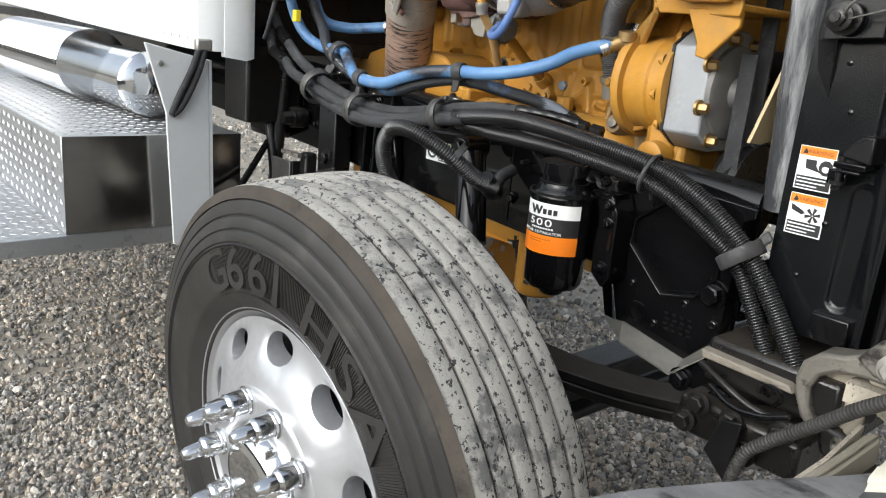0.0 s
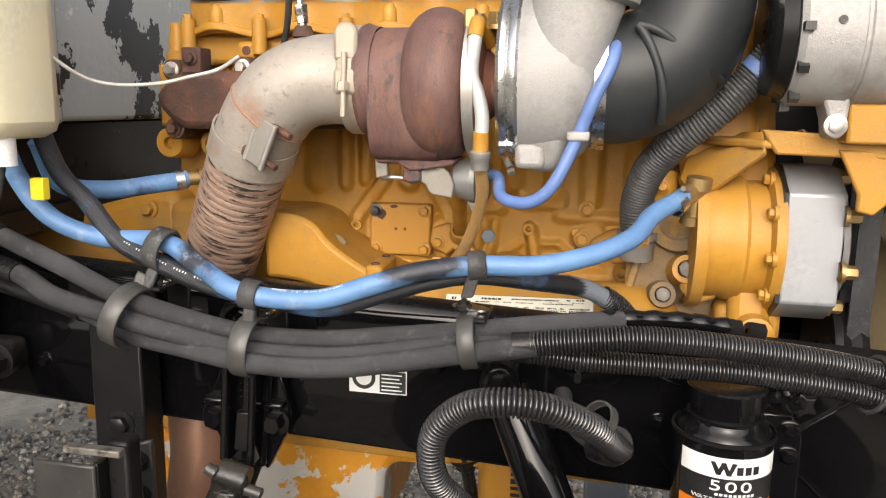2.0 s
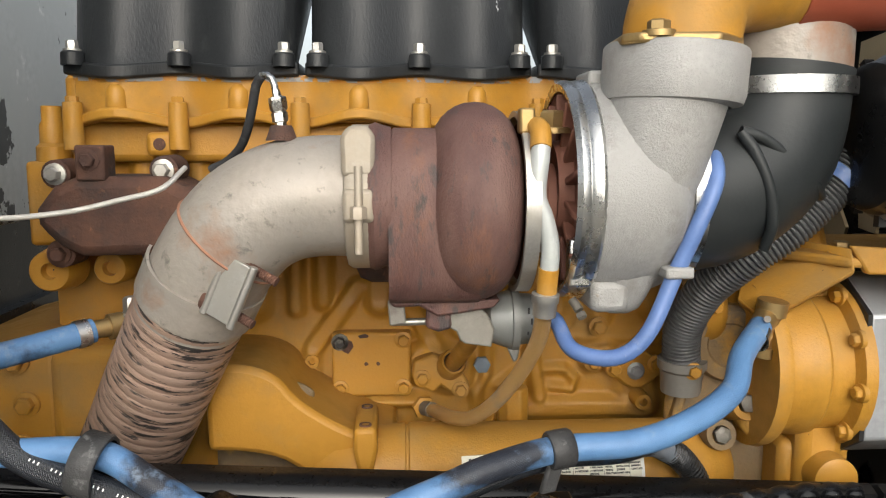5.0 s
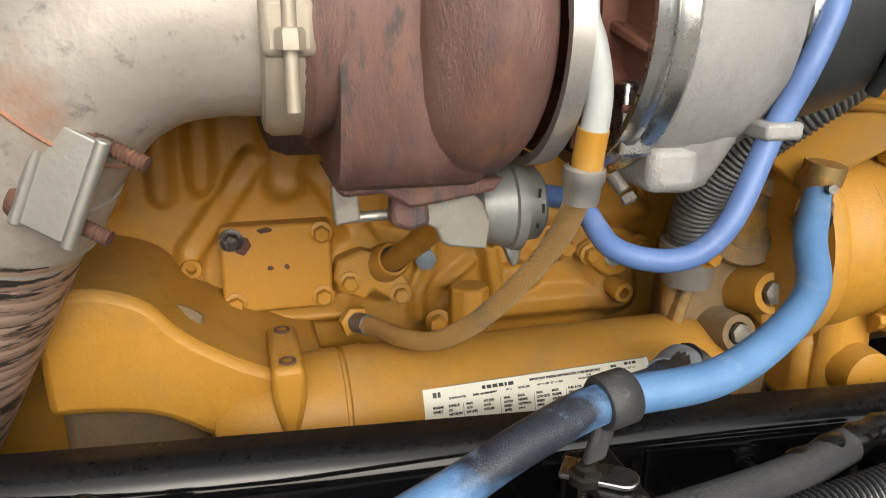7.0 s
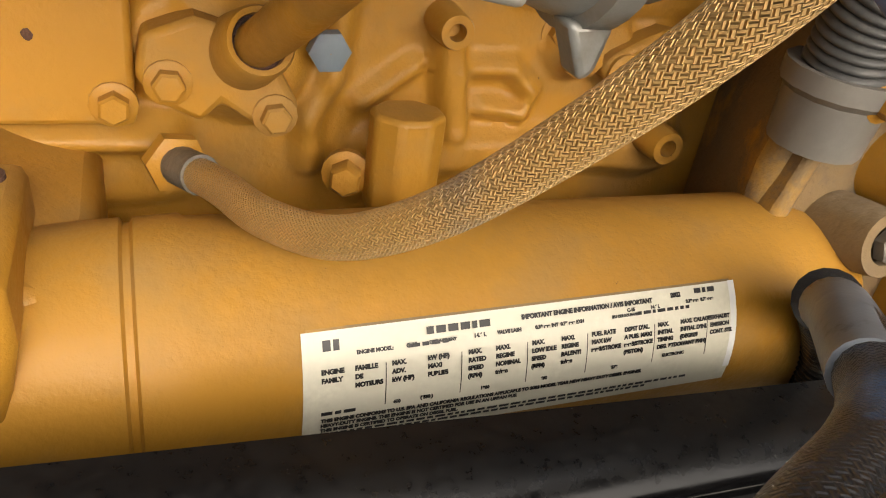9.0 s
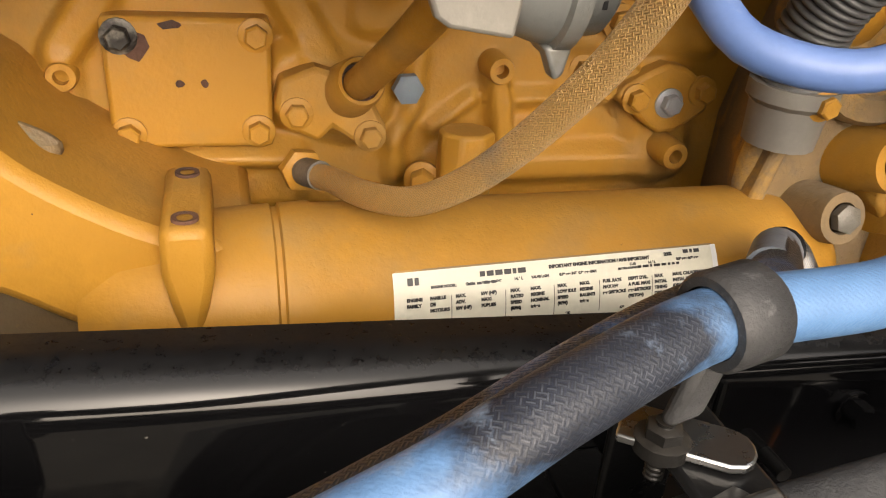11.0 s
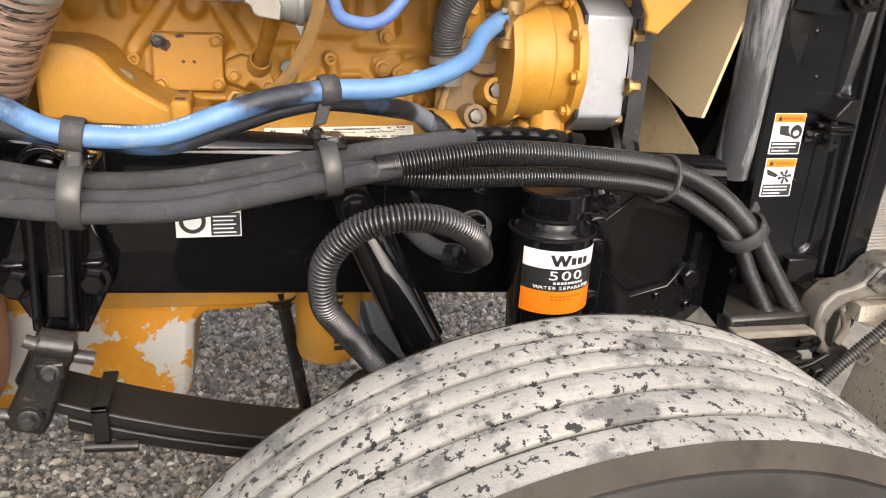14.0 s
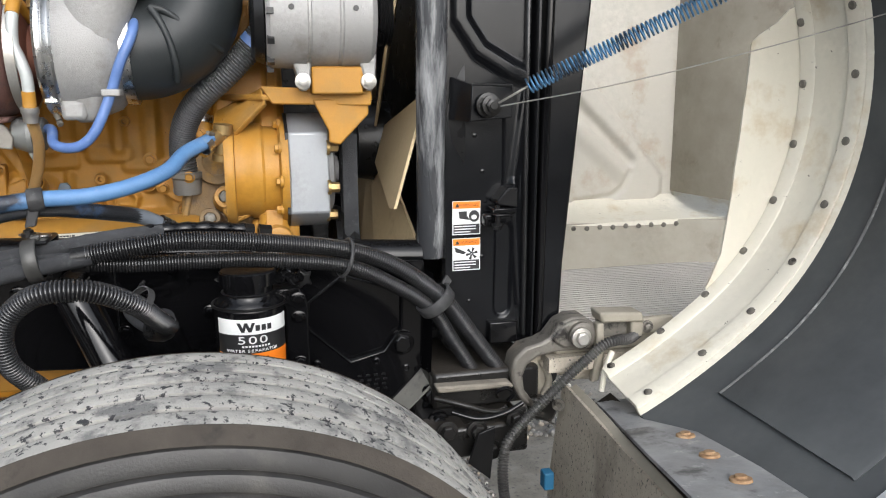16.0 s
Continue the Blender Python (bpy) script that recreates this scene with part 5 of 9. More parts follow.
# ---------- gear-driven pump at the front of the block ----------
PY, PZ = 1.155, 1.288
pump = part("drive_pump", Geo().lathe([(-0.500, 0.02), (-0.500, 0.108), (-0.490, 0.110), (-0.482, 0.108), (-0.480, 0.094), (-0.455, 0.092), (-0.448, 0.096), (-0.430, 0.096), (-0.425, 0.092), (-0.398, 0.092), (-0.394, 0.108), (-0.380, 0.110), (-0.378, 0.02)], (0, PY, PZ), X, 48), YELLOW, engine, "yellow pump body with cast ribs")
octo = [(0.117 * math.cos(a), 0.117 * math.sin(a)) for a in [math.radians(d) for d in (42, 75, 105, 138, 222, 250, 292, 318)]]
part("pump_plate", Geo().prism(octo, (-0.380, PY, PZ), Y, Z, (0.078, 0, 0)), GREYPLATE, pump, "pale grey angular spacer plate", 0.004)
part("gasket", Geo().prism([(a * 1.01, b * 1.01) for a, b in octo], (-0.385, PY, PZ), Y, Z, (0.006, 0, 0)), INK_AND_HOLE, pump)
part("end_cover", Geo().lathe([(-0.302, 0.088), (-0.293, 0.086), (-0.290, 0.080), (-0.290, 0.03), (-0.276, 0.026), (-0.276, 0.001)], (0, PY, PZ), X, 48), mat("dark_grey_casting", (0.11, 0.11, 0.11), (0.15, 0.15, 0.145), 14, 0.5, 0.1, bump=0.25), pump, "dark grey round end cover")
for i in range(8):
    a = 2 * math.pi * (i + 0.35) / 8
    part("cover_bolt", Geo().bolt((-0.303, PY + 0.101 * math.cos(a), PZ + 0.101 * math.sin(a)), X, 0.010, 0.017), BRASS, pump)
for i in range(10):
    a = 2 * math.pi * (i + 0.2) / 10
    part("flange_bolt", Geo().bolt((-0.396, PY + 0.103 * math.cos(a), PZ + 0.103 * math.sin(a)), -X, 0.008, 0.008), YELLOW, pump)
part("pump_foot", Geo().span((-0.455, 1.12, 1.10), (-0.36, 1.2, 1.19)), YELLOW, pump, "", 0.012)
part("port_boss", Geo().lathe([(0, 0.03), (0.035, 0.028), (0.038, 0.022), (0.038, 0.001)], (-0.405, 1.11, 1.155), OUT, 24), YELLOW, pump)
# dusty housings between the block and the pump
hs = part("front_housing", Geo().prism([(-0.598, 1.05), (-0.598, 1.225), (-0.588, 1.27), (-0.560, 1.36), (-0.50, 1.40), (-0.44, 1.40), (-0.44, 1.05)], (0, 1.165, 0), X, Z, (0.075, 0.15, 0)), YELLOW_DUST, engine, "dust covered cast front housing", 0.02)
for p, r, m_ in (((-0.534, 1.127, 1.198), 0.0205, YELLOW_DUST), ((-0.502, 1.125, 1.240), 0.0225, YELLOW)):
    b = part("plug_boss", Geo().lathe([(-0.06, r * 1.25), (0.0, r), (0.006, r * 0.95), (0.006, r * 0.6), (0.001, r * 0.55)], p, (0, -1, 0.25), 28), m_, hs)
    part("plug", Geo().bolt(Vector(p) + Vector((0, -0.003, 0.001)), (0, -1, 0.25), r * 0.55, 0.008, False), HINGE, b)
part("lug_plate", Geo().prism([(-0.505, 1.25), (-0.465, 1.255), (-0.455, 1.20), (-0.49, 1.185), (-0.51, 1.21)], (0, 1.118, 0), X, Z, Y * 0.03), YELLOW, hs, "", 0.005)
part("water_elbow", Geo().tube([(-0.545, 1.19, 1.42), (-0.545, 1.17, 1.385), (-0.542, 1.165, 1.35), (-0.53, 1.19, 1.32), (-0.50, 1.22, 1.31)], 0.026, 20), YELLOW, hs)
part("hose_clamp", Geo().lathe([(-0.008, 0.0265), (-0.008, 0.0285), (0.008, 0.0285), (0.008, 0.0265)], (-0.545, 1.172, 1.388), (0, 0.3, 1), 28), STEEL, hs)
part("brass_tee", Geo().lathe([(0, 0.017), (0.012, 0.017), (0.014, 0.013), (0.05, 0.013), (0.052, 0.018), (0.07, 0.018), (0.07, 0.001)], (-0.505, 1.085, 1.315), (0.1, -0.1, 1), 12), BRASS, hs, "grey brass fitting")
# cast details on the dusty housing
part("round_cover", Geo().lathe([(-0.05, 0.055), (0.0, 0.050), (0.006, 0.046), (0.006, 0.030), (0.002, 0.027), (0.002, 0.001)], (-0.515, 1.152, 1.310), (-0.25, -1, 0.05), 32), YELLOW_DUST, hs)
part("round_boss", Geo().lathe([(-0.04, 0.024), (0.004, 0.021), (0.006, 0.017), (0.002, 0.010), (0.002, 0.001)], (-0.568, 1.155, 1.335), (-0.4, -1, 0.1), 24), YELLOW_DUST, hs)
part("cast_rib", Geo().prism([(-0.594, 1.06), (-0.586, 1.06), (-0.576, 1.20), (-0.552, 1.30), (-0.562, 1.31), (-0.590, 1.20)], (0, 1.156, 0), X, Z, Y * 0.03), YELLOW_DUST, hs, "", 0.004)
for i in range(7):
    part("cast_mark", Geo().box((-0.583 + 0.0035 * i, 1.1635, 1.205 + 0.011 * i), (0.006, 0.003, 0.0075)), YELLOW_DUST, hs)
for a in range(4):
    part("housing_bolt", Geo().bolt((-0.515 + 0.062 * math.cos(a * 1.57 + 0.5), 1.136, 1.310 + 0.062 * math.sin(a * 1.57 + 0.5)), OUT, 0.008, 0.009), YELLOW, hs)
# alternator bracket
brk = thing("alternator_bracket", (-0.36, 1.1, 1.39), "yellow welded steel alternator bracket bolted above the pump", "bracket")
part("shelf", Geo().prism([(-0.425, 1.045), (-0.228, 1.008), (-0.228, 1.28), (-0.50, 1.28), (-0.50, 1.16)], (0, 0, 1.428), X, Y, Z * 0.012), YELLOW, brk, "", 0.004)
part("front_lip", Geo().prism([(0, 0.024), (0.203, 0.016), (0.206, 0.006), (0.203, -0.012), (0.020, -0.009)], (-0.427, 1.043, 1.430), (0.983, -0.182, 0), Z, Y * 0.012), YELLOW, brk, "", 0.003)
part("side_web", Geo().prism([(-0.230, 1.430), (-0.230, 1.402), (-0.285, 1.345), (-0.306, 1.350), (-0.306, 1.372), (-0.335, 1.430)], (0, 1.018, 0), X, Z, (0, 0.012, 0)), YELLOW, brk, "", 0.003)
A6 = [(-0.427, 1.043, 1.452), (-0.420, 1.043, 1.424), (-0.492, 1.108, 1.350), (-0.522, 1.122, 1.376), (-0.512, 1.132, 1.408), (-0.430, 1.165, 1.448)]
part("sloping_web", Geo().add(A6 + [(x + 0.005, y + 0.012, z - 0.006) for x, y, z in A6],
                              [(0, 1, 2, 3, 4, 5), (11, 10, 9, 8, 7, 6), (0, 6, 7, 1), (1, 7, 8, 2), (2, 8, 9, 3), (3, 9, 10, 4), (4, 10, 11, 5), (5, 11, 6, 0)]), YELLOW, brk, "", 0.003)
part("spacer_block", Geo().span((-0.337, 0.988, 1.439), (-0.243, 1.08, 1.489)), YELLOW, brk, "", 0.004)
part("bolt", Geo().bolt((-0.412, 1.09, 1.442), Z, 0.011, 0.010), BRASS, brk)
part("rear_support", Geo().span((-0.52, 1.16, 1.36), (-0.41, 1.30, 1.62)), YELLOW, brk, "", 0.012)
# alternator
alt = thing("alternator", (-0.33, 0.97, 1.47), "silver alternator with black rear cover", "alternator")
AC = (0, 1.022, 1.578)
part("stator_case", Geo().lathe([(-0.415, 0.04), (-0.415, 0.086), (-0.408, 0.092), (-0.345, 0.093), (-0.343, 0.0905), (-0.339, 0.0905), (-0.337, 0.093), (-0.29, 0.093), (-0.287, 0.0905), (-0.284, 0.0905), (-0.281, 0.093), (-0.232, 0.091), (-0.222, 0.08), (-0.222, 0.03)], AC, X, 56), ALU, alt, "finned silver case")
part("rear_cover", Geo().lathe([(-0.440, 0.005), (-0.440, 0.070), (-0.434, 0.080), (-0.418, 0.086)], AC, X, 44), SATIN, alt, "black perforated rear cover")
# black blocks and discs stand for the shaded inside of the vents
for i in range(12):
    a = 2 * math.pi * i / 12
    d = Vector((0, math.cos(a), math.sin(a)))
    part("vent_slot", Geo().box(Vector((-0.408, 1.022, 1.578)) + d * 0.0905, (0.012, 0.010, 0.018), Matrix((X, d.cross(X) * -1, d)).transposed()), INK_AND_HOLE, alt)
for x in (-0.372, -0.262):
    part("vent_hole", Geo().lathe([(0, 0.005), (0.0008, 0.0048), (0.0008, 0.0002)], (x, 1.022 - 0.0935, 1.585), OUT, 14), INK_AND_HOLE, alt)
for x0, x1 in ((-0.366, -0.340), (-0.246, -0.222)):
    part("mount_ear", Geo().prism([(x0 - 0.010, 1.515), (x1 + 0.004, 1.515), (x1, 1.452), (x1 - 0.008, 1.444), (x0 + 0.008, 1.446), (x0 + 0.004, 1.470)], (0, 0.985, 0), X, Z, Y * 0.05), ALU, alt, "", 0.004)
    part("ear_bolt", Geo().bolt((0.5 * (x0 + x1), 0.984, 1.462), OUT, 0.010, 0.006), ZINC, alt)
part("pulley", Geo().lathe([(-0.222, 0.03), (-0.212, 0.04), (-0.212, 0.052), (-0.208, 0.046), (-0.204, 0.052), (-0.200, 0.046), (-0.196, 0.052), (-0.192, 0.046), (-0.188, 0.052), (-0.184, 0.02), (-0.184, 0.001)], AC, X, 36), SATIN, alt, "black grooved pulley")
part("case_mark", Geo().prism([(-0.302, 1.595), (-0.288, 1.595), (-0.288, 1.62), (-0.302, 1.62)], (0, 0.933, 0), X, Z, Y * 0.002), PAPER, alt)
# drive belts, crank pulley and fan
belt = thing("drive_belt", (-0.2, 1.1, 1.1), "black ribbed drive belt in front of the engine", "belt")
part("belt", Geo().span((-0.270, 1.115, 1.05), (-0.240, 1.121, 1.36)).span((-0.270, 1.165, 1.05), (-0.240, 1.171, 1.50)), RUBBER, belt)
part("pulley", Geo().lathe([(-0.285, 0.02), (-0.285, 0.10), (-0.275, 0.105), (-0.262, 0.098), (-0.250, 0.105), (-0.238, 0.10), (-0.238, 0.02)], (0, 1.20, 1.10), X, 40), SATIN, belt)
fan = thing("engine_fan", (-0.12, 1.42, 1.0), "tan plastic engine cooling fan behind the radiator shroud", "fan")
FC = Vector((-0.150, 1.45, 1.325))
part("fan_hub", Geo().lathe([(-0.05, 0.02), (-0.05, 0.09), (0.03, 0.10), (0.03, 0.02)], FC, X, 32), SATIN, fan)
for i in range(8):
    # blades stand in the gaps between 45 degree steps, broad and gently pitched
    a = -1.575 + math.radians(45 * i)
    d, s_ = Vector((0, math.sin(a), math.cos(a))), Vector((0, math.cos(a), -math.sin(a)))
    vs, fs, n = [], [], 8
    for j in range(n + 1):
        r = 0.10 + 0.325 * j / n
        wd = 0.045 + 0.080 * j / n - 0.015 * max(0, j - n + 1)
        for k in (-1, 1):
            p = FC + d * r + s_ * (wd * k * math.cos(0.28)) + X * (wd * k * math.sin(0.28))
            vs += [p - X * 0.003, p + X * 0.003]
    for j in range(n):
        b = 4 * j
        fs += [(b, b + 2, b + 6, b + 4), (b + 1, b + 5, b + 7, b + 3), (b, b + 4, b + 5, b + 1), (b + 2, b + 3, b + 7, b + 6)]
    fs += [(0, 1, 3, 2), (4 * n, 4 * n + 2, 4 * n + 3, 4 * n + 1)]
    part("fan_blade", Geo().add(vs, fs), FAN, fan)
part("crank_hub", Geo().rod((-0.44, 1.45, 1.325), (-0.17, 1.45, 1.325), 0.05), SATIN, fan)
part("front_cover", Geo().prism([(1.10, 1.0), (1.10, 1.30), (1.2, 1.52), (1.6, 1.52), (1.6, 1.0)], (-0.44, 0, 0), Y, Z, (0.06, 0, 0)), YELLOW, engine, "yellow front gear cover", 0.015)

# ---------- oil pan and filter ----------
pan = part("oil_pan", Geo().prism([(-1.60, 0.90), (-0.60, 0.86), (-0.60, 0.83), (-0.985, 0.825), (-1.002, 0.80), (-1.012, 0.665), (-1.04, 0.64), (-1.60, 0.64)], (0, 1.22, 0), X, Z, Y * 0.36), YELLOW_PEEL, engine, "yellow oil pan with peeling paint", 0.015)
part("pan_flange", Geo().prism([(-1.60, 0.935), (-0.58, 0.885), (-0.58, 0.838), (-1.60, 0.862)], (0, 1.20, 0), X, Z, Y * 0.40), YELLOW, pan, "", 0.004)
for i in range(9):
    x = -1.42 + 0.1 * i
    part("bolt", Geo().bolt((x, 1.215, 0.905 - 0.04 * (x + 1.5)), -Z, 0.010, 0.016), YELLOW, pan)
part("crankcase", Geo().span((-1.60, 1.25, 0.89), (-0.44, 1.60, 1.03)), YELLOW, engine, "", 0.01)
part("rear_housing", Geo().prism([(-1.75, 1.02), (-1.75, 1.22), (-1.62, 1.27), (-1.50, 1.30), (-1.43, 1.315), (-1.40, 1.31), (-1.40, 1.02)], (0, 1.235, 0), X, Z, Y * 0.42), YELLOW, engine, "yellow flywheel housing", 0.02)
for x, z in ((-1.46, 1.28), (-1.45, 1.22), (-1.46, 1.16)):
    part("bolt", Geo().bolt((x, 1.232, z), OUT, 0.012, 0.012), YELLOW, engine)
part("round_boss", Geo().lathe([(-0.05, 0.032), (0, 0.027), (0.003, 0.025), (0.003, 0.011), (-0.01, 0.010), (-0.01, 0.001)], (-1.40, 1.215, 1.405), OUT, 24), YELLOW, engine)
part("round_boss", Geo().lathe([(-0.05, 0.026), (0, 0.022), (0.003, 0.020), (0.003, 0.010), (-0.01, 0.009), (-0.01, 0.001)], (-1.33, 1.235, 1.405), OUT, 24), YELLOW, engine)
of = thing("oil_filter", (-0.765, 1.21, 0.735), "yellow spin-on oil filter canister with a barcode label", "oil filter")
part("canister", Geo().lathe([(0, 0.001), (0, 0.045), (0.006, 0.054), (0.02, 0.058), (0.17, 0.058), (0.18, 0.052), (0.185, 0.001)], (-0.765, 1.21, 0.735), Z, 44), YELLOW, of)
for i in range(9):
    a = -1.55 + 0.0
    part("barcode_bar", Geo().box((-0.752, 1.1515, 0.775 + 0.0125 * i), (0.016, 0.001, 0.006 if i % 3 else 0.009)), INK_AND_HOLE, of)
part("filter_mount", Geo().lathe([(0, 0.055), (0.05, 0.06)], (-0.765, 1.21, 0.91), Z, 32), YELLOW, of)

# ---------- hoses along the rail ----------
def rubbed(p, q):
    """How far a hose is worn black: two lengths, mostly on the upper side."""
    near = max(math.exp(-((p.x + 0.865) / 0.05) ** 2), math.exp(-((p.x + 1.175) / 0.04) ** 2))
    up = 0.5 + 0.5 * max(-1, min(1, (Vector(q) - p).normalized().dot(Vector((0, -0.1, 1)))))
    return 0.24 * near * (0.25 + 0.75 * up)


blue = thing("blue_coolant_hose", (-1.0, 0.87, 1.2), "thick blue coolant hose with dark scuffs, held by rubber clamps", "hose")
part("hose", Geo().tube([(-1.445, 0.855, 1.50), (-1.437, 0.86, 1.40), (-1.402, 0.88, 1.322), (-1.334, 0.898, 1.288), (-1.232, 0.895, 1.286), (-1.170, 0.877, 1.260), (-1.100, 0.855, 1.232), (-1.000, 0.857, 1.227), (-0.922, 0.865, 1.250), (-0.866, 0.882, 1.266), (-0.797, 0.906, 1.274), (-0.715, 0.912, 1.277), (-0.648, 0.936, 1.289), (-0.593, 0.968, 1.310), (-0.565, 1.010, 1.336), (-0.521, 1.060, 1.357)], 0.0134, 24, 0.005, wear=rubbed), BLUE, blue)
part("hose_clamp", Geo().lathe([(-0.008, 0.0141), (-0.008, 0.0160), (0.008, 0.0160), (0.008, 0.0141)], (-0.530, 1.05, 1.347), (0.5, 0.6, 0.4), 24), STEEL, blue)
part("clamp_screw", Geo().rod((-0.525, 1.037, 1.371), (-0.516, 1.055, 1.366), 0.004, seg=10), HINGE, blue)
part("hose_end", Geo().tube([(-0.525, 1.057, 1.352), (-0.50, 1.085, 1.367), (-0.485, 1.12, 1.36)], 0.0145, 16), BRASS, blue)
q = smooth_path([(-1.100, 0.855, 1.232), (-1.000, 0.857, 1.227), (-0.922, 0.865, 1.250), (-0.866, 0.882, 1.266)], 0.0034)
FACE = Vector((0, -0.42, 0.91))
for k, ch in enumerate("======  5/8\" ID P/N D1029-2966"):
    ax = (q[k + 15] - q[k + 13]).normalized()
    n = (FACE - ax * FACE.dot(ax)).normalized()
    if ch == "=":
        part("print_bar", Geo().box(q[k + 14] + n * 0.0136, (0.0022, 0.0036, 0.0003), Matrix((ax, n.cross(ax), n)).transposed()), FADED, blue)
    elif ch != " ":
        text_part(ch, 0.0055, q[k + 14] + n * 0.0135 - n.cross(ax) * 0.0020, ax, n.cross(ax), FADED, blue, 0.0002, "character", "CENTER")
b2 = thing("blue_heater_hose", (-1.3, 0.95, 1.25), "second blue hose joining the block through a brass fitting", "hose")
part("hose", Geo().tube([(-1.425, 0.90, 1.50), (-1.420, 0.905, 1.44), (-1.405, 0.92, 1.375), (-1.36, 0.915, 1.335), (-1.30, 0.895, 1.285), (-1.225, 0.882, 1.256), (-1.155, 0.880, 1.232), (-1.08, 0.890, 1.217), (-0.99, 0.880, 1.212), (-0.912, 0.890, 1.2345), (-0.85, 0.910, 1.251), (-0.793, 0.934, 1.256), (-0.718, 0.975, 1.242), (-0.65, 1.05, 1.218), (-0.61, 1.085, 1.19)], 0.0135, 18, 0.006), BLUESCUFF, b2, "black scuffed hose with blue showing through")
q = smooth_path([(-1.30, 0.895, 1.285), (-1.225, 0.882, 1.256), (-1.155, 0.880, 1.232), (-1.08, 0.890, 1.217)], 0.0045)
for k in range(4, len(q) - 4):
    if k % 7 in (0, 1):
        continue
    ax = (q[k + 1] - q[k]).normalized()
    n = (Vector((0, -0.8, 0.6)) - ax * Vector((0, -0.8, 0.6)).dot(ax)).normalized()
    part("print_bar", Geo().box(q[k] + n * 0.0136, (0.0013, 0.0026, 0.0004), Matrix((ax, n.cross(ax), n)).transposed()), PAPER, b2)
part("hose_front", Geo().tube([(-0.70, 0.995, 1.2365), (-0.65, 1.05, 1.218), (-0.61, 1.085, 1.19)], 0.0139, 18, 0.006), PALEHOSE, b2)
part("loom_sleeve", Geo().tube([(-0.625, 1.075, 1.203), (-0.598, 1.09, 1.182), (-0.575, 1.095, 1.15), (-0.56, 1.10, 1.10)], 0.0165, 16, rib=(0.005, 0.0018)), LOOM, b2)
part("branch_hose", Geo().tube([(-1.445, 0.93, 1.42), (-1.44, 0.965, 1.355), (-1.40, 1.02, 1.34), (-1.34, 1.07, 1.347), (-1.305, 1.10, 1.353)], 0.0145, 16), BLUE, b2)
part("hose_clamp", Geo().lathe([(-0.007, 0.0148), (-0.007, 0.0165), (0.007, 0.0165), (0.007, 0.0148)], (-1.315, 1.092, 1.351), (0.7, 0.6, 0.1), 24), STEEL, b2)
part("brass_fitting", Geo().lathe([(0, 0.011), (0.018, 0.011), (0.018, 0.016), (0.034, 0.016), (0.036, 0.013), (0.075, 0.013), (0.075, 0.001)], (-1.305, 1.10, 1.353), (0.75, 0.6, 0.05), 12), BRASS, b2)
part("fitting_bolt", Geo().bolt((-1.268, 1.125, 1.366), Z, 0.010, 0.02), ZINC, b2)
ph = (("upper", [(-1.62, 0.91, 1.36), (-1.56, 0.90, 1.315), (-1.474, 0.88, 1.285), (-1.341, 0.832, 1.257), (-1.270, 0.841, 1.221), (-1.193, 0.860, 1.191), (-1.103, 0.880, 1.167), (-1.003, 0.893, 1.162), (-0.905, 0.892, 1.174), (-0.804, 0.880, 1.191), (-0.732, 0.878, 1.203), (-0.665, 0.881, 1.212), (-0.602, 0.900, 1.214)], 0.0135),
      ("lower", [(-1.62, 0.90, 1.31), (-1.531, 0.865, 1.262), (-1.423, 0.845, 1.240), (-1.359, 0.831, 1.215), (-1.265, 0.838, 1.190), (-1.190, 0.847, 1.170), (-1.099, 0.858, 1.151), (-0.990, 0.868, 1.147), (-0.901, 0.873, 1.158), (-0.802, 0.872, 1.178), (-0.71, 0.885, 1.192)], 0.0135),
      ("inner", [(-1.62, 0.93, 1.27), (-1.53, 0.90, 1.222), (-1.341, 0.866, 1.187), (-1.264, 0.858, 1.161), (-1.180, 0.850, 1.150), (-1.083, 0.838, 1.141), (-0.984, 0.838, 1.141), (-0.890, 0.846, 1.154), (-0.795, 0.850, 1.172), (-0.707, 0.856, 1.186)], 0.0135))
for _, pts, r in ph:
    h = thing("black_hydraulic_hose", pts[6], "black cloth-covered hose with lint, bundled along the frame rail", "hose", "hoses along the rail")
    part("hose", Geo().tube(pts, r, 18, 0.007), RUBBER, h)
    p, q = Vector(pts[1]), Vector(pts[2])
    part("end_sleeve", Geo().tube([p, (p + q) / 2, q], r + 0.0022, 18, 0.01), SATIN, h)
# ribbed looms
lo = (([(-0.715, 0.858, 1.188), (-0.63, 0.86, 1.199), (-0.56, 0.868, 1.202), (-0.444, 0.888, 1.190), (-0.295, 0.925, 1.162), (-0.194, 0.94, 1.120), (-0.105, 0.952, 1.05), (-0.042, 0.955, 0.969), (0.018, 0.945, 0.885)], 0.0165),
      ([(-0.72, 0.872, 1.172), (-0.64, 0.875, 1.166), (-0.556, 0.882, 1.164), (-0.438, 0.90, 1.156), (-0.293, 0.925, 1.131), (-0.202, 0.94, 1.086), (-0.126, 0.955, 1.030), (-0.082, 0.957, 0.961), (-0.036, 0.95, 0.889), (0.0, 0.945, 0.86)], 0.0145))
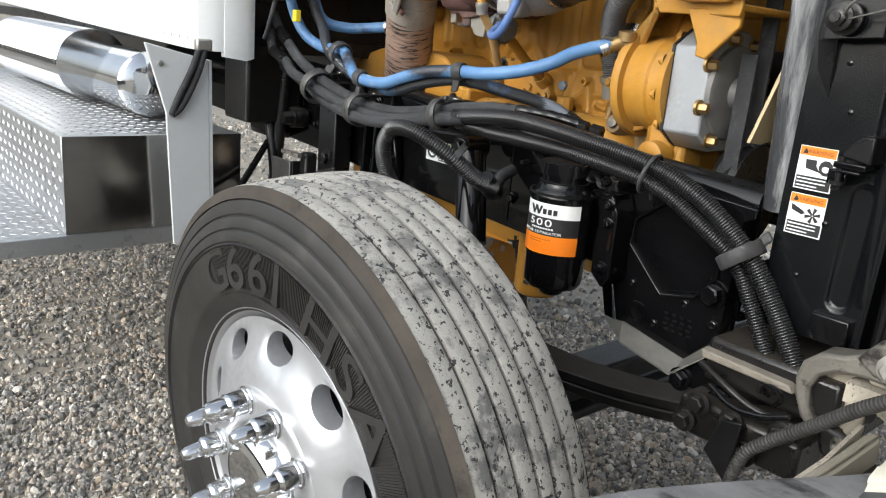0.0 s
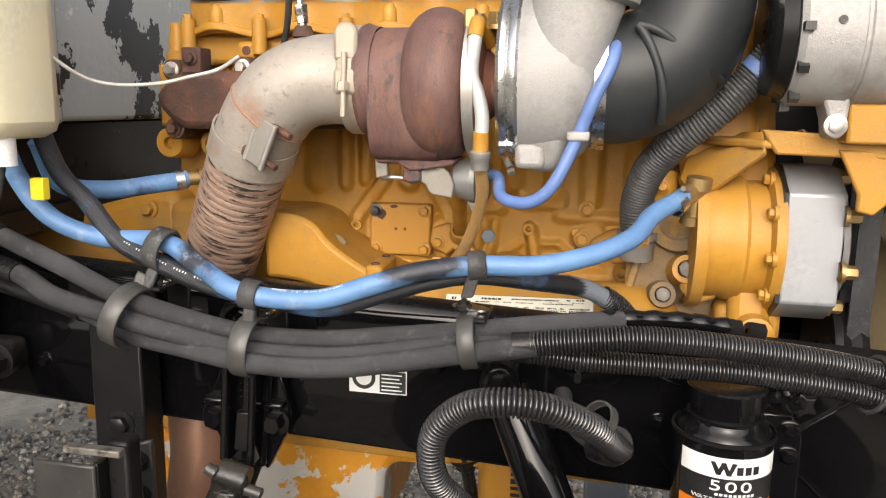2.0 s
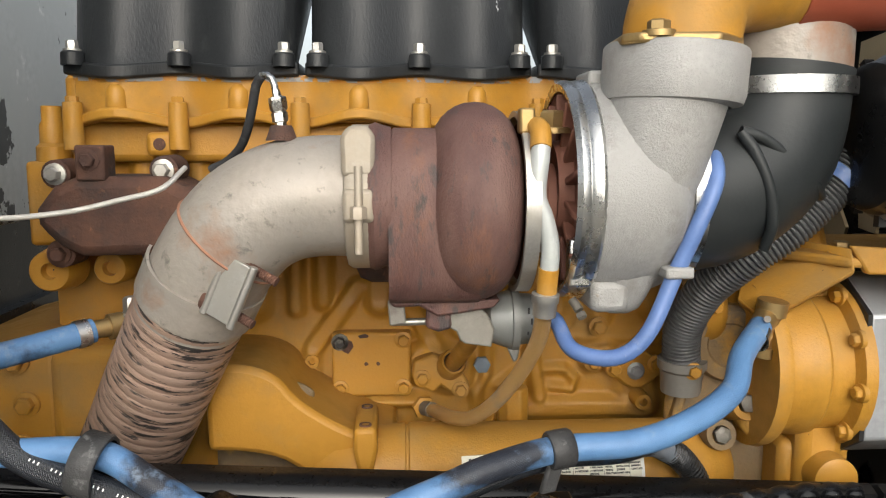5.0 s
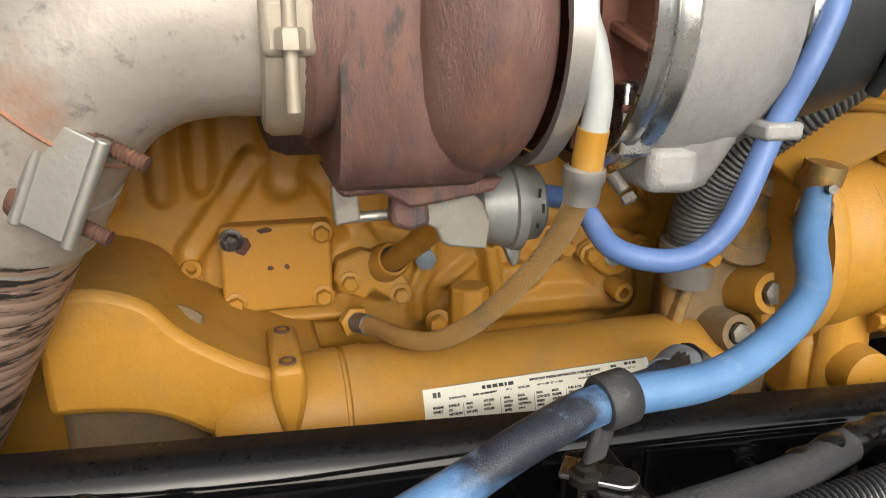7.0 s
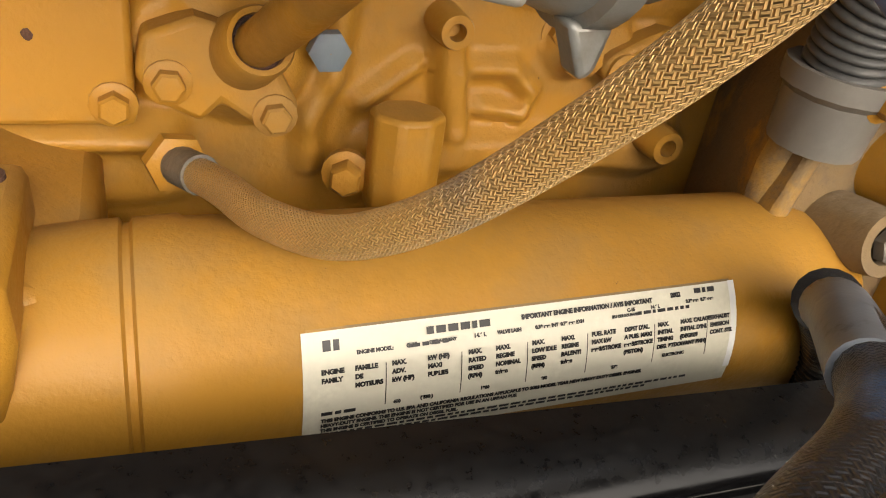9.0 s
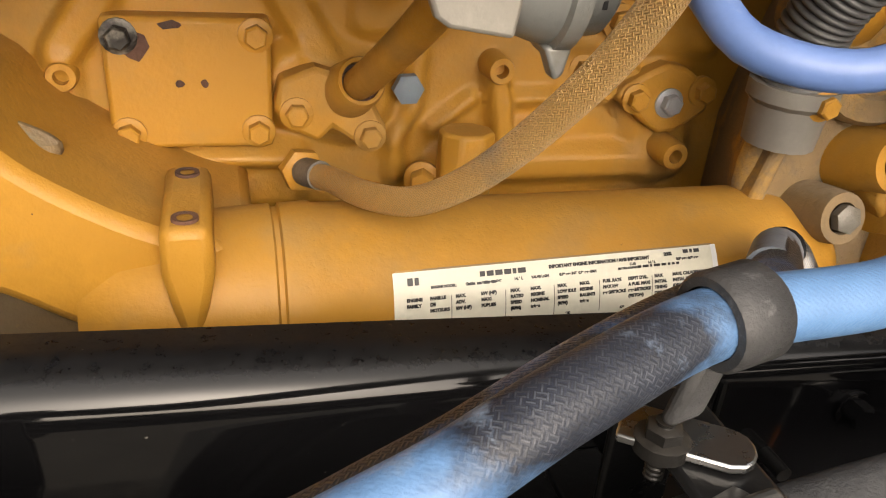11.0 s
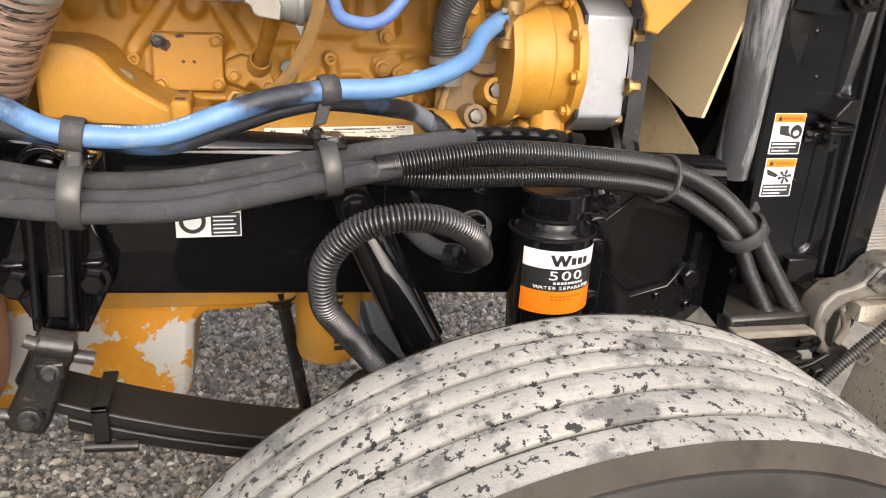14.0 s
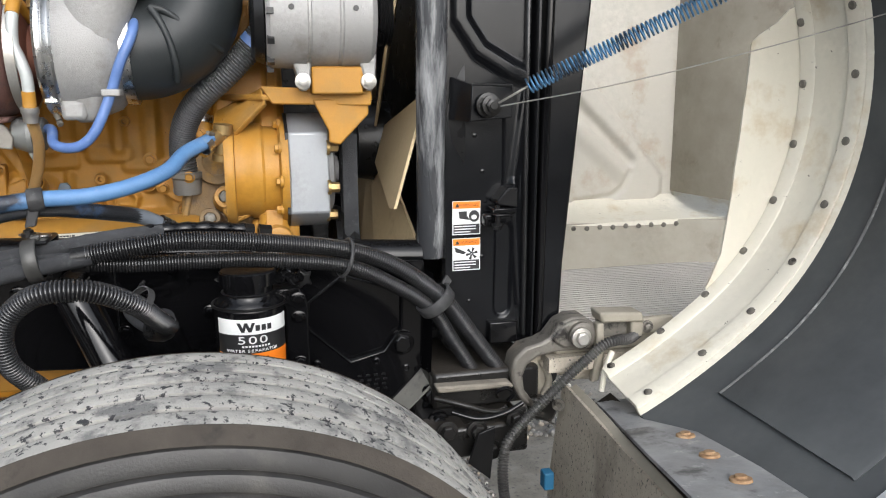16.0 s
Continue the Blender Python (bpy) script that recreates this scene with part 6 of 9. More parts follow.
for pts, r in lo:
    h = thing("ribbed_loom", pts[3], "glossy black corrugated wiring loom conduit", "conduit", "wiring looms")
    part("conduit", Geo().tube(pts, r, 18, rib=(0.0047, 0.0036, (0.75, 1, 0.75, 0))), LOOM, h, angle=85)
    p, q = Vector(pts[0]), Vector(pts[1])
    part("tape_end", Geo().tube([p - (q - p) * 0.25, p, p + (q - p) * 0.08], r - 0.0005, 16), SATIN, h)
    part("end_plug", Geo().tube([Vector(pts[-1]), Vector(pts[-1]) + (Vector(pts[-1]) - Vector(pts[-2])).normalized() * 0.03], r + 0.002, 14), SATIN, h)
h = thing("taped_joint", (-0.58, 0.915, 1.21), "black hose joint wrapped in shiny tape above the looms", "hose joint")
part("taped_hose", Geo().tube([(-0.66, 0.885, 1.214), (-0.60, 0.90, 1.217), (-0.53, 0.92, 1.214), (-0.47, 0.935, 1.206)], lambda s: 0.0112 + 0.0010 * math.sin(s * 40), 14, 0.003), GLOSS, h)
for x in (-0.515, -0.475, -0.445):
    part("coupling_nut", Geo().lathe([(0, 0.004), (0, 0.0125), (0.022, 0.0125), (0.022, 0.004)], (x, 0.925 + (x + 0.52) * 0.2, 1.212 - (x + 0.52) * 0.15), (1, 0.2, -0.15), 6), SATIN, h)
bl = thing("engine_loom", (-0.55, 1.1, 1.27), "thick black corrugated engine harness curving past the pump", "conduit")
part("conduit", Geo().tube([(-0.405, 1.050, 1.575), (-0.436, 1.059, 1.530), (-0.466, 1.062, 1.498), (-0.496, 1.066, 1.468), (-0.533, 1.080, 1.436), (-0.566, 1.116, 1.390), (-0.580, 1.148, 1.335), (-0.576, 1.161, 1.280)], 0.0248, 24, rib=(0.0054, 0.0032, (0.75, 1, 0.75, 0))), LOOMDUST, bl, angle=85)
part("connector", Geo().lathe([(0, 0.026), (0.03, 0.028), (0.034, 0.032), (0.045, 0.032), (0.045, 0.01)], (-0.575, 1.163, 1.245), (0, -0.05, 1), 14), mat("grey_connector", (0.20, 0.19, 0.17), (0.13, 0.12, 0.11), 14, 0.5), bl, "grey harness connector")
part("blue_tape", Geo().tube([(-0.430, 1.058, 1.537), (-0.440, 1.060, 1.526)], 0.0258, 20), VIOLET, bl)
# looped brake hose in loom
h = thing("looped_brake_hose", (-0.72, 0.85, 0.92), "looped corrugated black hose between the rail and the brake", "hose")
LP = [(-0.725, 0.850, 0.895), (-0.758, 0.825, 0.948), (-0.788, 0.787, 1.000), (-0.813, 0.750, 1.052), (-0.812, 0.733, 1.110), (-0.780, 0.722, 1.150), (-0.738, 0.712, 1.166), (-0.684, 0.722, 1.160), (-0.634, 0.757, 1.127), (-0.606, 0.812, 1.082), (-0.598, 0.855, 1.062)]
part("conduit", Geo().tube(LP, 0.0168, 20, rib=(0.0052, 0.0040, (0.75, 1, 0.75, 0))), LOOM, h, angle=85)
part("hose_tail", Geo().tube([(-0.608, 0.84, 1.072), (-0.62, 0.87, 1.058), (-0.645, 0.905, 1.056), (-0.668, 0.94, 1.068), (-0.675, 0.98, 1.08)], 0.013, 14), RUBBER, h)
part("elbow_fitting", Geo().tube([(-0.605, 0.83, 1.082), (-0.608, 0.86, 1.056), (-0.63, 0.885, 1.05)], 0.020, 14), SATIN, h)
part("end_collar", Geo().tube([(-0.705, 0.862, 0.892), (-0.745, 0.852, 0.94)], 0.017, 14).bolt((-0.733, 0.852, 0.925), (0.5, 0.1, -0.8), 0.019, 0.014, False), SATIN, h)
part("hose_strap", Geo().lathe([(-0.006, 0.0195), (-0.006, 0.022), (0.006, 0.022), (0.006, 0.0195)], (-0.628, 0.776, 1.13), (0.55, 0.5, -0.55), 20), BAND, h)


def p_clamp(name, c, r, tang, stand, label, width=0.024, stuff=None):
    """A rubber lined band round a hose, with a stem towards its bracket."""
    root = thing("hose_clamp", c, label, "clamp", "hose clamps")
    part("band", Geo().lathe([(-width / 2, r), (-width / 2, r + 0.0035), (-width / 2 + 0.002, r + 0.005), (width / 2 - 0.002, r + 0.005), (width / 2, r + 0.0035), (width / 2, r)], c, tang, 32), stuff or BAND, root, "", 0)
    c, st = Vector(c), Vector(stand)
    d = (st - c).normalized()
    e = Vector(tang).normalized()
    m = Matrix((e, d.cross(e), d)).transposed()
    hgt = (st - c).length - r
    part("stem", Geo().box(c + d * (r + hgt / 2), (width * 0.72, 0.008, hgt), m), stuff or BAND, root, "", 0.003)
    return root


p_clamp("c", (-1.231, 0.889, 1.277), 0.0255, (1, -0.1, -0.25), (-1.245, 0.865, 1.222), "black rubber clamp round a blue hose")
p_clamp("c", (-1.085, 0.855, 1.230), 0.0150, (1, 0.0, -0.15), (-1.088, 0.85, 1.185), "worn black rubber clamp round a blue hose")
p_clamp("c", (-0.792, 0.907, 1.2745), 0.0140, (1, 0.2, 0.08), (-0.804, 0.906, 1.230), "black rubber clamp round a blue hose")
p_clamp("c", (-1.262, 0.846, 1.192), 0.040, (1, -0.05, -0.38), (-1.252, 0.875, 1.245), "worn steel strap clamp round black hoses", 0.026, STRAP)
p_clamp("c", (-1.093, 0.861, 1.156), 0.0365, (1, 0.0, -0.1), (-1.09, 0.862, 1.206), "worn steel strap clamp round black hoses", 0.026, STRAP)
p_clamp("c", (-0.794, 0.866, 1.183), 0.030, (1, 0.05, 0.15), (-0.79, 0.87, 1.223), "worn steel strap clamp round black hoses", 0.022, STRAP)
p_clamp("c", (-0.118, 0.953, 1.046), 0.034, (0.6, 0.05, -0.78), (-0.085, 0.975, 1.085), "dull rubber strap round two looms", 0.024)
p_clamp("c", (-0.294, 0.925, 1.147), 0.033, (1, 0.2, -0.3), (-0.294, 0.94, 1.10), "thin black cable tie round two looms", 0.006)
# clamp brackets on the rail
for x, z, sx_, sy_ in ((-1.24, 1.226, -1.24, 0.895), (-1.088, 1.190, -1.088, 0.895), (-0.79, 1.212, -0.808, 0.908)):
    b = thing("clamp_bracket", (x, 0.98, z - 0.05), "small black steel bracket with a stud on the rail", "bracket", "clamp brackets")
    part("arm", Geo().span((x - 0.018, 0.862, z - 0.004), (x + 0.018, 0.945, z + 0.002)), SATIN, b, "", 0.003)
    part("leg", Geo().span((x - 0.018, 0.941, z - 0.09), (x + 0.018, 0.947, z - 0.002)).span((x - 0.018, 0.943, z - 0.094), (x + 0.018, 1.006, z - 0.088)), SATIN, b, "", 0.002)
    part("stud", Geo().tube([(sx_, sy_, z - 0.012), (sx_, sy_, z + 0.016)], 0.0042, 10, rib=(0.0025, 0.0006)).bolt((sx_, sy_, z + 0.006), Z, 0.0078, 0.006), CHASSIS, b)
    part("tab", Geo().prism([(-0.02, -0.012), (0.024, -0.012), (0.0295, -0.0095), (0.0325, -0.005), (0.0335, 0.0), (0.0325, 0.005), (0.0295, 0.0095), (0.024, 0.012), (-0.02, 0.012)], (x - 0.012, 0.912, z + 0.003), (0.81, -0.58, 0), (0.58, 0.81, 0), Z * 0.004), STEEL, b, "worn steel tab", 0.001)


# ---------- chassis: water separator ----------
def arc_text(body, size, c, r, z, mid, material, parent, depth=0.0004, gap=1.0, wide=1.0):
    """Letters set one by one round an upright cylinder; mid is the angle of the middle from straight out."""
    widths = [0.62 * size * (0.45 if ch in "I1 .," else 1.25 if ch in "WM" else 1.0) * gap for ch in body]
    s = -sum(widths) / 2
    for ch, w in zip(body, widths):
        a = mid + (s + w / 2) / r
        s += w
        if ch == " ":
            continue
        n = Vector((math.sin(a), -math.cos(a), 0))
        u = Vector((math.cos(a), math.sin(a), 0))
        text_part(ch, size, Vector((c[0], c[1], z)) + n * (r + 0.0008), u, Z, material, parent, depth, "character", "CENTER", wide)


FX, FYY, FR = -0.466, 0.920, 0.0635
ws = thing("water_separator", (FX, FYY, 0.85), "black fuel water separator filter with a white, black and orange label", "fuel filter")
body = part("canister", Geo().lathe([(0.848, 0.001), (0.848, 0.042), (0.853, 0.053), (0.866, 0.060), (0.938, 0.0615), (0.940, FR), (1.076, FR), (1.088, 0.062), (1.096, 0.056), (1.104, 0.050), (1.112, 0.050), (1.113, 0.045), (1.128, 0.045), (1.129, 0.0515), (1.157, 0.0515), (1.160, 0.048), (1.160, 0.001)], (FX, FYY, 0), Z, 52), GLOSS, ws, "glossy black canister")


def label_band(z0, z1, a0, a1, material, r=FR + 0.0006, name="label_band"):
    g = Geo().lathe([(z0, r), (z1, r)], (FX, FYY, 0), Z, 30, start=a0, turn=a1 - a0, ref=(0, -1, 0))
    return part(name, g, material, body)


label_band(1.032, 1.066, -1.05, 1.35, PAPER)
label_band(0.989, 1.032, -1.05, 1.35, INK_AND_HOLE)
label_band(0.944, 0.989, -1.05, 1.35, ORANGE)
# logo as plain shapes
cc = (FX, FYY)
for a, w, sl in ((-0.22, 0.010, 0.006), (-0.02, 0.010, 0.006)):
    n, u = Vector((math.sin(a), -math.cos(a), 0)), Vector((math.cos(a), math.sin(a), 0))
    part("logo_stroke", Geo().prism([(-w, 0.021), (-w + 0.006, 0.021), (sl * 0.2 + 0.003, 0.0), (-0.002, 0.0)], Vector((FX, FYY, 1.038)) + n * (FR + 0.0012), u, Z, n * 0.0004).prism([(w, 0.021), (w - 0.006, 0.021), (-0.002, 0.0), (0.003, 0.0)], Vector((FX, FYY, 1.038)) + n * (FR + 0.0012), u, Z, n * 0.0004), INK_AND_HOLE, body)
for i in range(3):
    a = 0.20 + 0.17 * i
    n, u = Vector((math.sin(a), -math.cos(a), 0)), Vector((math.cos(a), math.sin(a), 0))
    part("logo_bar", Geo().prism([(-0.004, 0), (0.004, 0), (0.004, 0.013), (-0.004, 0.013)], Vector((FX, FYY, 1.040)) + n * (FR + 0.0012), u, Z, n * 0.0004), INK_AND_HOLE, body)
arc_text("500", 0.024, cc, FR, 1.0115, 0.05, PAPER, body, 0.0006, 1.3, 1.35)
arc_text("WATER SEPARATOR", 0.0092, cc, FR, 0.9925, 0.05, PAPER, body, 0.0005, 1.14, 1.1)
for i in range(9):
    a = -0.22 + 0.09 * i
    n, u = Vector((math.sin(a), -math.cos(a), 0)), Vector((math.cos(a), math.sin(a), 0))
    part("print_bar", Geo().prism([(-0.002, 0), (0.002, 0), (0.002, 0.004), (-0.002, 0.004)], Vector((FX, FYY, 1.0035)) + n * (FR + 0.0012), u, Z, n * 0.0004), PAPER, body)
for z, k in ((0.978, 8), (0.972, 5)):
    for i in range(k):
        a = -0.25 + 0.1 * i
        n, u = Vector((math.sin(a), -math.cos(a), 0)), Vector((math.cos(a), math.sin(a), 0))
        part("print_bar", Geo().prism([(-0.0025, 0), (0.0022, 0), (0.0022, 0.0025), (-0.0025, 0.0025)], Vector((FX, FYY, z)) + n * (FR + 0.0012), u, Z, n * 0.0004), mat("dark_orange_print", (0.45, 0.10, 0.0), bump=0) if i == 0 and k == 8 else bpy.data.materials["dark_orange_print"], body)
part("bowl", Geo().lathe([(0.826, 0.001), (0.826, 0.016), (0.832, 0.024), (0.844, 0.030), (0.850, 0.034)], (FX, FYY, 0), Z, 36), SATIN, ws, "black drain bowl")
part("strap", Geo().lathe([(1.083, FR + 0.001), (1.083, FR + 0.004), (1.089, FR + 0.004), (1.089, FR + 0.001)], (FX, FYY, 0), Z, 44), SATIN, ws)
part("mount_bracket", Geo().prism([(0.035, 1.10), (0.090, 1.10), (0.105, 1.06), (0.105, 0.90), (0.09, 0.87), (0.06, 0.90), (0.06, 1.05)], (FX + 0.006, 0.955, 0), X, Z, Y * 0.06), GLOSS, ws, "", 0.004)
for z in (1.075, 1.03, 0.92):
    part("bolt", Geo().bolt((FX + 0.092, 0.954, z), OUT, 0.010, 0.010), GLOSS, ws)
for dx, dz in ((0.055, 0.02), (0.085, 0.012), (0.07, 0.03)):
    part("top_fitting", Geo().bolt((FX + dx, 0.935, 1.115 + dz), (0.6, -0.5, 0.4), 0.011, 0.016), GLOSS, ws)

ws.location.x, ws.location.y = ws.location.x - 0.002, ws.location.y - 0.010
ws.location.z += 0.044
ws.scale = (0.95, 0.95, 0.79)  # a short filter

# caution label on the rail
cau = thing("caution_label", (-0.95, 0.984, 1.045), "white caution label with a black ring and yellow header", "label")
part("sheet", Geo().span((-0.995, 0.9835, 1.047), (-0.905, 0.9845, 1.096)), PAPER, cau)
part("header", Geo().span((-0.947, 0.983, 1.084), (-0.9065, 0.9836, 1.0945)), SIGNYELLOW, cau)
text_part("CAUTION", 0.0088, (-0.926, 0.9828, 1.0862), X, Z, INK_AND_HOLE, cau, 0.0001, align="CENTER")
part("text_block", Geo().span((-0.947, 0.983, 1.049), (-0.9065, 0.9836, 1.0825)), INK_AND_HOLE, cau)
for i in range(5):
    part("print_line", Geo().span((-0.944, 0.9825, 1.0765 - 0.006 * i), (-0.912 - 0.004 * (i % 2), 0.9831, 1.0785 - 0.006 * i)), PAPER, cau)
part("ring_sign", Geo().ring(oval(-0.972, 1.071, 0.0185, 0.0185, 28), oval(-0.972, 1.071, 0.0125, 0.0125, 28), (0, 0.983, 0), X, Z, Y * 0.0006), INK_AND_HOLE, cau)

cau.location.x, cau.location.y = cau.location.x - 0.003, cau.location.y + 0.0205
# spring hanger
hg = thing("spring_hanger", (-1.15, 0.95, 0.9), "glossy black cast spring hanger bolted to the frame rail", "bracket")
part("casting", Geo().prism([(-1.190, 0.935), (-1.186, 1.10), (-1.178, 1.160), (-1.162, 1.190), (-1.142, 1.200), (-1.122, 1.190), (-1.107, 1.160), (-1.104, 1.10), (-1.122, 0.925)], (0, 0.962, 0), X, Z, Y * 0.043), GLOSS, hg, "", 0.006)
for top, foot in ((-1.163, -1.175), (-1.1195, -1.132)):
    part("rim", Geo().prism([(top - 0.006, 1.16), (top + 0.006, 1.16), (foot + 0.006, 0.942), (foot - 0.006, 0.946)], (0, 0.932, 0), X, Z, Y * 0.035), GLOSS, hg, "", 0.004)
part("centre_block", Geo().prism([(-1.160, 1.02), (-1.136, 1.02), (-1.142, 0.955), (-1.166, 0.957)], (0, 0.950, 0), X, Z, Y * 0.015), SATIN, hg, "", 0.003)
part("top_arch", Geo().tube([(-1.178, 0.955, 1.11), (-1.174, 0.945, 1.16), (-1.162, 0.942, 1.184), (-1.142, 0.942, 1.193), (-1.122, 0.942, 1.184), (-1.110, 0.945, 1.16), (-1.108, 0.955, 1.11)], 0.007, 10), GLOSS, hg)
part("bolt", Geo().bolt((-1.142, 0.958, 1.165), OUT, 0.016, 0.012), GLOSS, hg)
for out_, bx_ in (([(-1.186, 1.105), (-1.176, 1.09), (-1.186, 0.925), (-1.222, 1.003), (-1.222, 1.018)], -1.202), ([(-1.120, 1.075), (-1.102, 1.090), (-1.082, 1.012), (-1.086, 0.990), (-1.124, 0.915), (-1.134, 0.928)], -1.106)):
    part("wing", Geo().prism(out_, (0, 0.978, 0), X, Z, Y * 0.022), GLOSS, hg, "", 0.004)
    part("wing_ridge", Geo().span((bx_ - 0.017, 0.960, 1.023), (bx_ + 0.017, 0.982, 1.035)), GLOSS, hg, "", 0.005)
    part("bolt_boss", Geo().lathe([(-0.02, 0.026), (0.004, 0.023), (0.004, 0.005)], (bx_, 0.974, 1.001), OUT, 24), GLOSS, hg)
    part("bolt", Geo().bolt((bx_, 0.970, 1.001), OUT, 0.0165, 0.016), GLOSS, hg)
for i in range(3):
    for j in range(5):
        part("cast_mark", Geo().box((-1.155 + 0.010 * i, 0.9605, 1.078 - 0.010 * j), (0.0045, 0.002, 0.0055)), GLOSS, hg)
sh = thing("spring_shackle", (-1.185, 0.92, 0.79), "black shackle with bolts joining hanger and leaf spring", "shackle")
link = [(-1.176, 0.954), (-1.121, 0.941), (-1.121, 0.924), (-1.133, 0.909), (-1.166, 0.824), (-1.177, 0.806), (-1.216, 0.817), (-1.224, 0.834), (-1.207, 0.865), (-1.180, 0.921)]
for y, dx in ((0.897, 0.0), (1.000, -0.012)):
    part("shackle_plate", Geo().prism([(x + dx, z) for x, z in link], (0, y, 0), X, Z, Y * 0.015), GRIME, sh, "", 0.005)
part("shackle_head", Geo().rod((-1.170, 0.915, 0.938), (-1.128, 0.915, 0.928), 0.021, seg=20), GRIME, sh)
part("pad", Geo().box((-1.155, 0.894, 0.906), (0.036, 0.006, 0.024)), GRIME, sh, "", 0.003)
for x, z, r in ((-1.155, 0.906, 0.008), (-1.189, 0.837, 0.010)):
    part("washer", Geo().lathe([(0, 0.004), (0, r * 1.9), (0.004, r * 1.8), (0.004, 0.004)], (x, 0.896, z), OUT, 20), GRIME, sh)
    part("bolt", Geo().bolt((x, 0.892, z), OUT, r, 0.012), BRACKETSTEEL, sh)
for p, q in (((-1.126, 0.905, 0.921), (-1.102, 0.905, 0.915)), ((-1.182, 0.897, 0.952), (-1.168, 0.897, 0.945)), ((-1.232, 0.905, 0.842), (-1.214, 0.905, 0.838))):
    part("pin_end", Geo().rod(p, q, 0.009, seg=14), BRACKETSTEEL, sh)
part("pin", Geo().rod((-1.19, 0.905, 0.832), (-1.20, 1.005, 0.832), 0.02), CHASSIS, sh)


# leaf spring
def leaf(dz, x0, x1, th, y0=0.885, y1=0.975):
    g, vs, fs, n = Geo(), [], [], 40
    for i in range(n + 1):
        x = x0 + (x1 - x0) * i / n
        z = 0.705 + 0.33 * (x + 0.55) ** 2 + dz
        vs += [(x, y0, z), (x, y1, z), (x, y1, z + th), (x, y0, z + th)]
    for i in range(n):
        fs += [(4 * i + j, 4 * i + (j + 1) % 4, 4 * i + 4 + (j + 1) % 4, 4 * i + 4 + j) for j in range(4)]
    fs += [(0, 1, 2, 3), (4 * n, 4 * n + 1, 4 * n + 2, 4 * n + 3)]
    return g.add(vs, fs)


ls = thing("leaf_spring", (-0.58, 0.93, 0.68), "black steel leaf spring under the frame rail", "leaf spring")
part("leaf", leaf(0, -1.19, 0.02, 0.019), CHASSIS, ls, "", 0.003)
part("leaf", leaf(-0.023, -1.15, -0.04, 0.020), CHASSIS, ls, "", 0.003)
part("spring_clip", Geo().span((-1.117, 0.876, 0.777), (-1.095, 0.886, 0.835)).span((-1.117, 0.876, 0.828), (-1.095, 0.985, 0.835)).span((-1.117, 0.876, 0.777), (-1.095, 0.985, 0.785)), CHASSIS, ls, "", 0.002)
part("clip_bolt", Geo().rod((-1.13, 0.88, 0.775), (-1.06, 0.88, 0.770), 0.008), CHASSIS, ls)
ls.location.y += 0.03
# damper
dm = thing("shock_absorber", (-0.64, 0.86, 0.72), "black shock absorber between rail and axle", "shock absorber")
part("upper_eye", Geo().lathe([(-0.03, 0.018), (-0.03, 0.027), (0.03, 0.027), (0.03, 0.018)], (-0.757, 0.93, 1.118), Y, 28), GLOSS, dm)
part("eye_bolt", Geo().bolt((-0.757, 0.898, 1.118), OUT, 0.014, 0.014), GLOSS, dm)
part("dust_tube", Geo().rod((-0.75, 0.925, 1.10), (-0.665, 0.868, 0.93), 0.033, seg=28), GLOSS, dm)
part("damper_tube", Geo().rod((-0.67, 0.872, 0.94), (-0.60, 0.82, 0.74), 0.029, seg=28), SATIN, dm)
# brake chamber and axle
bc = thing("brake_chamber", (-0.72, 0.83, 0.72), "dark grey brake chamber with a hose fitting", "brake chamber")
part("chamber", Geo().lathe([(-0.07, 0.03), (-0.07, 0.055), (-0.05, 0.072), (-0.01, 0.075), (-0.008, 0.082), (0.008, 0.082), (0.01, 0.075), (0.06, 0.062), (0.075, 0.03), (0.075, 0.001)], (-0.715, 0.81, 0.835), (0.85, -0.45, 0.1), 36), CHASSIS, bc)
part("clamp_bolt", Geo().bolt((-0.80, 0.79, 0.85), (-0.7, -0.6, 0.15), 0.012, 0.018), CHASSIS, bc)
part("clamp_bolt", Geo().rod((-0.815, 0.78, 0.852), (-0.828, 0.769, 0.855), 0.006, seg=10), ZINC, bc)
part("port_fitting", Geo().bolt((-0.708, 0.855, 0.888), (0.1, 0.1, 1), 0.016, 0.02), SATIN, bc)
part("lever", Geo().prism([(-0.64, 0.92), (-0.61, 0.93), (-0.585, 0.80), (-0.60, 0.74), (-0.64, 0.76)], (0, 0.84, 0), X, Z, Y * 0.02), CHASSIS, bc, "", 0.005)
axl = thing("front_axle", (-0.6, 1.4, 0.45), "black forged front axle beam", "axle")
part("beam", Geo().prism([(-0.05, 0.06), (0.05, 0.06), (0.05, 0.035), (0.015, 0.03), (0.015, -0.03), (0.05, -0.035), (0.05, -0.06), (-0.05, -0.06), (-0.05, -0.035), (-0.015, -0.03), (-0.015, 0.03), (-0.05, 0.035)], (-0.58, 0.70, 0.56), X, Z, Y * 1.5), CHASSIS, axl, "", 0.006)
part("spring_seat", Geo().span((-0.68, 0.87, 0.60), (-0.48, 0.99, 0.70)), CHASSIS, axl, "", 0.006)
part("knuckle", Geo().lathe([(0.0, 0.10), (0.06, 0.15), (0.12, 0.17), (0.14, 0.09), (0.30, 0.06)], WC + WIN * 0.14, WIN, 32), CHASSIS, axl)
part("kingpin_bolts", Geo().bolt((-0.60, 0.66, 0.72), Z, 0.03, 0.04), CHASSIS, axl)
tr = thing("tie_rod", (-0.9, 1.4, 0.5), "black steel rod reaching down from the engine pan", "steering rod")
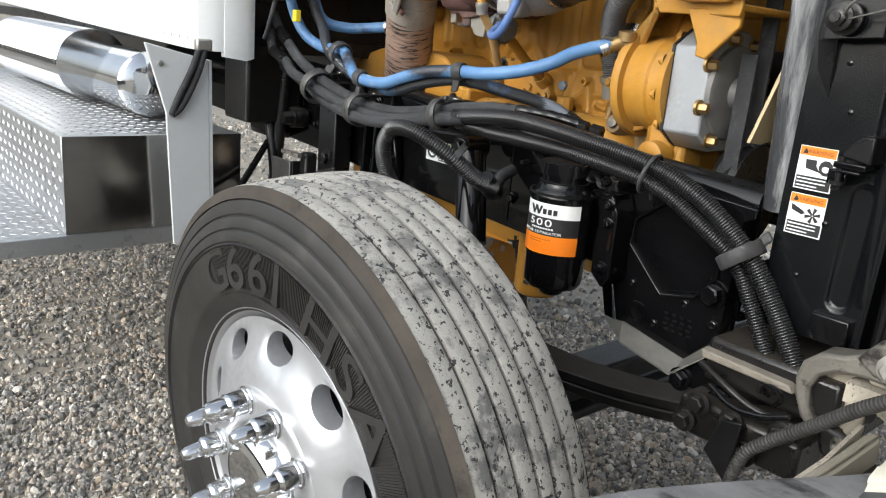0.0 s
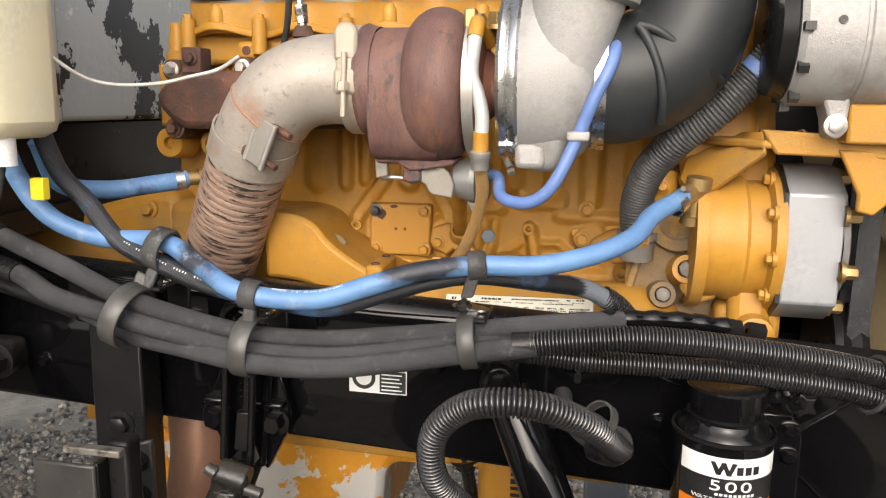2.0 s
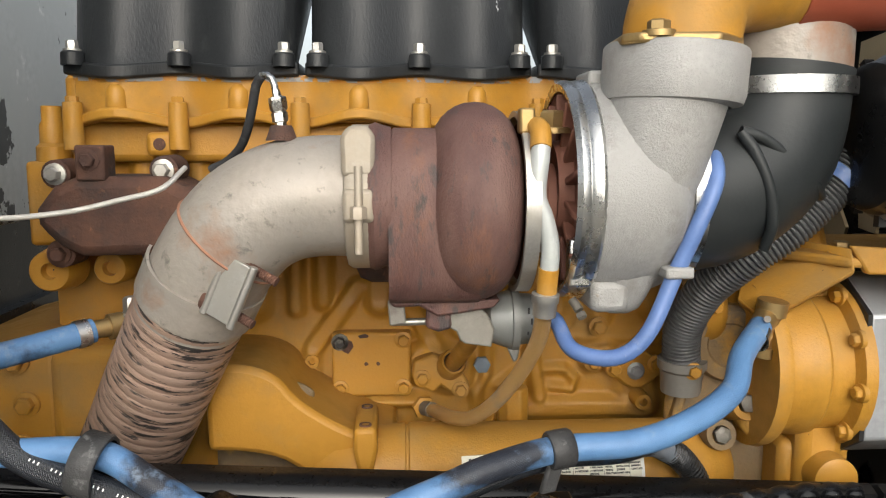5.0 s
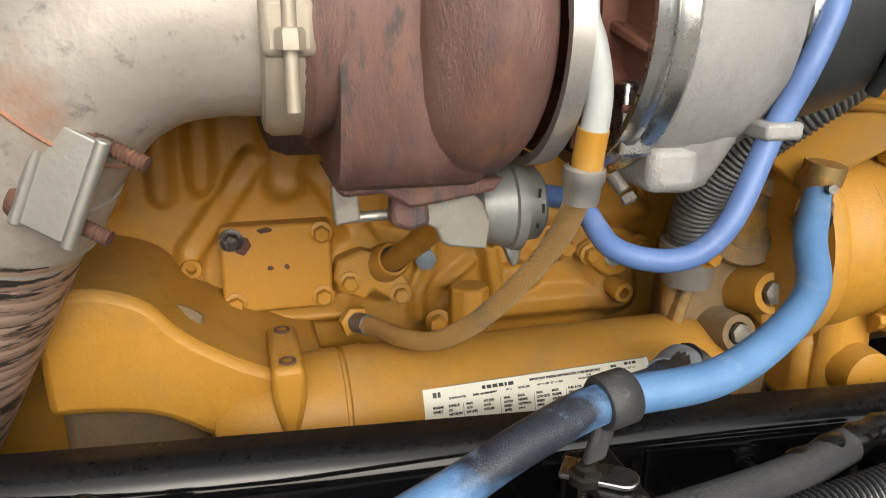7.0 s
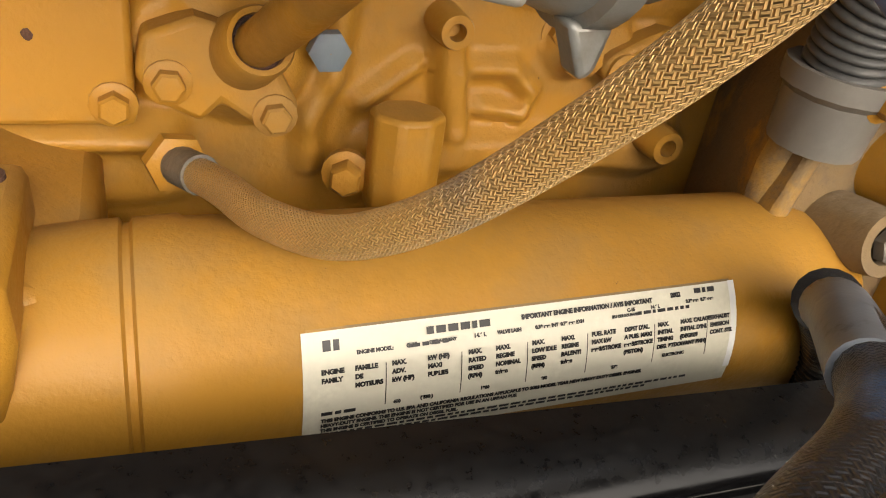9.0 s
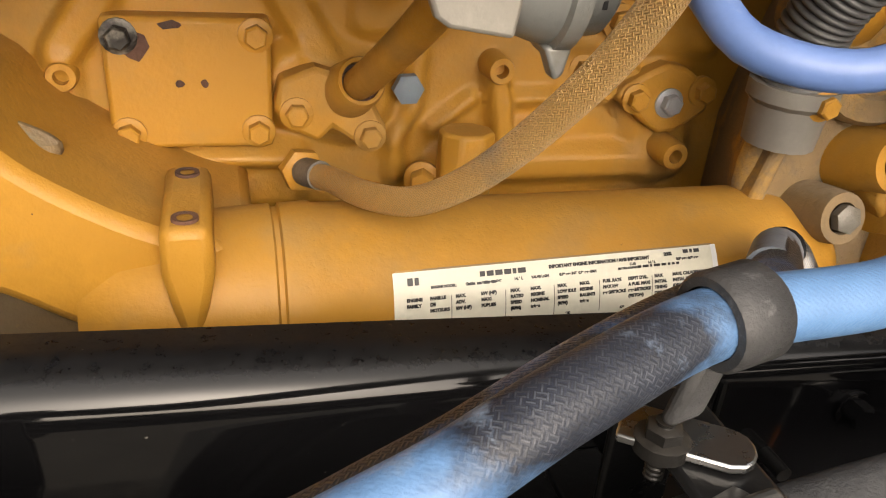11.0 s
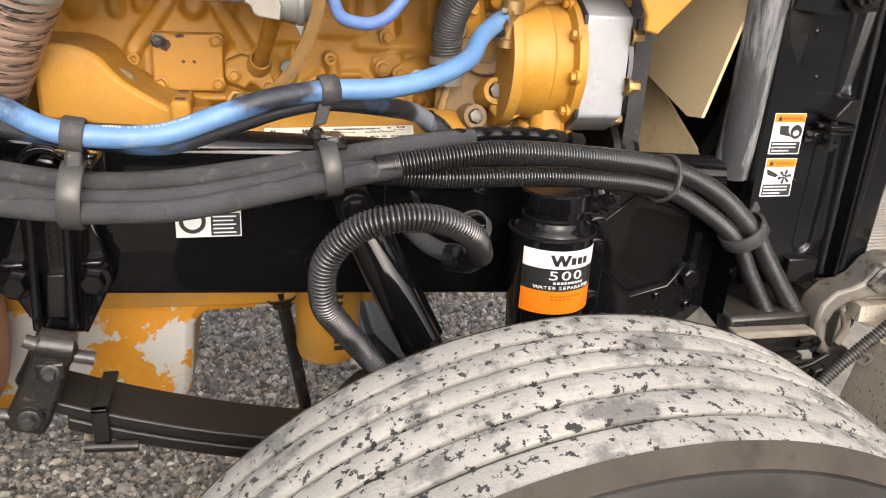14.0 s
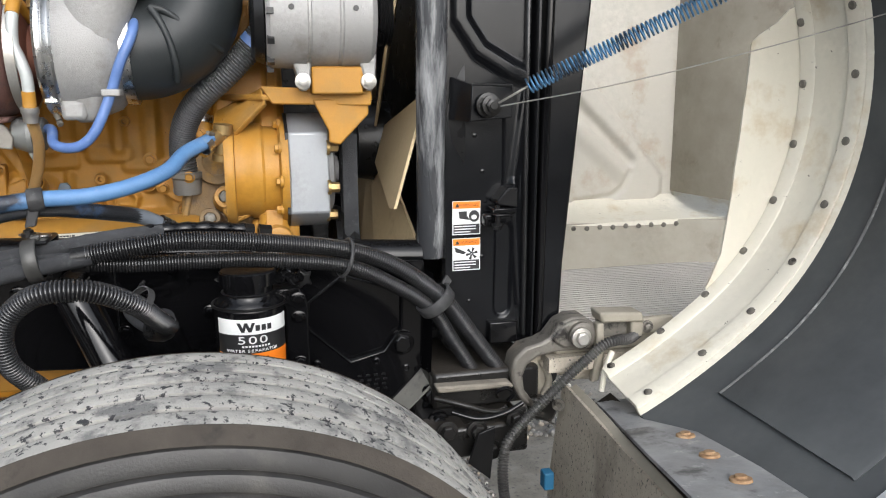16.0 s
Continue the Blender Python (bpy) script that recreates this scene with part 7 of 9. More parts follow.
part("rod", Geo().rod((-0.850, 1.21, 0.866), (-0.775, 1.25, 0.42), 0.012), GRIME, tr)
part("rod_nut", Geo().bolt((-0.848, 1.21, 0.855), (0.165, 0.09, -1), 0.019, 0.02), GRIME, tr)

# bleed valve with a star grip beside the separator
kn = thing("bleed_valve", (-0.371, 0.925, 1.10), "black bleed valve with a star-shaped grip on the separator head", "valve")
part("stem", Geo().rod((-0.371, 0.965, 1.112), (-0.371, 0.935, 1.112), 0.009, seg=14), SATIN, kn)
part("grip", Geo().prism([((0.020 if i % 2 else 0.011) * math.cos(math.pi * i / 5), (0.020 if i % 2 else 0.011) * math.sin(math.pi * i / 5)) for i in range(10)], (-0.371, 0.924, 1.112), X, Z, Y * 0.012), SATIN, kn, "", 0.003)
part("feed_arm", Geo().rod((-0.371, 0.955, 1.112), (-0.425, 0.955, 1.105), 0.008, seg=12), SATIN, kn)

# octagonal front bracket
ob_ = thing("front_bracket", (-0.27, 0.97, 0.79), "black cast bracket plate with an octagonal opening on the rail", "bracket")
outer = [(-0.407, 0.961), (-0.371, 0.836), (-0.351, 0.839), (-0.213, 0.814), (-0.137, 0.891), (-0.128, 1.115), (-0.28, 1.125), (-0.405, 1.115)]
inner = [(-0.359, 0.996), (-0.290, 0.932), (-0.279, 0.922), (-0.214, 0.938), (-0.179, 0.983), (-0.178, 1.055), (-0.290, 1.094), (-0.355, 1.045)]
part("plate", Geo().ring(outer, inner, (0, 0.962, 0), X, Z, Y * 0.018), GLOSS, ob_, "", 0.003)
part("rim", Geo().ring([(-0.27 + (x + 0.27) * 1.06, 1.012 + (z - 1.012) * 1.06) for x, z in inner], inner, (0, 0.956, 0), X, Z, Y * 0.007), GLOSS, ob_, "", 0.002)
part("recess", Geo().prism(inner, (0, 0.978, 0), X, Z, Y * 0.004), GLOSS, ob_)
# pale tone paints the sky's reflection onto the up-facing bent edges
FLANGE = mat("sky_pale_flange", (0.15, 0.145, 0.13), (0.20, 0.195, 0.175), 14, 0.34, 0.1, bump=0.1, spot=(0.05, 0.05, 0.048), spot_scale=18, spot_at=0.58, spot_soft=0.15)
bend = [((-0.405, 0.963, 1.08), (-0.400, 0.915, 1.08)), ((-0.407, 0.963, 0.961), (-0.394, 0.911, 0.977)), ((-0.371, 0.963, 0.836), (-0.362, 0.911, 0.860)), ((-0.351, 0.963, 0.839), (-0.317, 0.911, 0.820)),
        ((-0.213, 0.963, 0.814), (-0.207, 0.911, 0.800)), ((-0.137, 0.963, 0.891), (-0.129, 0.911, 0.872)), ((-0.128, 0.963, 1.10), (-0.122, 0.911, 1.10))]
for k, (p, q) in enumerate(zip(bend, bend[1:])):
    part("edge_flange", sheet([[p[0], p[1]], [q[0], q[1]]], (0, 0.001, -0.004)), FLANGE if k in (2, 3, 4) else GLOSS, ob_, "bent edge painted pale as if reflecting sky" if k in (3, 4) else "")
part("lower_plate", Geo().prism([(-0.205, 0.800), (-0.135, 0.862), (-0.105, 0.842), (-0.008, 0.832), (0.0, 0.775), (-0.089, 0.768), (-0.138, 0.775)], (0, 0.921, 0), X, Z, Y * 0.02), GLOSS, ob_, "", 0.004)
for x, z in ((-0.187, 0.796), (-0.112, 0.793), (-0.125, 0.853)):
    part("plate_bolt", Geo().bolt((x, 0.918, z), OUT, 0.015, 0.014), GLOSS, ob_)
part("bolt", Geo().bolt((-0.177, 0.96, 0.952), OUT, 0.018, 0.016), GLOSS, ob_)
for x, z, r in ((-0.325, 0.868, 0.020), (-0.285, 0.860, 0.006), (-0.168, 0.897, 0.007), (-0.345, 0.922, 0.006), (-0.384, 0.968, 0.012), (-0.395, 1.03, 0.011), (-0.228, 0.917, 0.006)):
    part("bolt", Geo().lathe([(-0.004, r * 1.2), (0.003, r * 1.1), (0.004, r * 0.8), (0.0, r * 0.7), (0.0, 0.0004)], (x, 0.961, z), OUT, 18), GLOSS, ob_)
for i in range(4):
    for j in range(4):
        part("cast_mark", Geo().box((-0.262 + 0.016 * i + 0.003 * (j % 2), 0.9615, 0.888 - 0.010 * j), (0.0075, 0.0012, 0.004)), SATIN, ob_)
ob_.location.y += 0.039
cm = thing("front_crossmember", (-0.05, 1.0, 0.78), "dirty black front crossmember with bolts", "crossmember")
part("beam", Geo().span((-0.13, 0.925, 0.83), (0.09, 1.9, 0.905)), GRIME, cm, "", 0.008)
part("lower_beam", Geo().span((-0.15, 0.90, 0.735), (0.06, 1.9, 0.80)), GRIME, cm, "", 0.008)
part("dusty_top", Geo().prism([(-0.13, 0.888), (0.02, 0.884), (0.03, 0.872), (-0.125, 0.874)], (0, 0.902, 0), X, Z, Y * 0.03), MUDDY, cm, "dust-caked top edge", 0.004)
part("clip_loop", Geo().tube([(-0.005, 0.905, 0.855), (-0.012, 0.890, 0.872), (0.008, 0.885, 0.880), (0.022, 0.888, 0.866), (0.012, 0.893, 0.850)], 0.004, 8), GLOSS, cm)
part("pale_plate", Geo().prism([(-0.055, 0.80), (-0.02, 0.81), (-0.03, 0.70), (-0.075, 0.74)], (0, 0.868, 0), X, Z, Y * 0.006), SATIN, cm, "", 0.002)
part("brake_line", Geo().tube([(-0.10, 0.90, 0.835), (-0.05, 0.885, 0.822), (0.0, 0.883, 0.828), (0.04, 0.885, 0.845)], 0.005, 10), GLOSS, cm)
part("brake_line", Geo().tube([(-0.13, 0.915, 0.86), (-0.08, 0.895, 0.85), (-0.02, 0.893, 0.83), (0.05, 0.90, 0.825)], 0.006, 10), CHASSIS, cm)
for x, z in ((-0.11, 0.80), (-0.05, 0.795), (0.03, 0.81), (-0.02, 0.75), (-0.13, 0.76)):
    part("bolt", Geo().bolt((x, 0.893, z), OUT, 0.014, 0.014), CHASSIS, cm)

# ---------- radiator and its surround ----------
rad = thing("radiator", (0.03, 1.45, 0.92), "black painted radiator frame with a streaked vertical post", "radiator")
part("side_body", Geo().span((-0.088, 1.000, 0.935), (0.118, 1.02, 2.0)), SIDEBLACK, rad)
SX, SZ = np.meshgrid(np.linspace(-0.088, 0.076, 66), np.linspace(0.937, 2.0, 260), indexing="ij")


def bar_field(a, b):
    """Distance of every grid point from the stretch a to b."""
    ax, az, bx, bz = *a, *b
    s = np.clip(((SX - ax) * (bx - ax) + (SZ - az) * (bz - az)) / ((bx - ax) ** 2 + (bz - az) ** 2), 0, 1)
    return np.hypot(SX - ax - s * (bx - ax), SZ - az - s * (bz - az))


def swell(d, r, w):
    s = np.clip((r + w - d) / w, 0, 1)
    return s * s * (3 - 2 * s)


ridge = np.minimum.reduce([bar_field((-0.062, 2.0), (-0.058, 1.575)), bar_field((-0.058, 1.575), (-0.020, 1.520)), bar_field((-0.020, 1.520), (0.045, 1.483)), bar_field((0.045, 1.483), (0.09, 1.465))])
fold_line = bar_field((0.074, 1.445), (0.050, 1.264))
SH = 0.011 * swell(ridge, 0.008, 0.014) + 0.006 * swell(fold_line, 0.001, 0.012) + 0.005 * swell(bar_field((0.050, 1.264), (0.066, 1.02)), 0.001, 0.012)
SH -= 0.006 * swell(bar_field((0.030, 1.01), (0.032, 1.17)), 0.014, 0.006) + 0.004 * swell(bar_field((0.031, 1.22), (0.031, 1.43)), 0.0006, 0.003)
part("side_panel", sheet([[(x, 0.990 - h, z) for x, z, h in zip(*r)] for r in zip(SX, SZ, SH)], (0, 0.012, 0)), SIDEBLACK, rad, "glossy black pressed side panel", angle=60)
part("core", Geo().span((-0.05, 1.02, 0.93), (0.10, 1.93, 2.0)), SATIN, rad)
part("far_side_panel", Geo().span((-0.088, 1.93, 0.935), (0.118, 1.96, 2.0)), GLOSS, rad, "", 0.004)
# pale streaks drawn out along the height of the post
part("post", Geo().tube([(-0.106, 1.035, 1.12), (-0.107, 1.025, 1.20), (-0.110, 1.01, 1.4), (-0.112, 0.995, 1.6), (-0.112, 0.985, 2.0)], 0.030, 22), mat("streaked_black_post", (0.022, 0.023, 0.026), (0.05, 0.052, 0.056), 9, 0.26, 0.1, bump=0.1, spot=(0.27, 0.275, 0.28), spot_scale=26, spot_at=0.48, spot_soft=0.16, stretch=(1, 1, 0.12), second=((0.008, 0.008, 0.008), 14, 0.58, 0.1)), rad, "rounded black post with pale upright streaks")
part("edge_fold", Geo().prism([(0.080, 0.95), (0.086, 0.95), (0.096, 2.0), (0.088, 2.0)], (0, 0.955, 0), X, Z, Y * 0.04), SIDEBLACK, rad, "", 0.002)
part("edge_tube", Geo().tube([(0.103, 0.972, 0.95), (0.106, 0.966, 1.3), (0.116, 0.955, 2.0)], 0.009, 14), GLOSS, rad)
part("edge_panel", Geo().prism([(0.098, 0.945), (0.146, 0.945), (0.152, 1.10), (0.200, 1.64), (0.228, 2.0), (0.120, 2.0)], (0, 0.966, 0), X, Z, Y * 0.045), SIDEBLACK, rad, "dusty black edge panel", 0.006)
part("edge_seal", Geo().span((0.07, 0.978, 0.95), (0.080, 0.992, 2.0)), LOOM, rad, "", 0.004)
part("lower_box", Geo().span((0.0, 0.975, 0.94), (0.06, 0.992, 0.985)), GLOSS, rad, "", 0.003)
for z in (1.03, 1.12, 1.29, 1.36, 1.50):
    part("rivet", Geo().lathe([(0, 0.005), (0.002, 0.0045), (0.003, 0.001)], (-0.03 + 0.02 * math.sin(z * 30), 0.990, z), OUT, 10), GLOSS, rad)
# dark wall added on the far side to close a bright gap
part("shroud_far_wall", Geo().span((-0.62, 1.90, 0.92), (-0.05, 1.93, 2.0)), SATIN, rad, "", 0.004)
part("shroud_floor", Geo().span((-0.26, 1.10, 0.92), (-0.05, 1.90, 0.95)), SATIN, rad, "", 0.004)
part("shroud_back", Geo().span((-0.075, 1.02, 0.92), (-0.055, 1.93, 2.0)), SATIN, rad)
part("fan_shroud", Geo().lathe([(-0.02, 0.42), (-0.02, 0.45), (0.05, 0.47), (0.05, 0.44)], (-0.10, 1.45, 1.40), X, 56), SATIN, rad)
lt = part("hood_latch", Geo().prism([(0.006, 1.228), (0.004, 1.236), (0.026, 1.262), (0.046, 1.263), (0.046, 1.222)], (0, 0.948, 0), X, Z, Y * 0.045), SATIN, rad, "black latch", 0.003)
part("latch_plate", Geo().span((-0.003, 0.943, 1.213), (0.043, 0.985, 1.222)).span((0.000, 0.945, 1.206), (0.036, 0.985, 1.211)), GLOSS, lt, "", 0.002)
part("latch_pin", Geo().rod((0.006, 0.95, 1.228), (0.006, 0.95, 1.184), 0.005).bolt((0.006, 0.95, 1.190), -Z, 0.008, 0.008), SATIN, lt)
part("catch", Geo().span((-0.016, 0.962, 1.186), (0.012, 0.985, 1.208)), GLOSS, lt, "", 0.003)
# two warning stickers
for z1, z0, kind in ((1.233, 1.166, 0), (1.159, 1.094, 1)):
    st = thing("warning_sticker", (-0.045, 0.989, z0), "white warning sticker with orange header on the radiator frame", "sticker", "warning stickers")
    part("sheet", Geo().span((-0.074, 0.9885, z0), (-0.017, 0.9898, z1)), PAPER, st)
    part("header", Geo().span((-0.073, 0.988, z1 - 0.0145), (-0.018, 0.9886, z1 - 0.001)), ORANGE, st)
    text_part("WARNING", 0.0085, (-0.043, 0.9878, z1 - 0.0108), X, Z, INK_AND_HOLE, st, 0.0001, align="CENTER")
    part("header_triangle", Geo().prism([(-0.069, z1 - 0.012), (-0.0605, z1 - 0.012), (-0.0648, z1 - 0.0035)], (0, 0.9876, 0), X, Z, Y * 0.0005), INK_AND_HOLE, st)
    part("text_block", Geo().span((-0.072, 0.988, z0 + 0.002), (-0.019, 0.9886, z0 + 0.021)), INK_AND_HOLE, st)
    for i in range(3):
        part("print_line", Geo().span((-0.070, 0.9875, z0 + 0.016 - 0.0055 * i), (-0.026 - 0.012 * (i == 2), 0.9881, z0 + 0.018 - 0.0055 * i)), PAPER, st)
    zc = (z0 + 0.021 + z1 - 0.0145) / 2
    if kind == 0:
        part("pictogram", Geo().prism([(-0.062, zc + 0.010), (-0.045, zc + 0.010), (-0.045, zc + 0.002), (-0.038, zc - 0.008), (-0.060, zc - 0.004)], (0, 0.988, 0), X, Z, Y * 0.0006), INK_AND_HOLE, st)
        part("pictogram", Geo().ring(oval(-0.030, zc, 0.011, 0.012, 10), oval(-0.030, zc - 0.002, 0.006, 0.005, 10), (0, 0.988, 0), X, Z, Y * 0.0006), INK_AND_HOLE, st)
    else:
        part("pictogram", Geo().prism([(-0.070, zc + 0.012), (-0.052, zc + 0.004), (-0.046, zc + 0.0), (-0.052, zc - 0.003), (-0.068, zc + 0.002)], (0, 0.988, 0), X, Z, Y * 0.0006), INK_AND_HOLE, st)
        for i in range(6):
            a = math.pi * i / 3 + 0.3
            d, w = Vector((math.cos(a), 0, math.sin(a))), Vector((-math.sin(a), 0, math.cos(a)))
            part("fan_mark", Geo().prism([(0.001, -0.001), (0.0115, -0.0035), (0.0125, 0.002), (0.001, 0.001)], (-0.0345, 0.988, zc - 0.002), d, w, Y * 0.0006), INK_AND_HOLE, st)

# hood spring with its bracket
hb = thing("spring_bracket", (-0.03, 0.93, 1.395), "black bolted bracket holding the hood spring", "bracket")
part("plate", Geo().prism([(-0.050, 1.455), (0.028, 1.453), (0.026, 1.395), (-0.054, 1.388)], (0, 0.938, 0), X, Z, Y * 0.005), SIDEBLACK, hb, "", 0.002)
part("wing", Geo().add([(-0.078, 0.985, 1.470), (-0.050, 0.938, 1.455), (-0.054, 0.938, 1.388), (-0.082, 0.985, 1.392), (-0.073, 0.985, 1.470), (-0.045, 0.940, 1.455), (-0.049, 0.940, 1.388), (-0.077, 0.985, 1.392)], [(0, 1, 2, 3), (7, 6, 5, 4), (0, 4, 5, 1), (1, 5, 6, 2), (2, 6, 7, 3), (3, 7, 4, 0)]), SIDEBLACK, hb)
part("wing", Geo().span((0.023, 0.938, 1.395), (0.028, 0.985, 1.453)), SIDEBLACK, hb, "", 0.001)
part("top_edge", Geo().rod((-0.050, 0.938, 1.456), (0.028, 0.938, 1.454), 0.002, seg=8), SATIN, hb)
eye = part("eye_bolt", Geo().rod((-0.024, 0.96, 1.418), (-0.022, 0.890, 1.418), 0.007).bolt((-0.022, 0.925, 1.418), OUT, 0.016, 0.012).bolt((-0.022, 0.905, 1.418), OUT, 0.013, 0.009), CHASSIS, hb)
part("washer", Geo().lathe([(0, 0.006), (0, 0.019), (0.003, 0.019), (0.003, 0.006)], (-0.022, 0.930, 1.418), OUT, 20), BRACKETSTEEL, eye)
sp = thing("hood_spring", (0.03, 0.85, 1.43), "blue coil spring with a safety cable between frame and hood", "spring")
A, B = Vector((0.030, 0.86, 1.452)), Vector((0.62, 0.55, 1.76))
d = (B - A).normalized()
e = d.orthogonal().normalized()
f = d.cross(e)
turns, n = 96, 96 * 12
g = Geo()
L_ = (B - A).length
pts = [A + d * (L_ * i / n) + (e * math.cos(2 * math.pi * turns * i / n) + f * math.sin(2 * math.pi * turns * i / n)) * 0.0135 for i in range(n + 1)]
vs, fs = [], []
for i, p in enumerate(pts):
    a = 2 * math.pi * turns * i / n
    rad_ = e * math.cos(a) + f * math.sin(a)
    for k in range(5):
        b = 2 * math.pi * k / 5
        vs.append(p + rad_ * (0.0019 * math.cos(b)) + d * (0.0019 * math.sin(b)))
fs = [(5 * i + k, 5 * i + (k + 1) % 5, 5 * i + 5 + (k + 1) % 5, 5 * i + 5 + k) for i in range(n) for k in range(5)]
part("coil", g.add(vs, fs), SPRINGBLUE, sp)
part("hook", Geo().tube([(-0.018, 0.905, 1.418), (0.0, 0.88, 1.432), (0.030, 0.86, 1.452)], 0.0022, 8), ZINC, sp)
part("safety_cable", Geo().tube([(-0.015, 0.905, 1.415), (0.20, 0.80, 1.46), (0.45, 0.68, 1.53), (0.75, 0.60, 1.62)], 0.0012, 6), ZINC, sp)

# ---------- tilted hood ----------
hood = thing("truck_hood", (0.6, 1.2, 0.35), "tilted-forward white truck hood seen from inside, cream fibreglass with riveted edges", "hood")
HC = Vector((0.085, 0, 1.44))


def arch(r, a):
    r *= 1 + 0.062 * max(0, (-a - math.radians(52)) / math.radians(26)) ** 2  # the arch opens out towards its foot
    return HC + Vector((r * math.cos(a), 0, r * math.sin(a)))


def arch_sheet(prof, a0, a1, n=60, th=0.004):
    """Sheet along the wheel arch; prof gives (y, radius)."""
    rows = [[arch(r, a0 + (a1 - a0) * i / n) + Y * y for y, r in prof] for i in range(n + 1)]
    return sheet(rows, lambda p: (Vector((p[0] - HC.x, 0, p[2] - HC.z)).normalized() * th))


A0, A1 = math.radians(-78), math.radians(75)
part("arch_band", arch_sheet([(0.735, 0.545), (0.748, 0.538), (0.80, 0.530), (0.86, 0.520), (0.868, 0.512)], A0, A1), BANDPAINT, hood, "cream arch band with rivets")
part("band_lip", arch_sheet([(0.722, 0.552), (0.740, 0.541)], A0, A1, 60, 0.008), BANDPAINT, hood)
part("seam_strip", arch_sheet([(0.733, 0.5405), (0.737, 0.537), (0.764, 0.532), (0.767, 0.534)], A0, A1, 60, 0.003), BANDPAINT, hood, "worn edge strip of the band")
part("seam_strip", arch_sheet([(0.840, 0.5225), (0.843, 0.519), (0.866, 0.511), (0.868, 0.512)], A0, A1, 60, 0.003), BANDPAINT, hood, "worn edge strip of the band")
for i in range(12):
    for y, r, off in ((0.750, 0.5344, 0.06), (0.860, 0.5125, 0.03)):
        p = arch(r, A0 + off + math.radians(13) * i) + Y * y
        n_ = (HC + Y * y - p).normalized()
        part("rivet", Geo().lathe([(-0.002, 0.0085), (0.002, 0.008), (0.004, 0.005), (0.0045, 0.0003)], p, n_, 10), HINGE, hood)
part("liner", arch_sheet([(0.30, 0.560), (0.34, 0.556), (0.50, 0.556), (0.70, 0.552), (0.735, 0.550)], A0, A1, 70), LINER, hood, "dark grey fender liner")
part("liner_panel", arch_sheet([(0.34, 0.5545), (0.345, 0.551), (0.645, 0.5475), (0.655, 0.5515)], math.radians(-66), A1, 60, 0.003), LINER, hood, "raised liner panel with scuffed edges")
part("worn_crease", arch_sheet([(0.6535, 0.5508), (0.6475, 0.5462), (0.643, 0.5470)], math.radians(-66), math.radians(-8), 40, 0.002), mat("scuffed_crease", (0.22, 0.22, 0.215), (0.10, 0.10, 0.10), 22, 0.7, 0.1, bump=0.2, spot=(0.40, 0.40, 0.38), spot_scale=26, spot_at=0.54, spot_soft=0.1), hood, "crease scuffed pale")
part("fender_edge", arch_sheet([(0.255, 0.57), (0.275, 0.548), (0.30, 0.556)], A0, A1, 60), WHITE, hood, "white outer fender edge")
# inner side wall beside the arch
cut = [(-49, 0.510), (-41, 0.481), (-35, 0.452), (-28, 0.428), (-21, 0.408), (-13, 0.397), (-6, 0.392), (2, 0.395), (9, 0.402), (13, 0.408), (14.5, 0.43), (16, 0.47), (18, 0.502)]
rows = [[arch(r + (0.515 - r) * s, math.radians(a)) + Y * 0.868 for s in (0, 0.5, 1)] for a, r in cut]
part("inner_flange", sheet(rows, (0, 0.004, 0)), BANDPAINT, hood, "stained cream inner flange with a torn edge")
# hood cavity: far wall, bottom with screen, front skin
part("far_wall", Geo().span((0.30, 1.80, 0.80), (0.93, 1.84, 2.3)), CREAM, hood, "", 0.01)
SX, SZ = np.meshgrid(np.linspace(0.40, 0.90, 90), np.linspace(1.062, 2.25, 200), indexing="ij")
edge = np.minimum.reduce([SZ - 1.083, 0.848 - SX, (0.85 - SX) * 0.76 + (1.175 - SZ) * 0.65, (0.80 - SX) * 0.7 + (SZ - 1.083) * 0.7 + 0.008])
FH = 0.022 * np.clip(edge / 0.022, 0, 1) ** 0.6 - 0.020 * swell(bar_field((0.52, 1.41), (0.712, 1.225)), 0.006, 0.030) + 0.012 * swell(bar_field((0.55, 1.325), (0.69, 1.20)), 0.002, 0.05)
FH -= 0.012 * swell(np.minimum(bar_field((0.54, 1.100), (0.665, 1.115)), np.minimum(bar_field((0.665, 1.115), (0.705, 1.145)), bar_field((0.705, 1.145), (0.722, 1.19)))), 0.003, 0.014)
part("far_panel", sheet([[(x, 1.795 - h, z) for x, z, h in zip(*r)] for r in zip(SX, SZ, FH)], (0, 0.015, 0)), CREAM, hood, "stained cream moulded panel", angle=60)
part("seam_strip", Geo().span((0.886, 1.784, 1.06), (0.916, 1.797, 2.3)), BANDPAINT, hood, "riveted seam strip", 0.004)
part("corner_wall", sheet([[(0.88 + 0.34 * (1 - math.cos(t)), 1.80 - 0.5 * math.sin(t), z) for z in (1.125, 1.14, 1.5, 2.3)] for t in [math.pi / 2 * i / 10 for i in range(11)]], (0.01, 0.01, 0)), BEIGE, hood, "bare beige fibreglass wall")
part("front_skin", Geo().span((1.22, 0.30, 0.75), (1.25, 1.32, 2.3)), BEIGE, hood)
part("ledge", sheet([[(0.30 + 0.95 * s, y, 1.058 + dz + 0.010 * math.sin(s * 3)) for y, dz in ((1.612, -0.024), (1.618, -0.006), (1.64, 0.0), (1.72, 0.008), (1.80, 0.05), (1.82, 0.09))] for s in [i / 8 for i in range(9)]], (0, 0.004, -0.02)), BANDPAINT, hood, "ivory ledge with a riveted lip")
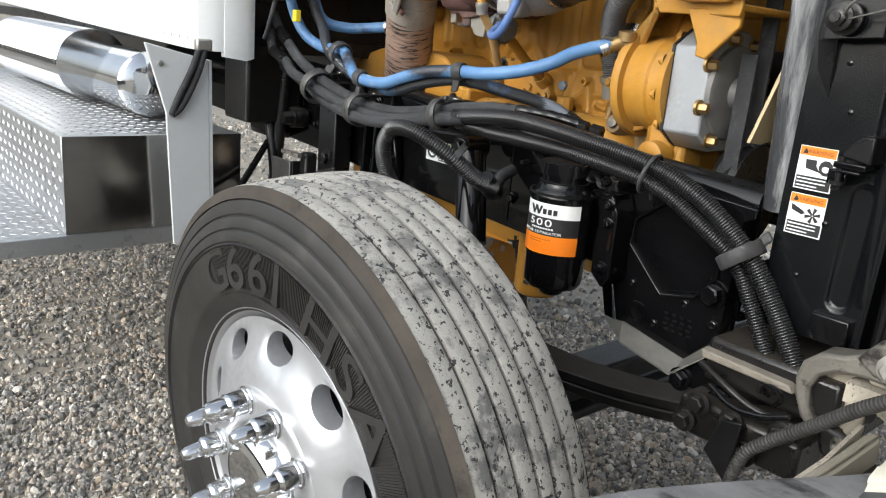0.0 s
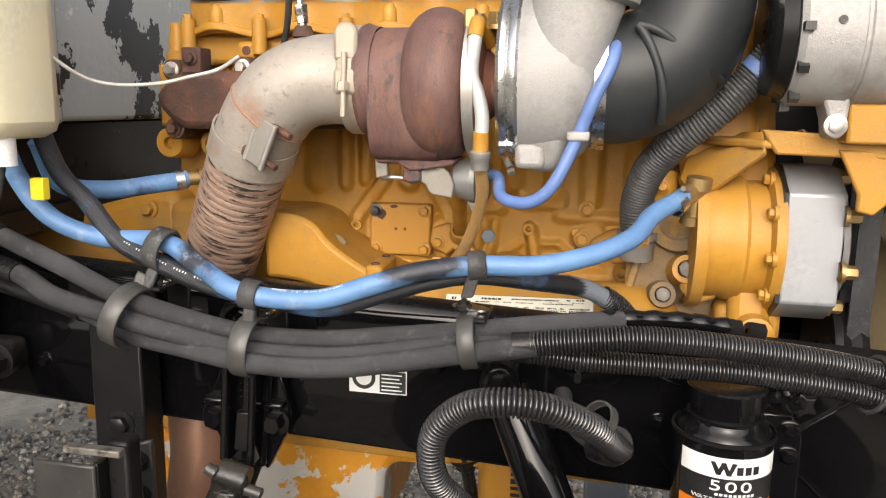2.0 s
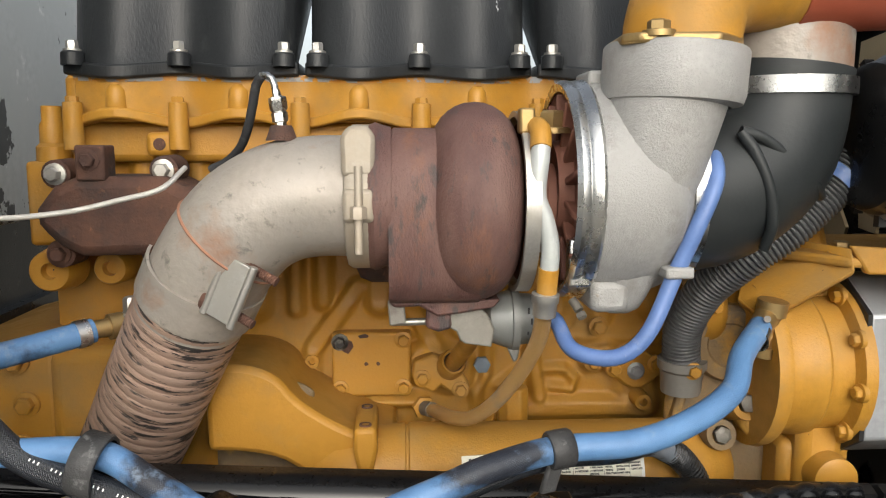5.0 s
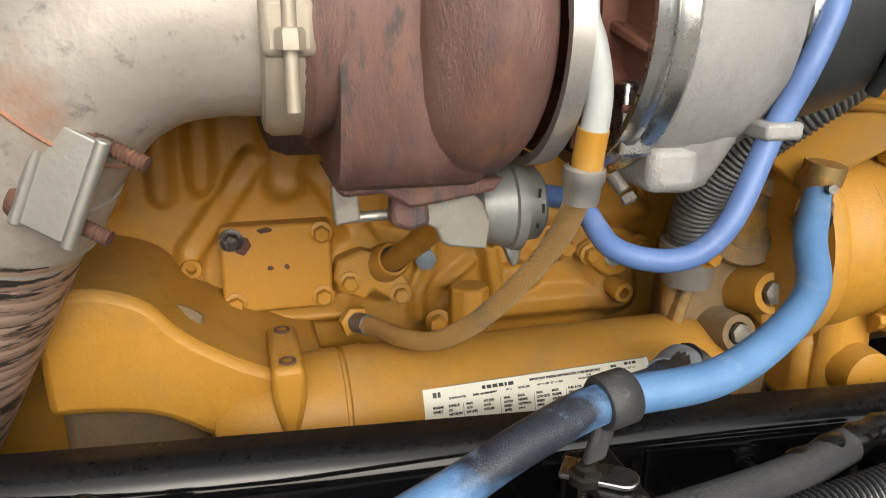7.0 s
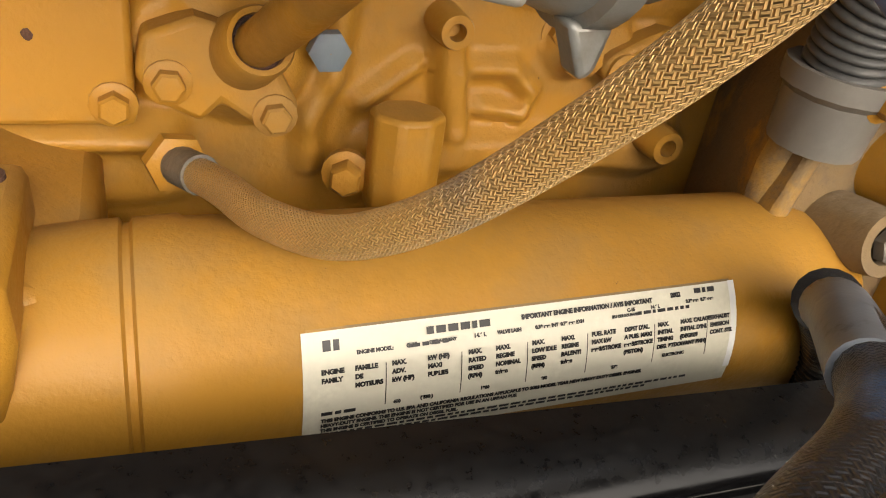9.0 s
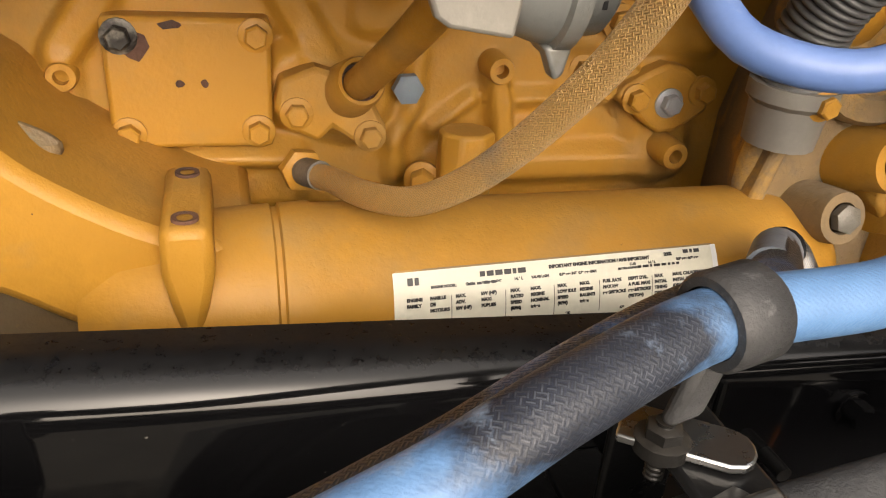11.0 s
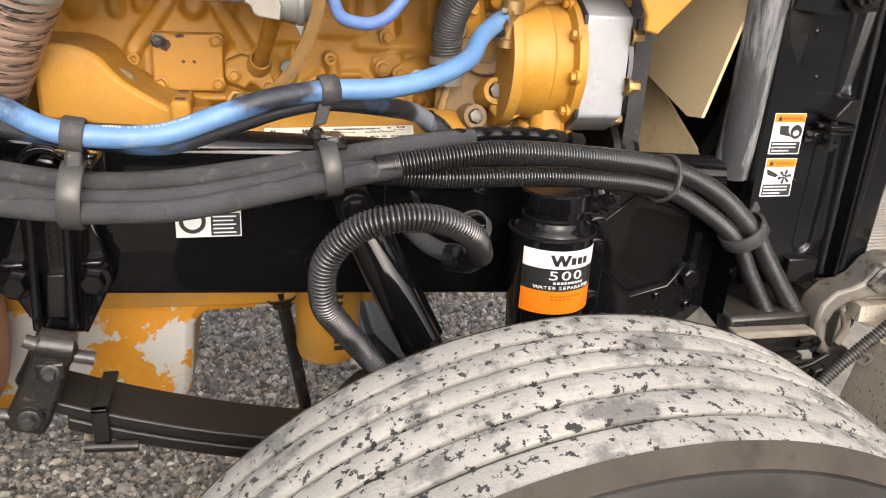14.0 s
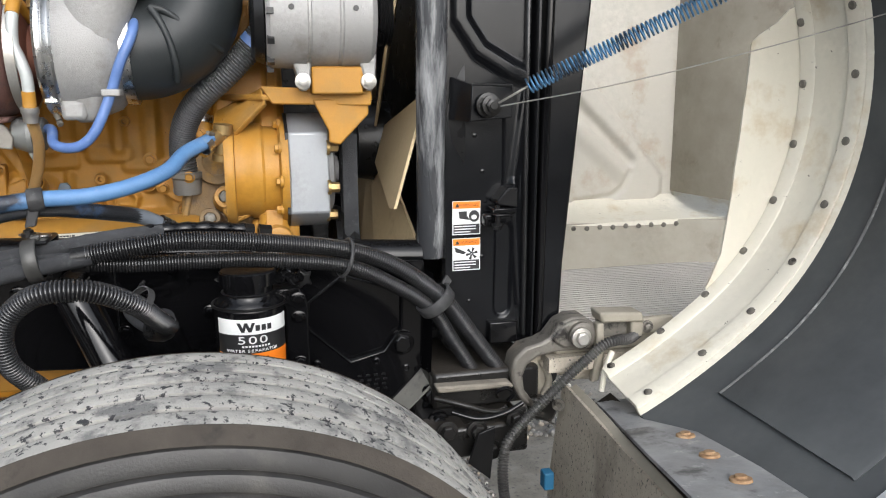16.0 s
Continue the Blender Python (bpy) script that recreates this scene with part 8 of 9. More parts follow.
part("lower_wall", sheet([[(0.25, 1.62, 1.06), (0.25, 1.55, 0.93)], [(0.8, 1.62, 1.06), (0.8, 1.55, 0.93)], [(1.2, 1.5, 1.06), (1.18, 1.42, 0.93)]], (0, 0.01, 0.0)), BEIGE, hood)
for i in range(18):
    part("rivet", Geo().lathe([(0, 0.008), (0.003, 0.007), (0.004, 0.0004)], (0.42 + 0.042 * i, 1.611, 1.047 + 0.002 * (i % 2)), OUT, 8), HINGE, hood)
for i in range(12):
    part("rivet", Geo().lathe([(0, 0.008), (0.003, 0.007), (0.004, 0.0004)], (0.900, 1.784, 1.10 + 0.055 * i), OUT, 8), HINGE, hood)
part("screen_tray", Geo().span((0.10, 0.90, 0.895), (1.22, 1.60, 0.925)), DIRTY, hood)
g = Geo()
for i in range(52):
    x = 0.16 + 0.0185 * i
    g.span((x, 0.95, 0.930), (x + 0.006, 1.56, 0.938))
for i in range(34):
    y = 0.95 + 0.0185 * i
    g.span((0.15, y, 0.936), (1.12, y + 0.005, 0.942))
tagged(part("grille_screen", g, mat("dull_screen_wire", (0.46, 0.44, 0.41), (0.38, 0.36, 0.34), 12, 0.6, 0.1, metal=0.2), hood, "dull wire grille screen", angle=30), kind="stuff")
part("tray_rim", Geo().span((0.12, 0.918, 0.925), (1.20, 0.95, 0.962)), BEIGE, hood, "", 0.006)
# fender strip with rusted bolts, the worn lip beside it and the muddy panel below
part("edge_strip", sheet([[(xl, y, z), (xl + 0.045, y, z + 0.002), (xr, y, z + 0.001)] for xl, xr, y, z in ((0.188, 0.275, 0.865, 0.838), (0.166, 0.262, 0.76, 0.856), (0.140, 0.250, 0.65, 0.876), (0.115, 0.240, 0.54, 0.895), (0.09, 0.228, 0.42, 0.915), (0.07, 0.215, 0.30, 0.93))], (0, 0, -0.006)), mat("scuffed_grey_strip", (0.20, 0.205, 0.21), (0.30, 0.305, 0.31), 9, 0.45, 0.12, bump=0.25, spot=(0.40, 0.40, 0.39), spot_scale=26, spot_at=0.60, spot_soft=0.10, second=((0.05, 0.05, 0.052), 12, 0.56, 0.12)), hood, "scuffed grey fender strip")
BOLTRUST = mat("orange_rust", (0.27, 0.155, 0.075), (0.40, 0.27, 0.15), 60, 0.85)
for x, y, z in ((0.214, 0.591, 0.889), (0.190, 0.488, 0.907), (0.170, 0.385, 0.923)):
    part("rusted_bolt", Geo().lathe([(-0.002, 0.016), (0.002, 0.015), (0.003, 0.009), (0.006, 0.008), (0.006, 0.0004)], (x, y, z), (0, 0.18, 1), 14), BOLTRUST, hood, "rusted bolt")
part("worn_lip", sheet([[(x0 + dx, y, z + dz) for dx, dz in ((0, 0), (0.012, 0.010), (0.018, 0.004), (0.020, -0.03))] for x0, y, z in ((0.142, 0.89, 0.862), (0.140, 0.78, 0.856), (0.134, 0.65, 0.850), (0.128, 0.52, 0.846), (0.122, 0.40, 0.842), (0.117, 0.28, 0.838))], (0.003, 0, -0.003)), BEIGE, hood, "worn chipped lip")
# black sheet put in place of the shade in this gap
part("gap_channel", sheet([[(x0, y, z), (x0 + 0.03, y, z - 0.03), (x0 + 0.08, y, z)] for x0, y, z in ((0.150, 0.89, 0.845), (0.146, 0.65, 0.838), (0.128, 0.28, 0.83))], (0, 0, -0.004)), GRIME, hood)
part("dirty_panel", sheet([[(x0, y, z), (x0 - 0.008, y + 0.012, z - 0.10), (x0 - 0.012, y + 0.035, z - 0.24), (x0 - 0.012, y + 0.05, z - 0.42)] for x0, y, z in ((0.130, 0.90, 0.872), (0.134, 0.78, 0.858), (0.130, 0.65, 0.850), (0.124, 0.52, 0.844), (0.118, 0.40, 0.838), (0.113, 0.28, 0.832))], (0.006, 0, 0)), DIRTY, hood, "mud-stained lower fender panel")
part("panel_bolt", Geo().lathe([(0, 0.013), (0.006, 0.013), (0.006, 0.007), (0.002, 0.006), (0.002, 0.0004)], (0.116, 0.883, 0.835), (-0.6, -0.8, 0), 16), HINGE, hood)
# hood hinge: a cast hook with a hollow, bolted to a channel
MUD = mat("dried_mud", (0.34, 0.305, 0.245), (0.25, 0.225, 0.18), 24, 0.9, 0.05, bump=0.5, spot=(0.12, 0.11, 0.095), spot_scale=16, spot_at=0.58, spot_soft=0.12)
hook = [(0.025, 0.902), (0.031, 0.928), (0.053, 0.949), (0.087, 0.957), (0.104, 0.965), (0.126, 0.993), (0.150, 1.004), (0.178, 1.003), (0.200, 0.988), (0.204, 0.961), (0.198, 0.932), (0.117, 0.934), (0.079, 0.927), (0.058, 0.912), (0.049, 0.890), (0.053, 0.860), (0.075, 0.830), (0.068, 0.820), (0.043, 0.843), (0.028, 0.875)]
hn = part("hinge", Geo().prism(hook, (0, 0.908, 0), X, Z, Y * 0.055), HINGE, hood, "dull cast metal hinge arm bent like a hook", 0.007)
part("web", Geo().prism([(0.045, 0.935), (0.20, 0.94), (0.218, 0.92), (0.222, 0.855), (0.172, 0.858), (0.136, 0.874), (0.118, 0.858), (0.112, 0.835), (0.092, 0.817), (0.06, 0.84), (0.04, 0.88)], (0, 0.944, 0), X, Z, Y * 0.012), MUD, hn, "mud-caked hollow of the hinge", 0.003)
part("inner_rib", Geo().tube([(0.098, 0.938, 0.908), (0.112, 0.938, 0.882), (0.116, 0.938, 0.860), (0.104, 0.938, 0.835)], 0.007, 10), MUD, hn)
# flat black oval painted for the shade inside the opening
part("hole", Geo().prism(oval(0.122, 0.874, 0.013, 0.017, 16), (0, 0.9425, 0), X, Z, Y * 0.003), INK_AND_HOLE, hn)
part("nose_bevel", Geo().prism([(0.104, 0.962), (0.126, 0.990), (0.150, 1.001), (0.176, 1.000), (0.196, 0.986), (0.198, 0.944), (0.130, 0.944)], (0, 0.900, 0), X, Z, Y * 0.01), HINGE, hn, "", 0.008)
piv = part("pivot_bushing", Geo().lathe([(0, 0.027), (0.010, 0.027), (0.013, 0.023), (0.013, 0.016), (0.010, 0.014), (0.010, 0.001)], (0.166, 0.902, 0.970), OUT, 28), HINGE, hn)
part("pivot_bolt", Geo().rod((0.160, 0.895, 0.970), (0.156, 0.868, 0.969), 0.009, seg=16).bolt((0.158, 0.880, 0.970), OUT, 0.014, 0.012), ZINC, piv)
for x, z in ((0.155, 0.902), (0.168, 0.917), (0.180, 0.890)):
    part("bolt", Geo().bolt((x, 0.942, z), OUT, 0.008, 0.010), HINGE, hn)
part("upright_plate", Geo().prism([(0.198, 0.992), (0.212, 0.992), (0.217, 0.930), (0.207, 0.872), (0.190, 0.868), (0.198, 0.925)], (0, 0.893, 0), X, Z, Y * 0.02), BEIGE, hn, "", 0.004)
part("channel", Geo().prism([(0.198, 1.016), (0.292, 1.010), (0.296, 0.990), (0.204, 0.994)], (0, 0.885, 0), X, Z, Y * 0.05), BEIGE, hn, "pale beige channel", 0.005)
part("channel_web", Geo().prism([(0.206, 0.996), (0.275, 0.992), (0.276, 0.956), (0.212, 0.956)], (0, 0.915, 0), X, Z, Y * 0.008), HINGE, hn)
part("channel_lip", Geo().prism([(0.272, 0.992), (0.300, 0.990), (0.300, 0.956), (0.274, 0.957)], (0, 0.895, 0), X, Z, Y * 0.03), BEIGE, hn, "", 0.004)
part("tab", Geo().prism([(0.296, 0.992), (0.370, 0.994), (0.385, 0.968), (0.330, 0.956), (0.298, 0.957)], (0, 0.905, 0), X, Z, Y * 0.012), BEIGE, hn, "", 0.004)
part("tab_bolt", Geo().bolt((0.312, 0.902, 0.974), OUT, 0.009, 0.007), HINGE, hn)
part("foot_rim", Geo().tube([(0.222, 0.873, 0.940), (0.206, 0.868, 0.905), (0.196, 0.862, 0.862)], 0.006, 10), BANDPAINT, hood)
part("lower_arm", Geo().prism([(0.06, 0.84), (0.125, 0.83), (0.135, 0.80), (0.12, 0.775), (0.075, 0.79)], (0, 0.925, 0), X, Z, Y * 0.03), GRIME, hn, "", 0.008)
lc = thing("headlight_loom", (0.10, 0.88, 0.75), "grey corrugated loom crossing the hood hinge to a blue connector", "conduit")
part("conduit", Geo().tube([(0.310, 0.93, 0.955), (0.265, 0.885, 0.958), (0.230, 0.868, 0.963), (0.200, 0.866, 0.957), (0.169, 0.866, 0.934), (0.130, 0.868, 0.901), (0.092, 0.870, 0.864), (0.053, 0.870, 0.828), (0.018, 0.866, 0.795), (-0.005, 0.858, 0.765), (-0.012, 0.845, 0.70), (0.0, 0.84, 0.62)], 0.0108, 16, rib=(0.0058, 0.0025)), mat("dusty_loom", (0.035, 0.034, 0.033), (0.06, 0.057, 0.054), 14, 0.45), lc)
part("connector", Geo().span((0.055, 0.80, 0.70), (0.075, 0.825, 0.735)), mat("blue_connector", (0.03, 0.16, 0.30), bump=0), lc, "", 0.003)

# ---------- cab side, step and tank ----------
cab = thing("truck_cab", (-2.6, 1.4, 1.2), "white truck cab with a grey worn firewall", "truck cab")
part("side_wall", sheet([[(x, y, 1.246 + 0.028 * (-x - 1.5)), (x, y - 0.01, 1.8), (x, y, 2.7)] for x, y in ((-4.2, 0.655), (-2.2, 0.655), (-1.66, 0.66), (-1.60, 0.675), (-1.575, 0.71), (-1.568, 0.74))], (0, 0.03, 0)), WHITE, cab, "white riveted cab side")
part("corner_panel", sheet([[(-1.566, 0.735, 1.235), (-1.560, 0.735, 1.8)], [(-1.545, 0.79, 1.228), (-1.540, 0.79, 1.8)], [(-1.55, 0.815, 1.235), (-1.55, 0.815, 1.8)]], (-0.02, 0.0, 0)), WHITE, cab, "white corner panel")
for i in range(26):
    part("rivet", Geo().lathe([(0, 0.006), (0.002, 0.0055), (0.003, 0.0004)], (-1.63 - 0.055 * i, 0.657, 1.275 + 0.028 * (0.13 + 0.055 * i)), OUT, 8), WHITE, cab)
part("firewall", Geo().span((-1.62, 0.76, 1.435), (-1.56, 1.15, 2.7)), FIREWALL, cab, "grey panel with torn black patches", 0.01)
part("firewall_wide", Geo().span((-1.64, 1.14, 1.44), (-1.57, 2.25, 2.7)), FIREWALL, cab, "grey firewall with torn black patches", 0.01)
# black sheet stands in for the dark underside below the firewall
part("lower_firewall", Geo().span((-1.68, 0.80, 1.25), (-1.62, 2.25, 1.44)), SATIN, cab, "black sheet added for the dark space under the firewall", 0.006)
part("floor_pan", Geo().span((-4.2, 0.70, 1.25), (-1.60, 2.25, 1.29)), SATIN, cab)
part("cab_mount", Geo().span((-1.75, 0.82, 1.05), (-1.60, 1.0, 1.28)), CHASSIS, cab, "black cab mount", 0.01)
flp = thing("mud_guard_panel", (-1.62, 0.65, 0.68), "white panel hanging behind the wheel under the cab", "mud guard")
part("panel", Geo().prism([(0.500, 1.266), (0.668, 1.228), (0.678, 0.70), (0.570, 0.735), (0.553, 1.09)], (-1.525, 0, 0), Y, Z, (0.008, 0, 0)), WHITE, flp, "", 0.003)
part("panel_return", Geo().prism([(0.668, 1.228), (0.676, 1.228), (0.686, 0.70), (0.678, 0.70)], (-1.58, 0, 0), Y, Z, (0.063, 0, 0)), WHITE, flp)
part("screw", Geo().lathe([(0, 0.008), (0.003, 0.007), (0.004, 0.0004)], (-1.516, 0.540, 1.215), X, 10), ZINC, flp)
stp = thing("rubber_strap", (-1.58, 0.64, 1.08), "black rubber hood strap with a metal hook hanging from the cab", "strap")
part("strap", Geo().tube([(-1.50, 0.637, 1.262), (-1.502, 0.615, 1.20), (-1.508, 0.580, 1.125), (-1.510, 0.565, 1.085)], 0.009, 10).tube([(-1.50, 0.652, 1.262), (-1.502, 0.630, 1.19), (-1.508, 0.592, 1.11), (-1.510, 0.565, 1.085)], 0.009, 10), RUBBER, stp)
part("hook", Geo().span((-1.515, 0.625, 1.252), (-1.49, 0.668, 1.282)), ZINC, stp, "", 0.005)
bx = thing("step_box", (-2.4, 0.5, 0.70), "aluminium diamond-plate step box beside the cab", "step box")
part("end_panel", Geo().span((-1.600, 0.320, 0.767), (-1.594, 0.80, 1.020)), mat("stainless_sheet", (0.42, 0.41, 0.40), (0.34, 0.335, 0.33), 5, 0.14, 0.06, metal=1.0, bump=0.05, bscale=30), bx, "smooth stainless end panel")
part("box", Geo().prism([(0.318, 1.022), (0.80, 1.022), (0.80, 0.765), (0.322, 0.765)], (-3.6, 0, 0), Y, Z, (2.0, 0, 0)), TREADPLATE, bx, "brushed aluminium box end", 0.003)
part("lower_tread", Geo().prism([(0.14, 0.765), (0.80, 0.765), (0.80, 0.715), (0.16, 0.715)], (-3.6, 0, 0), Y, Z, (2.0, 0, 0)), TREADPLATE, bx, "", 0.004)
diam = Geo()
for face in ("top", "side", "low"):
    for i in range(56):
        for j in range(14 if face != "low" else 7):
            x = -1.62 - 0.030 * i - (0.015 if j % 2 else 0)
            s_ = 1 if (i + j) % 2 else -1
            if face == "top":
                o, u, w, n = Vector((x, 0.335 + 0.03 * j, 1.0225)), Vector((1, s_, 0)), Vector((-s_, 1, 0)), Z
            elif face == "low":
                o, u, w, n = Vector((x, 0.16 + 0.025 * j, 0.7655)), Vector((1, s_, 0)), Vector((-s_, 1, 0)), Z
            else:
                if j > 7:
                    continue
                o, u, w, n = Vector((x, 0.3185, 0.79 + 0.03 * j)), Vector((1, 0, s_)), Vector((-s_, 0, 1)), OUT
            u, w = u.normalized(), w.normalized()
            diam.add([o + u * 0.011, o + w * 0.003, o - u * 0.011, o - w * 0.003, o + n * 0.0022 + u * 0.004, o + n * 0.0022 - u * 0.004], [(0, 1, 4), (1, 5, 4), (1, 2, 5), (2, 3, 5), (3, 4, 5), (3, 0, 4)])
tagged(part("diamond_tread", diam, TREADPLATE, bx, "raised diamond tread"), kind="stuff")
tk = thing("chrome_cylinder", (-2.3, 0.70, 1.02), "chrome cylinder with a domed end above the step box", "tank")
part("shell", Geo().lathe([(-1.86, 0.088), (-1.865, 0.094), (-1.90, 0.094), (-3.4, 0.094)], (0, 0.640, 1.128), X, 44), CHROME, tk)
part("domed_end", Geo().lathe([(-1.862, 0.090), (-1.852, 0.092), (-1.847, 0.086), (-1.838, 0.06), (-1.832, 0.03), (-1.83, 0.001)], (0, 0.640, 1.128), X, 44), CHROME, tk)
part("grille_sleeve", Geo().tube([(-2.25, 0.60, 1.15), (-3.2, 0.60, 1.15)], 0.115, 36, rib=(0.02, 0.004)), CHROME, tk, "ribbed chrome sleeve")

# coolant reservoir
rs = thing("coolant_reservoir", (-1.43, 0.80, 1.40), "translucent cream plastic coolant reservoir", "reservoir")
part("tank", Geo().prism([(-1.50, 0.745), (-1.375, 0.735), (-1.355, 0.77), (-1.365, 0.885), (-1.40, 0.90), (-1.50, 0.90)], (0, 0, 1.428), X, Y, Z * 0.36), PLASTIC, rs, "", 0.022)
part("outlet", Geo().rod((-1.388, 0.79, 1.395), (-1.388, 0.79, 1.435), 0.018), PAPER, rs)
part("cable_connector", Geo().span((-1.392, 0.84, 1.345), (-1.372, 0.855, 1.375)), SIGNYELLOW, rs, "yellow wire connector", 0.002)
part("outlet_tube", Geo().tube([(-1.388, 0.79, 1.40), (-1.40, 0.78, 1.34), (-1.44, 0.79, 1.30), (-1.50, 0.82, 1.30)], 0.006, 10), RUBBER, rs)

# dark step brackets and rods behind the wheel
sb = thing("step_bracket", (-1.29, 0.78, 0.55), "black steel step bracket of bolted plates hanging from the rail", "bracket")
part("upright", Geo().span((-1.38, 0.787, 0.50), (-1.287, 0.795, 0.995)), BRACKETSTEEL, sb, "", 0.003)
part("channel_web", Geo().span((-1.295, 0.795, 0.50), (-1.287, 0.84, 0.995)), CHASSIS, sb, "", 0.002)
part("inner_post", Geo().span((-1.287, 0.815, 0.48), (-1.254, 0.85, 1.02)), SATIN, sb, "", 0.006)
part("side_plate", Geo().prism([(-1.385, 0.945), (-1.283, 0.975), (-1.283, 0.83), (-1.385, 0.80)], (0, 0.918, 0), X, Z, Y * 0.010), BRACKETSTEEL, sb, "", 0.003)
part("top_lip", Geo().span((-1.33, 0.784, 1.012), (-1.246, 0.80, 1.022)), HINGE, sb, "worn pale top lip", 0.002)
part("lower_bar", Geo().span((-1.29, 0.80, 0.40), (-1.25, 0.84, 0.86)), CHASSIS, sb, "", 0.004)
for z in (0.98, 0.925):
    part("bolt", Geo().bolt((-1.303, 0.917, z - 0.04), OUT, 0.011, 0.010), SATIN, sb)
sv = thing("support_strut", (-1.62, 0.95, 0.5), "black steel support strut beside the exhaust", "strut")
part("strut", Geo().span((-1.385, 0.93, 0.60), (-1.300, 0.984, 1.20)), SATIN, sv, "", 0.004)
part("bolt", Geo().bolt((-1.34, 0.93, 0.99), OUT, 0.016, 0.012), SATIN, sv)
part("rod", Geo().rod((-1.653, 0.944, 1.025), (-1.464, 0.665, 0.785), 0.0095), GLOSS, sv)
part("brace", Geo().rod((-1.60, 0.95, 1.25), (-1.62, 0.90, 0.62), 0.018), SATIN, sv)
part("brace", Geo().rod((-1.68, 0.92, 1.2), (-1.50, 0.9, 0.60), 0.016), SATIN, sv)
for i, (x, y, z, sx, sy, sz) in enumerate(((-1.75, 1.02, 1.06, 0.16, 0.16, 0.14), (-1.58, 0.975, 1.07, 0.08, 0.06, 0.06))):
    m_ = thing("chassis_valve", (x, y, z - sz / 2), "black chassis valve body beside the rail", "valve", "chassis valves")
    part("body", Geo().box((x, y, z), (sx, sy, sz)), CHASSIS, m_, "", 0.02)
    part("port", Geo().bolt((x + 0.02, y - sy / 2, z), OUT, 0.02, 0.03), CHASSIS, m_)

# information plate on the oil cooler
tg = thing("engine_information_label", (-0.756, 1.105, 1.12), "cream engine information label with small black print on the oil cooler", "label")
KC, KR = (1.168, 1.139), 0.064


def on_cooler(x, ang, out=0.0005):
    ang += 0.02 + 0.38 * (x + 0.756)  # stuck on a little askew
    return Vector((x, KC[0] - (KR + out) * math.cos(ang), KC[1] + (KR + out) * math.sin(ang)))


AT, AB = math.radians(41), math.radians(-10)


def slab(name, x0, x1, a0, a1, material, out=0.0005):
    rows = [[on_cooler(x0, a0 + (a1 - a0) * i / 6, out), on_cooler(x1, a0 + (a1 - a0) * i / 6, out)] for i in range(7)]
    part(name, sheet(rows), material, tg)


slab("sheet", -0.870, -0.638, AB, AT, PAPERCREAM)
slab("worn_corner", -0.6415, -0.6375, AT - 0.75, AT + 0.004, PAPER, 0.0007)
slab("glue_edge", -0.868, -0.640, AT, AT + 0.02, YELLOW_DUST, 0.0004)


def cooler_text(body, size, x, f, align="LEFT"):
    a = AT + (AB - AT) * f
    p, q = on_cooler(x, a, 0.0009), on_cooler(x + 0.01, a, 0.0009)
    u = (q - p).normalized()
    n = (p - Vector((p.x, *KC))).normalized()
    text_part(body, size, p, u, n.cross(u) * (1 if n.cross(u).z > 0 else -1), INK_AND_HOLE, tg, 0.00005, "printed_line", align, 0.95, size * 0.07)


def print_bars(x0, x1, f, h):
    x = x0
    while x < x1:
        w = random.uniform(0.0018, 0.0055)
        a = AT + (AB - AT) * f
        slab("print_bar", x, min(x + w, x1), a, a + h / KR, INK_AND_HOLE, 0.0008)
        x += w + 0.0011


# maker's mark and name, and the number, as plain bars
for x0, x1, f, h in ((-0.861, -0.8535, 0.155, 0.0048), (-0.813, -0.781, 0.125, 0.0034), (-0.664, -0.650, 0.075, 0.0026), (-0.822, -0.802, 0.21, 0.0017), (-0.700, -0.668, 0.20, 0.0017)):
    print_bars(x0, x1, f, h)
for body, size, x, f in (("IMPORTANT ENGINE INFORMATION / AVIS IMPORTANT", 0.0031, -0.765, 0.105), ("2002", 0.0032, -0.679, 0.085), ("ENGINE MODEL:", 0.0024, -0.846, 0.205), ("C-15", 0.0026, -0.823, 0.205),
                         ("DISPLACEMENT", 0.0020, -0.812, 0.20), ("14.6 L", 0.0026, -0.790, 0.20), ("VALVE LASH", 0.0024, -0.778, 0.20), ("0.38 mm INT  0.76 mm EXH", 0.0024, -0.758, 0.20), ("JEU DES SOUPAPES", 0.0020, -0.715, 0.20),
                         ("C-15", 0.0024, -0.706, 0.16), ("14.6 L", 0.0024, -0.692, 0.16), ("0.38 mm  0.76 mm", 0.0024, -0.670, 0.15), ("410", 0.0024, -0.829, 0.66), ("( 550 )", 0.0024, -0.816, 0.66), ("1800", 0.0024, -0.786, 0.66), ("600", 0.0024, -0.754, 0.66), ("278", 0.0024, -0.714, 0.66), ("ELECTRONIC", 0.0024, -0.684, 0.62)):
    cooler_text(body, size, x, f)
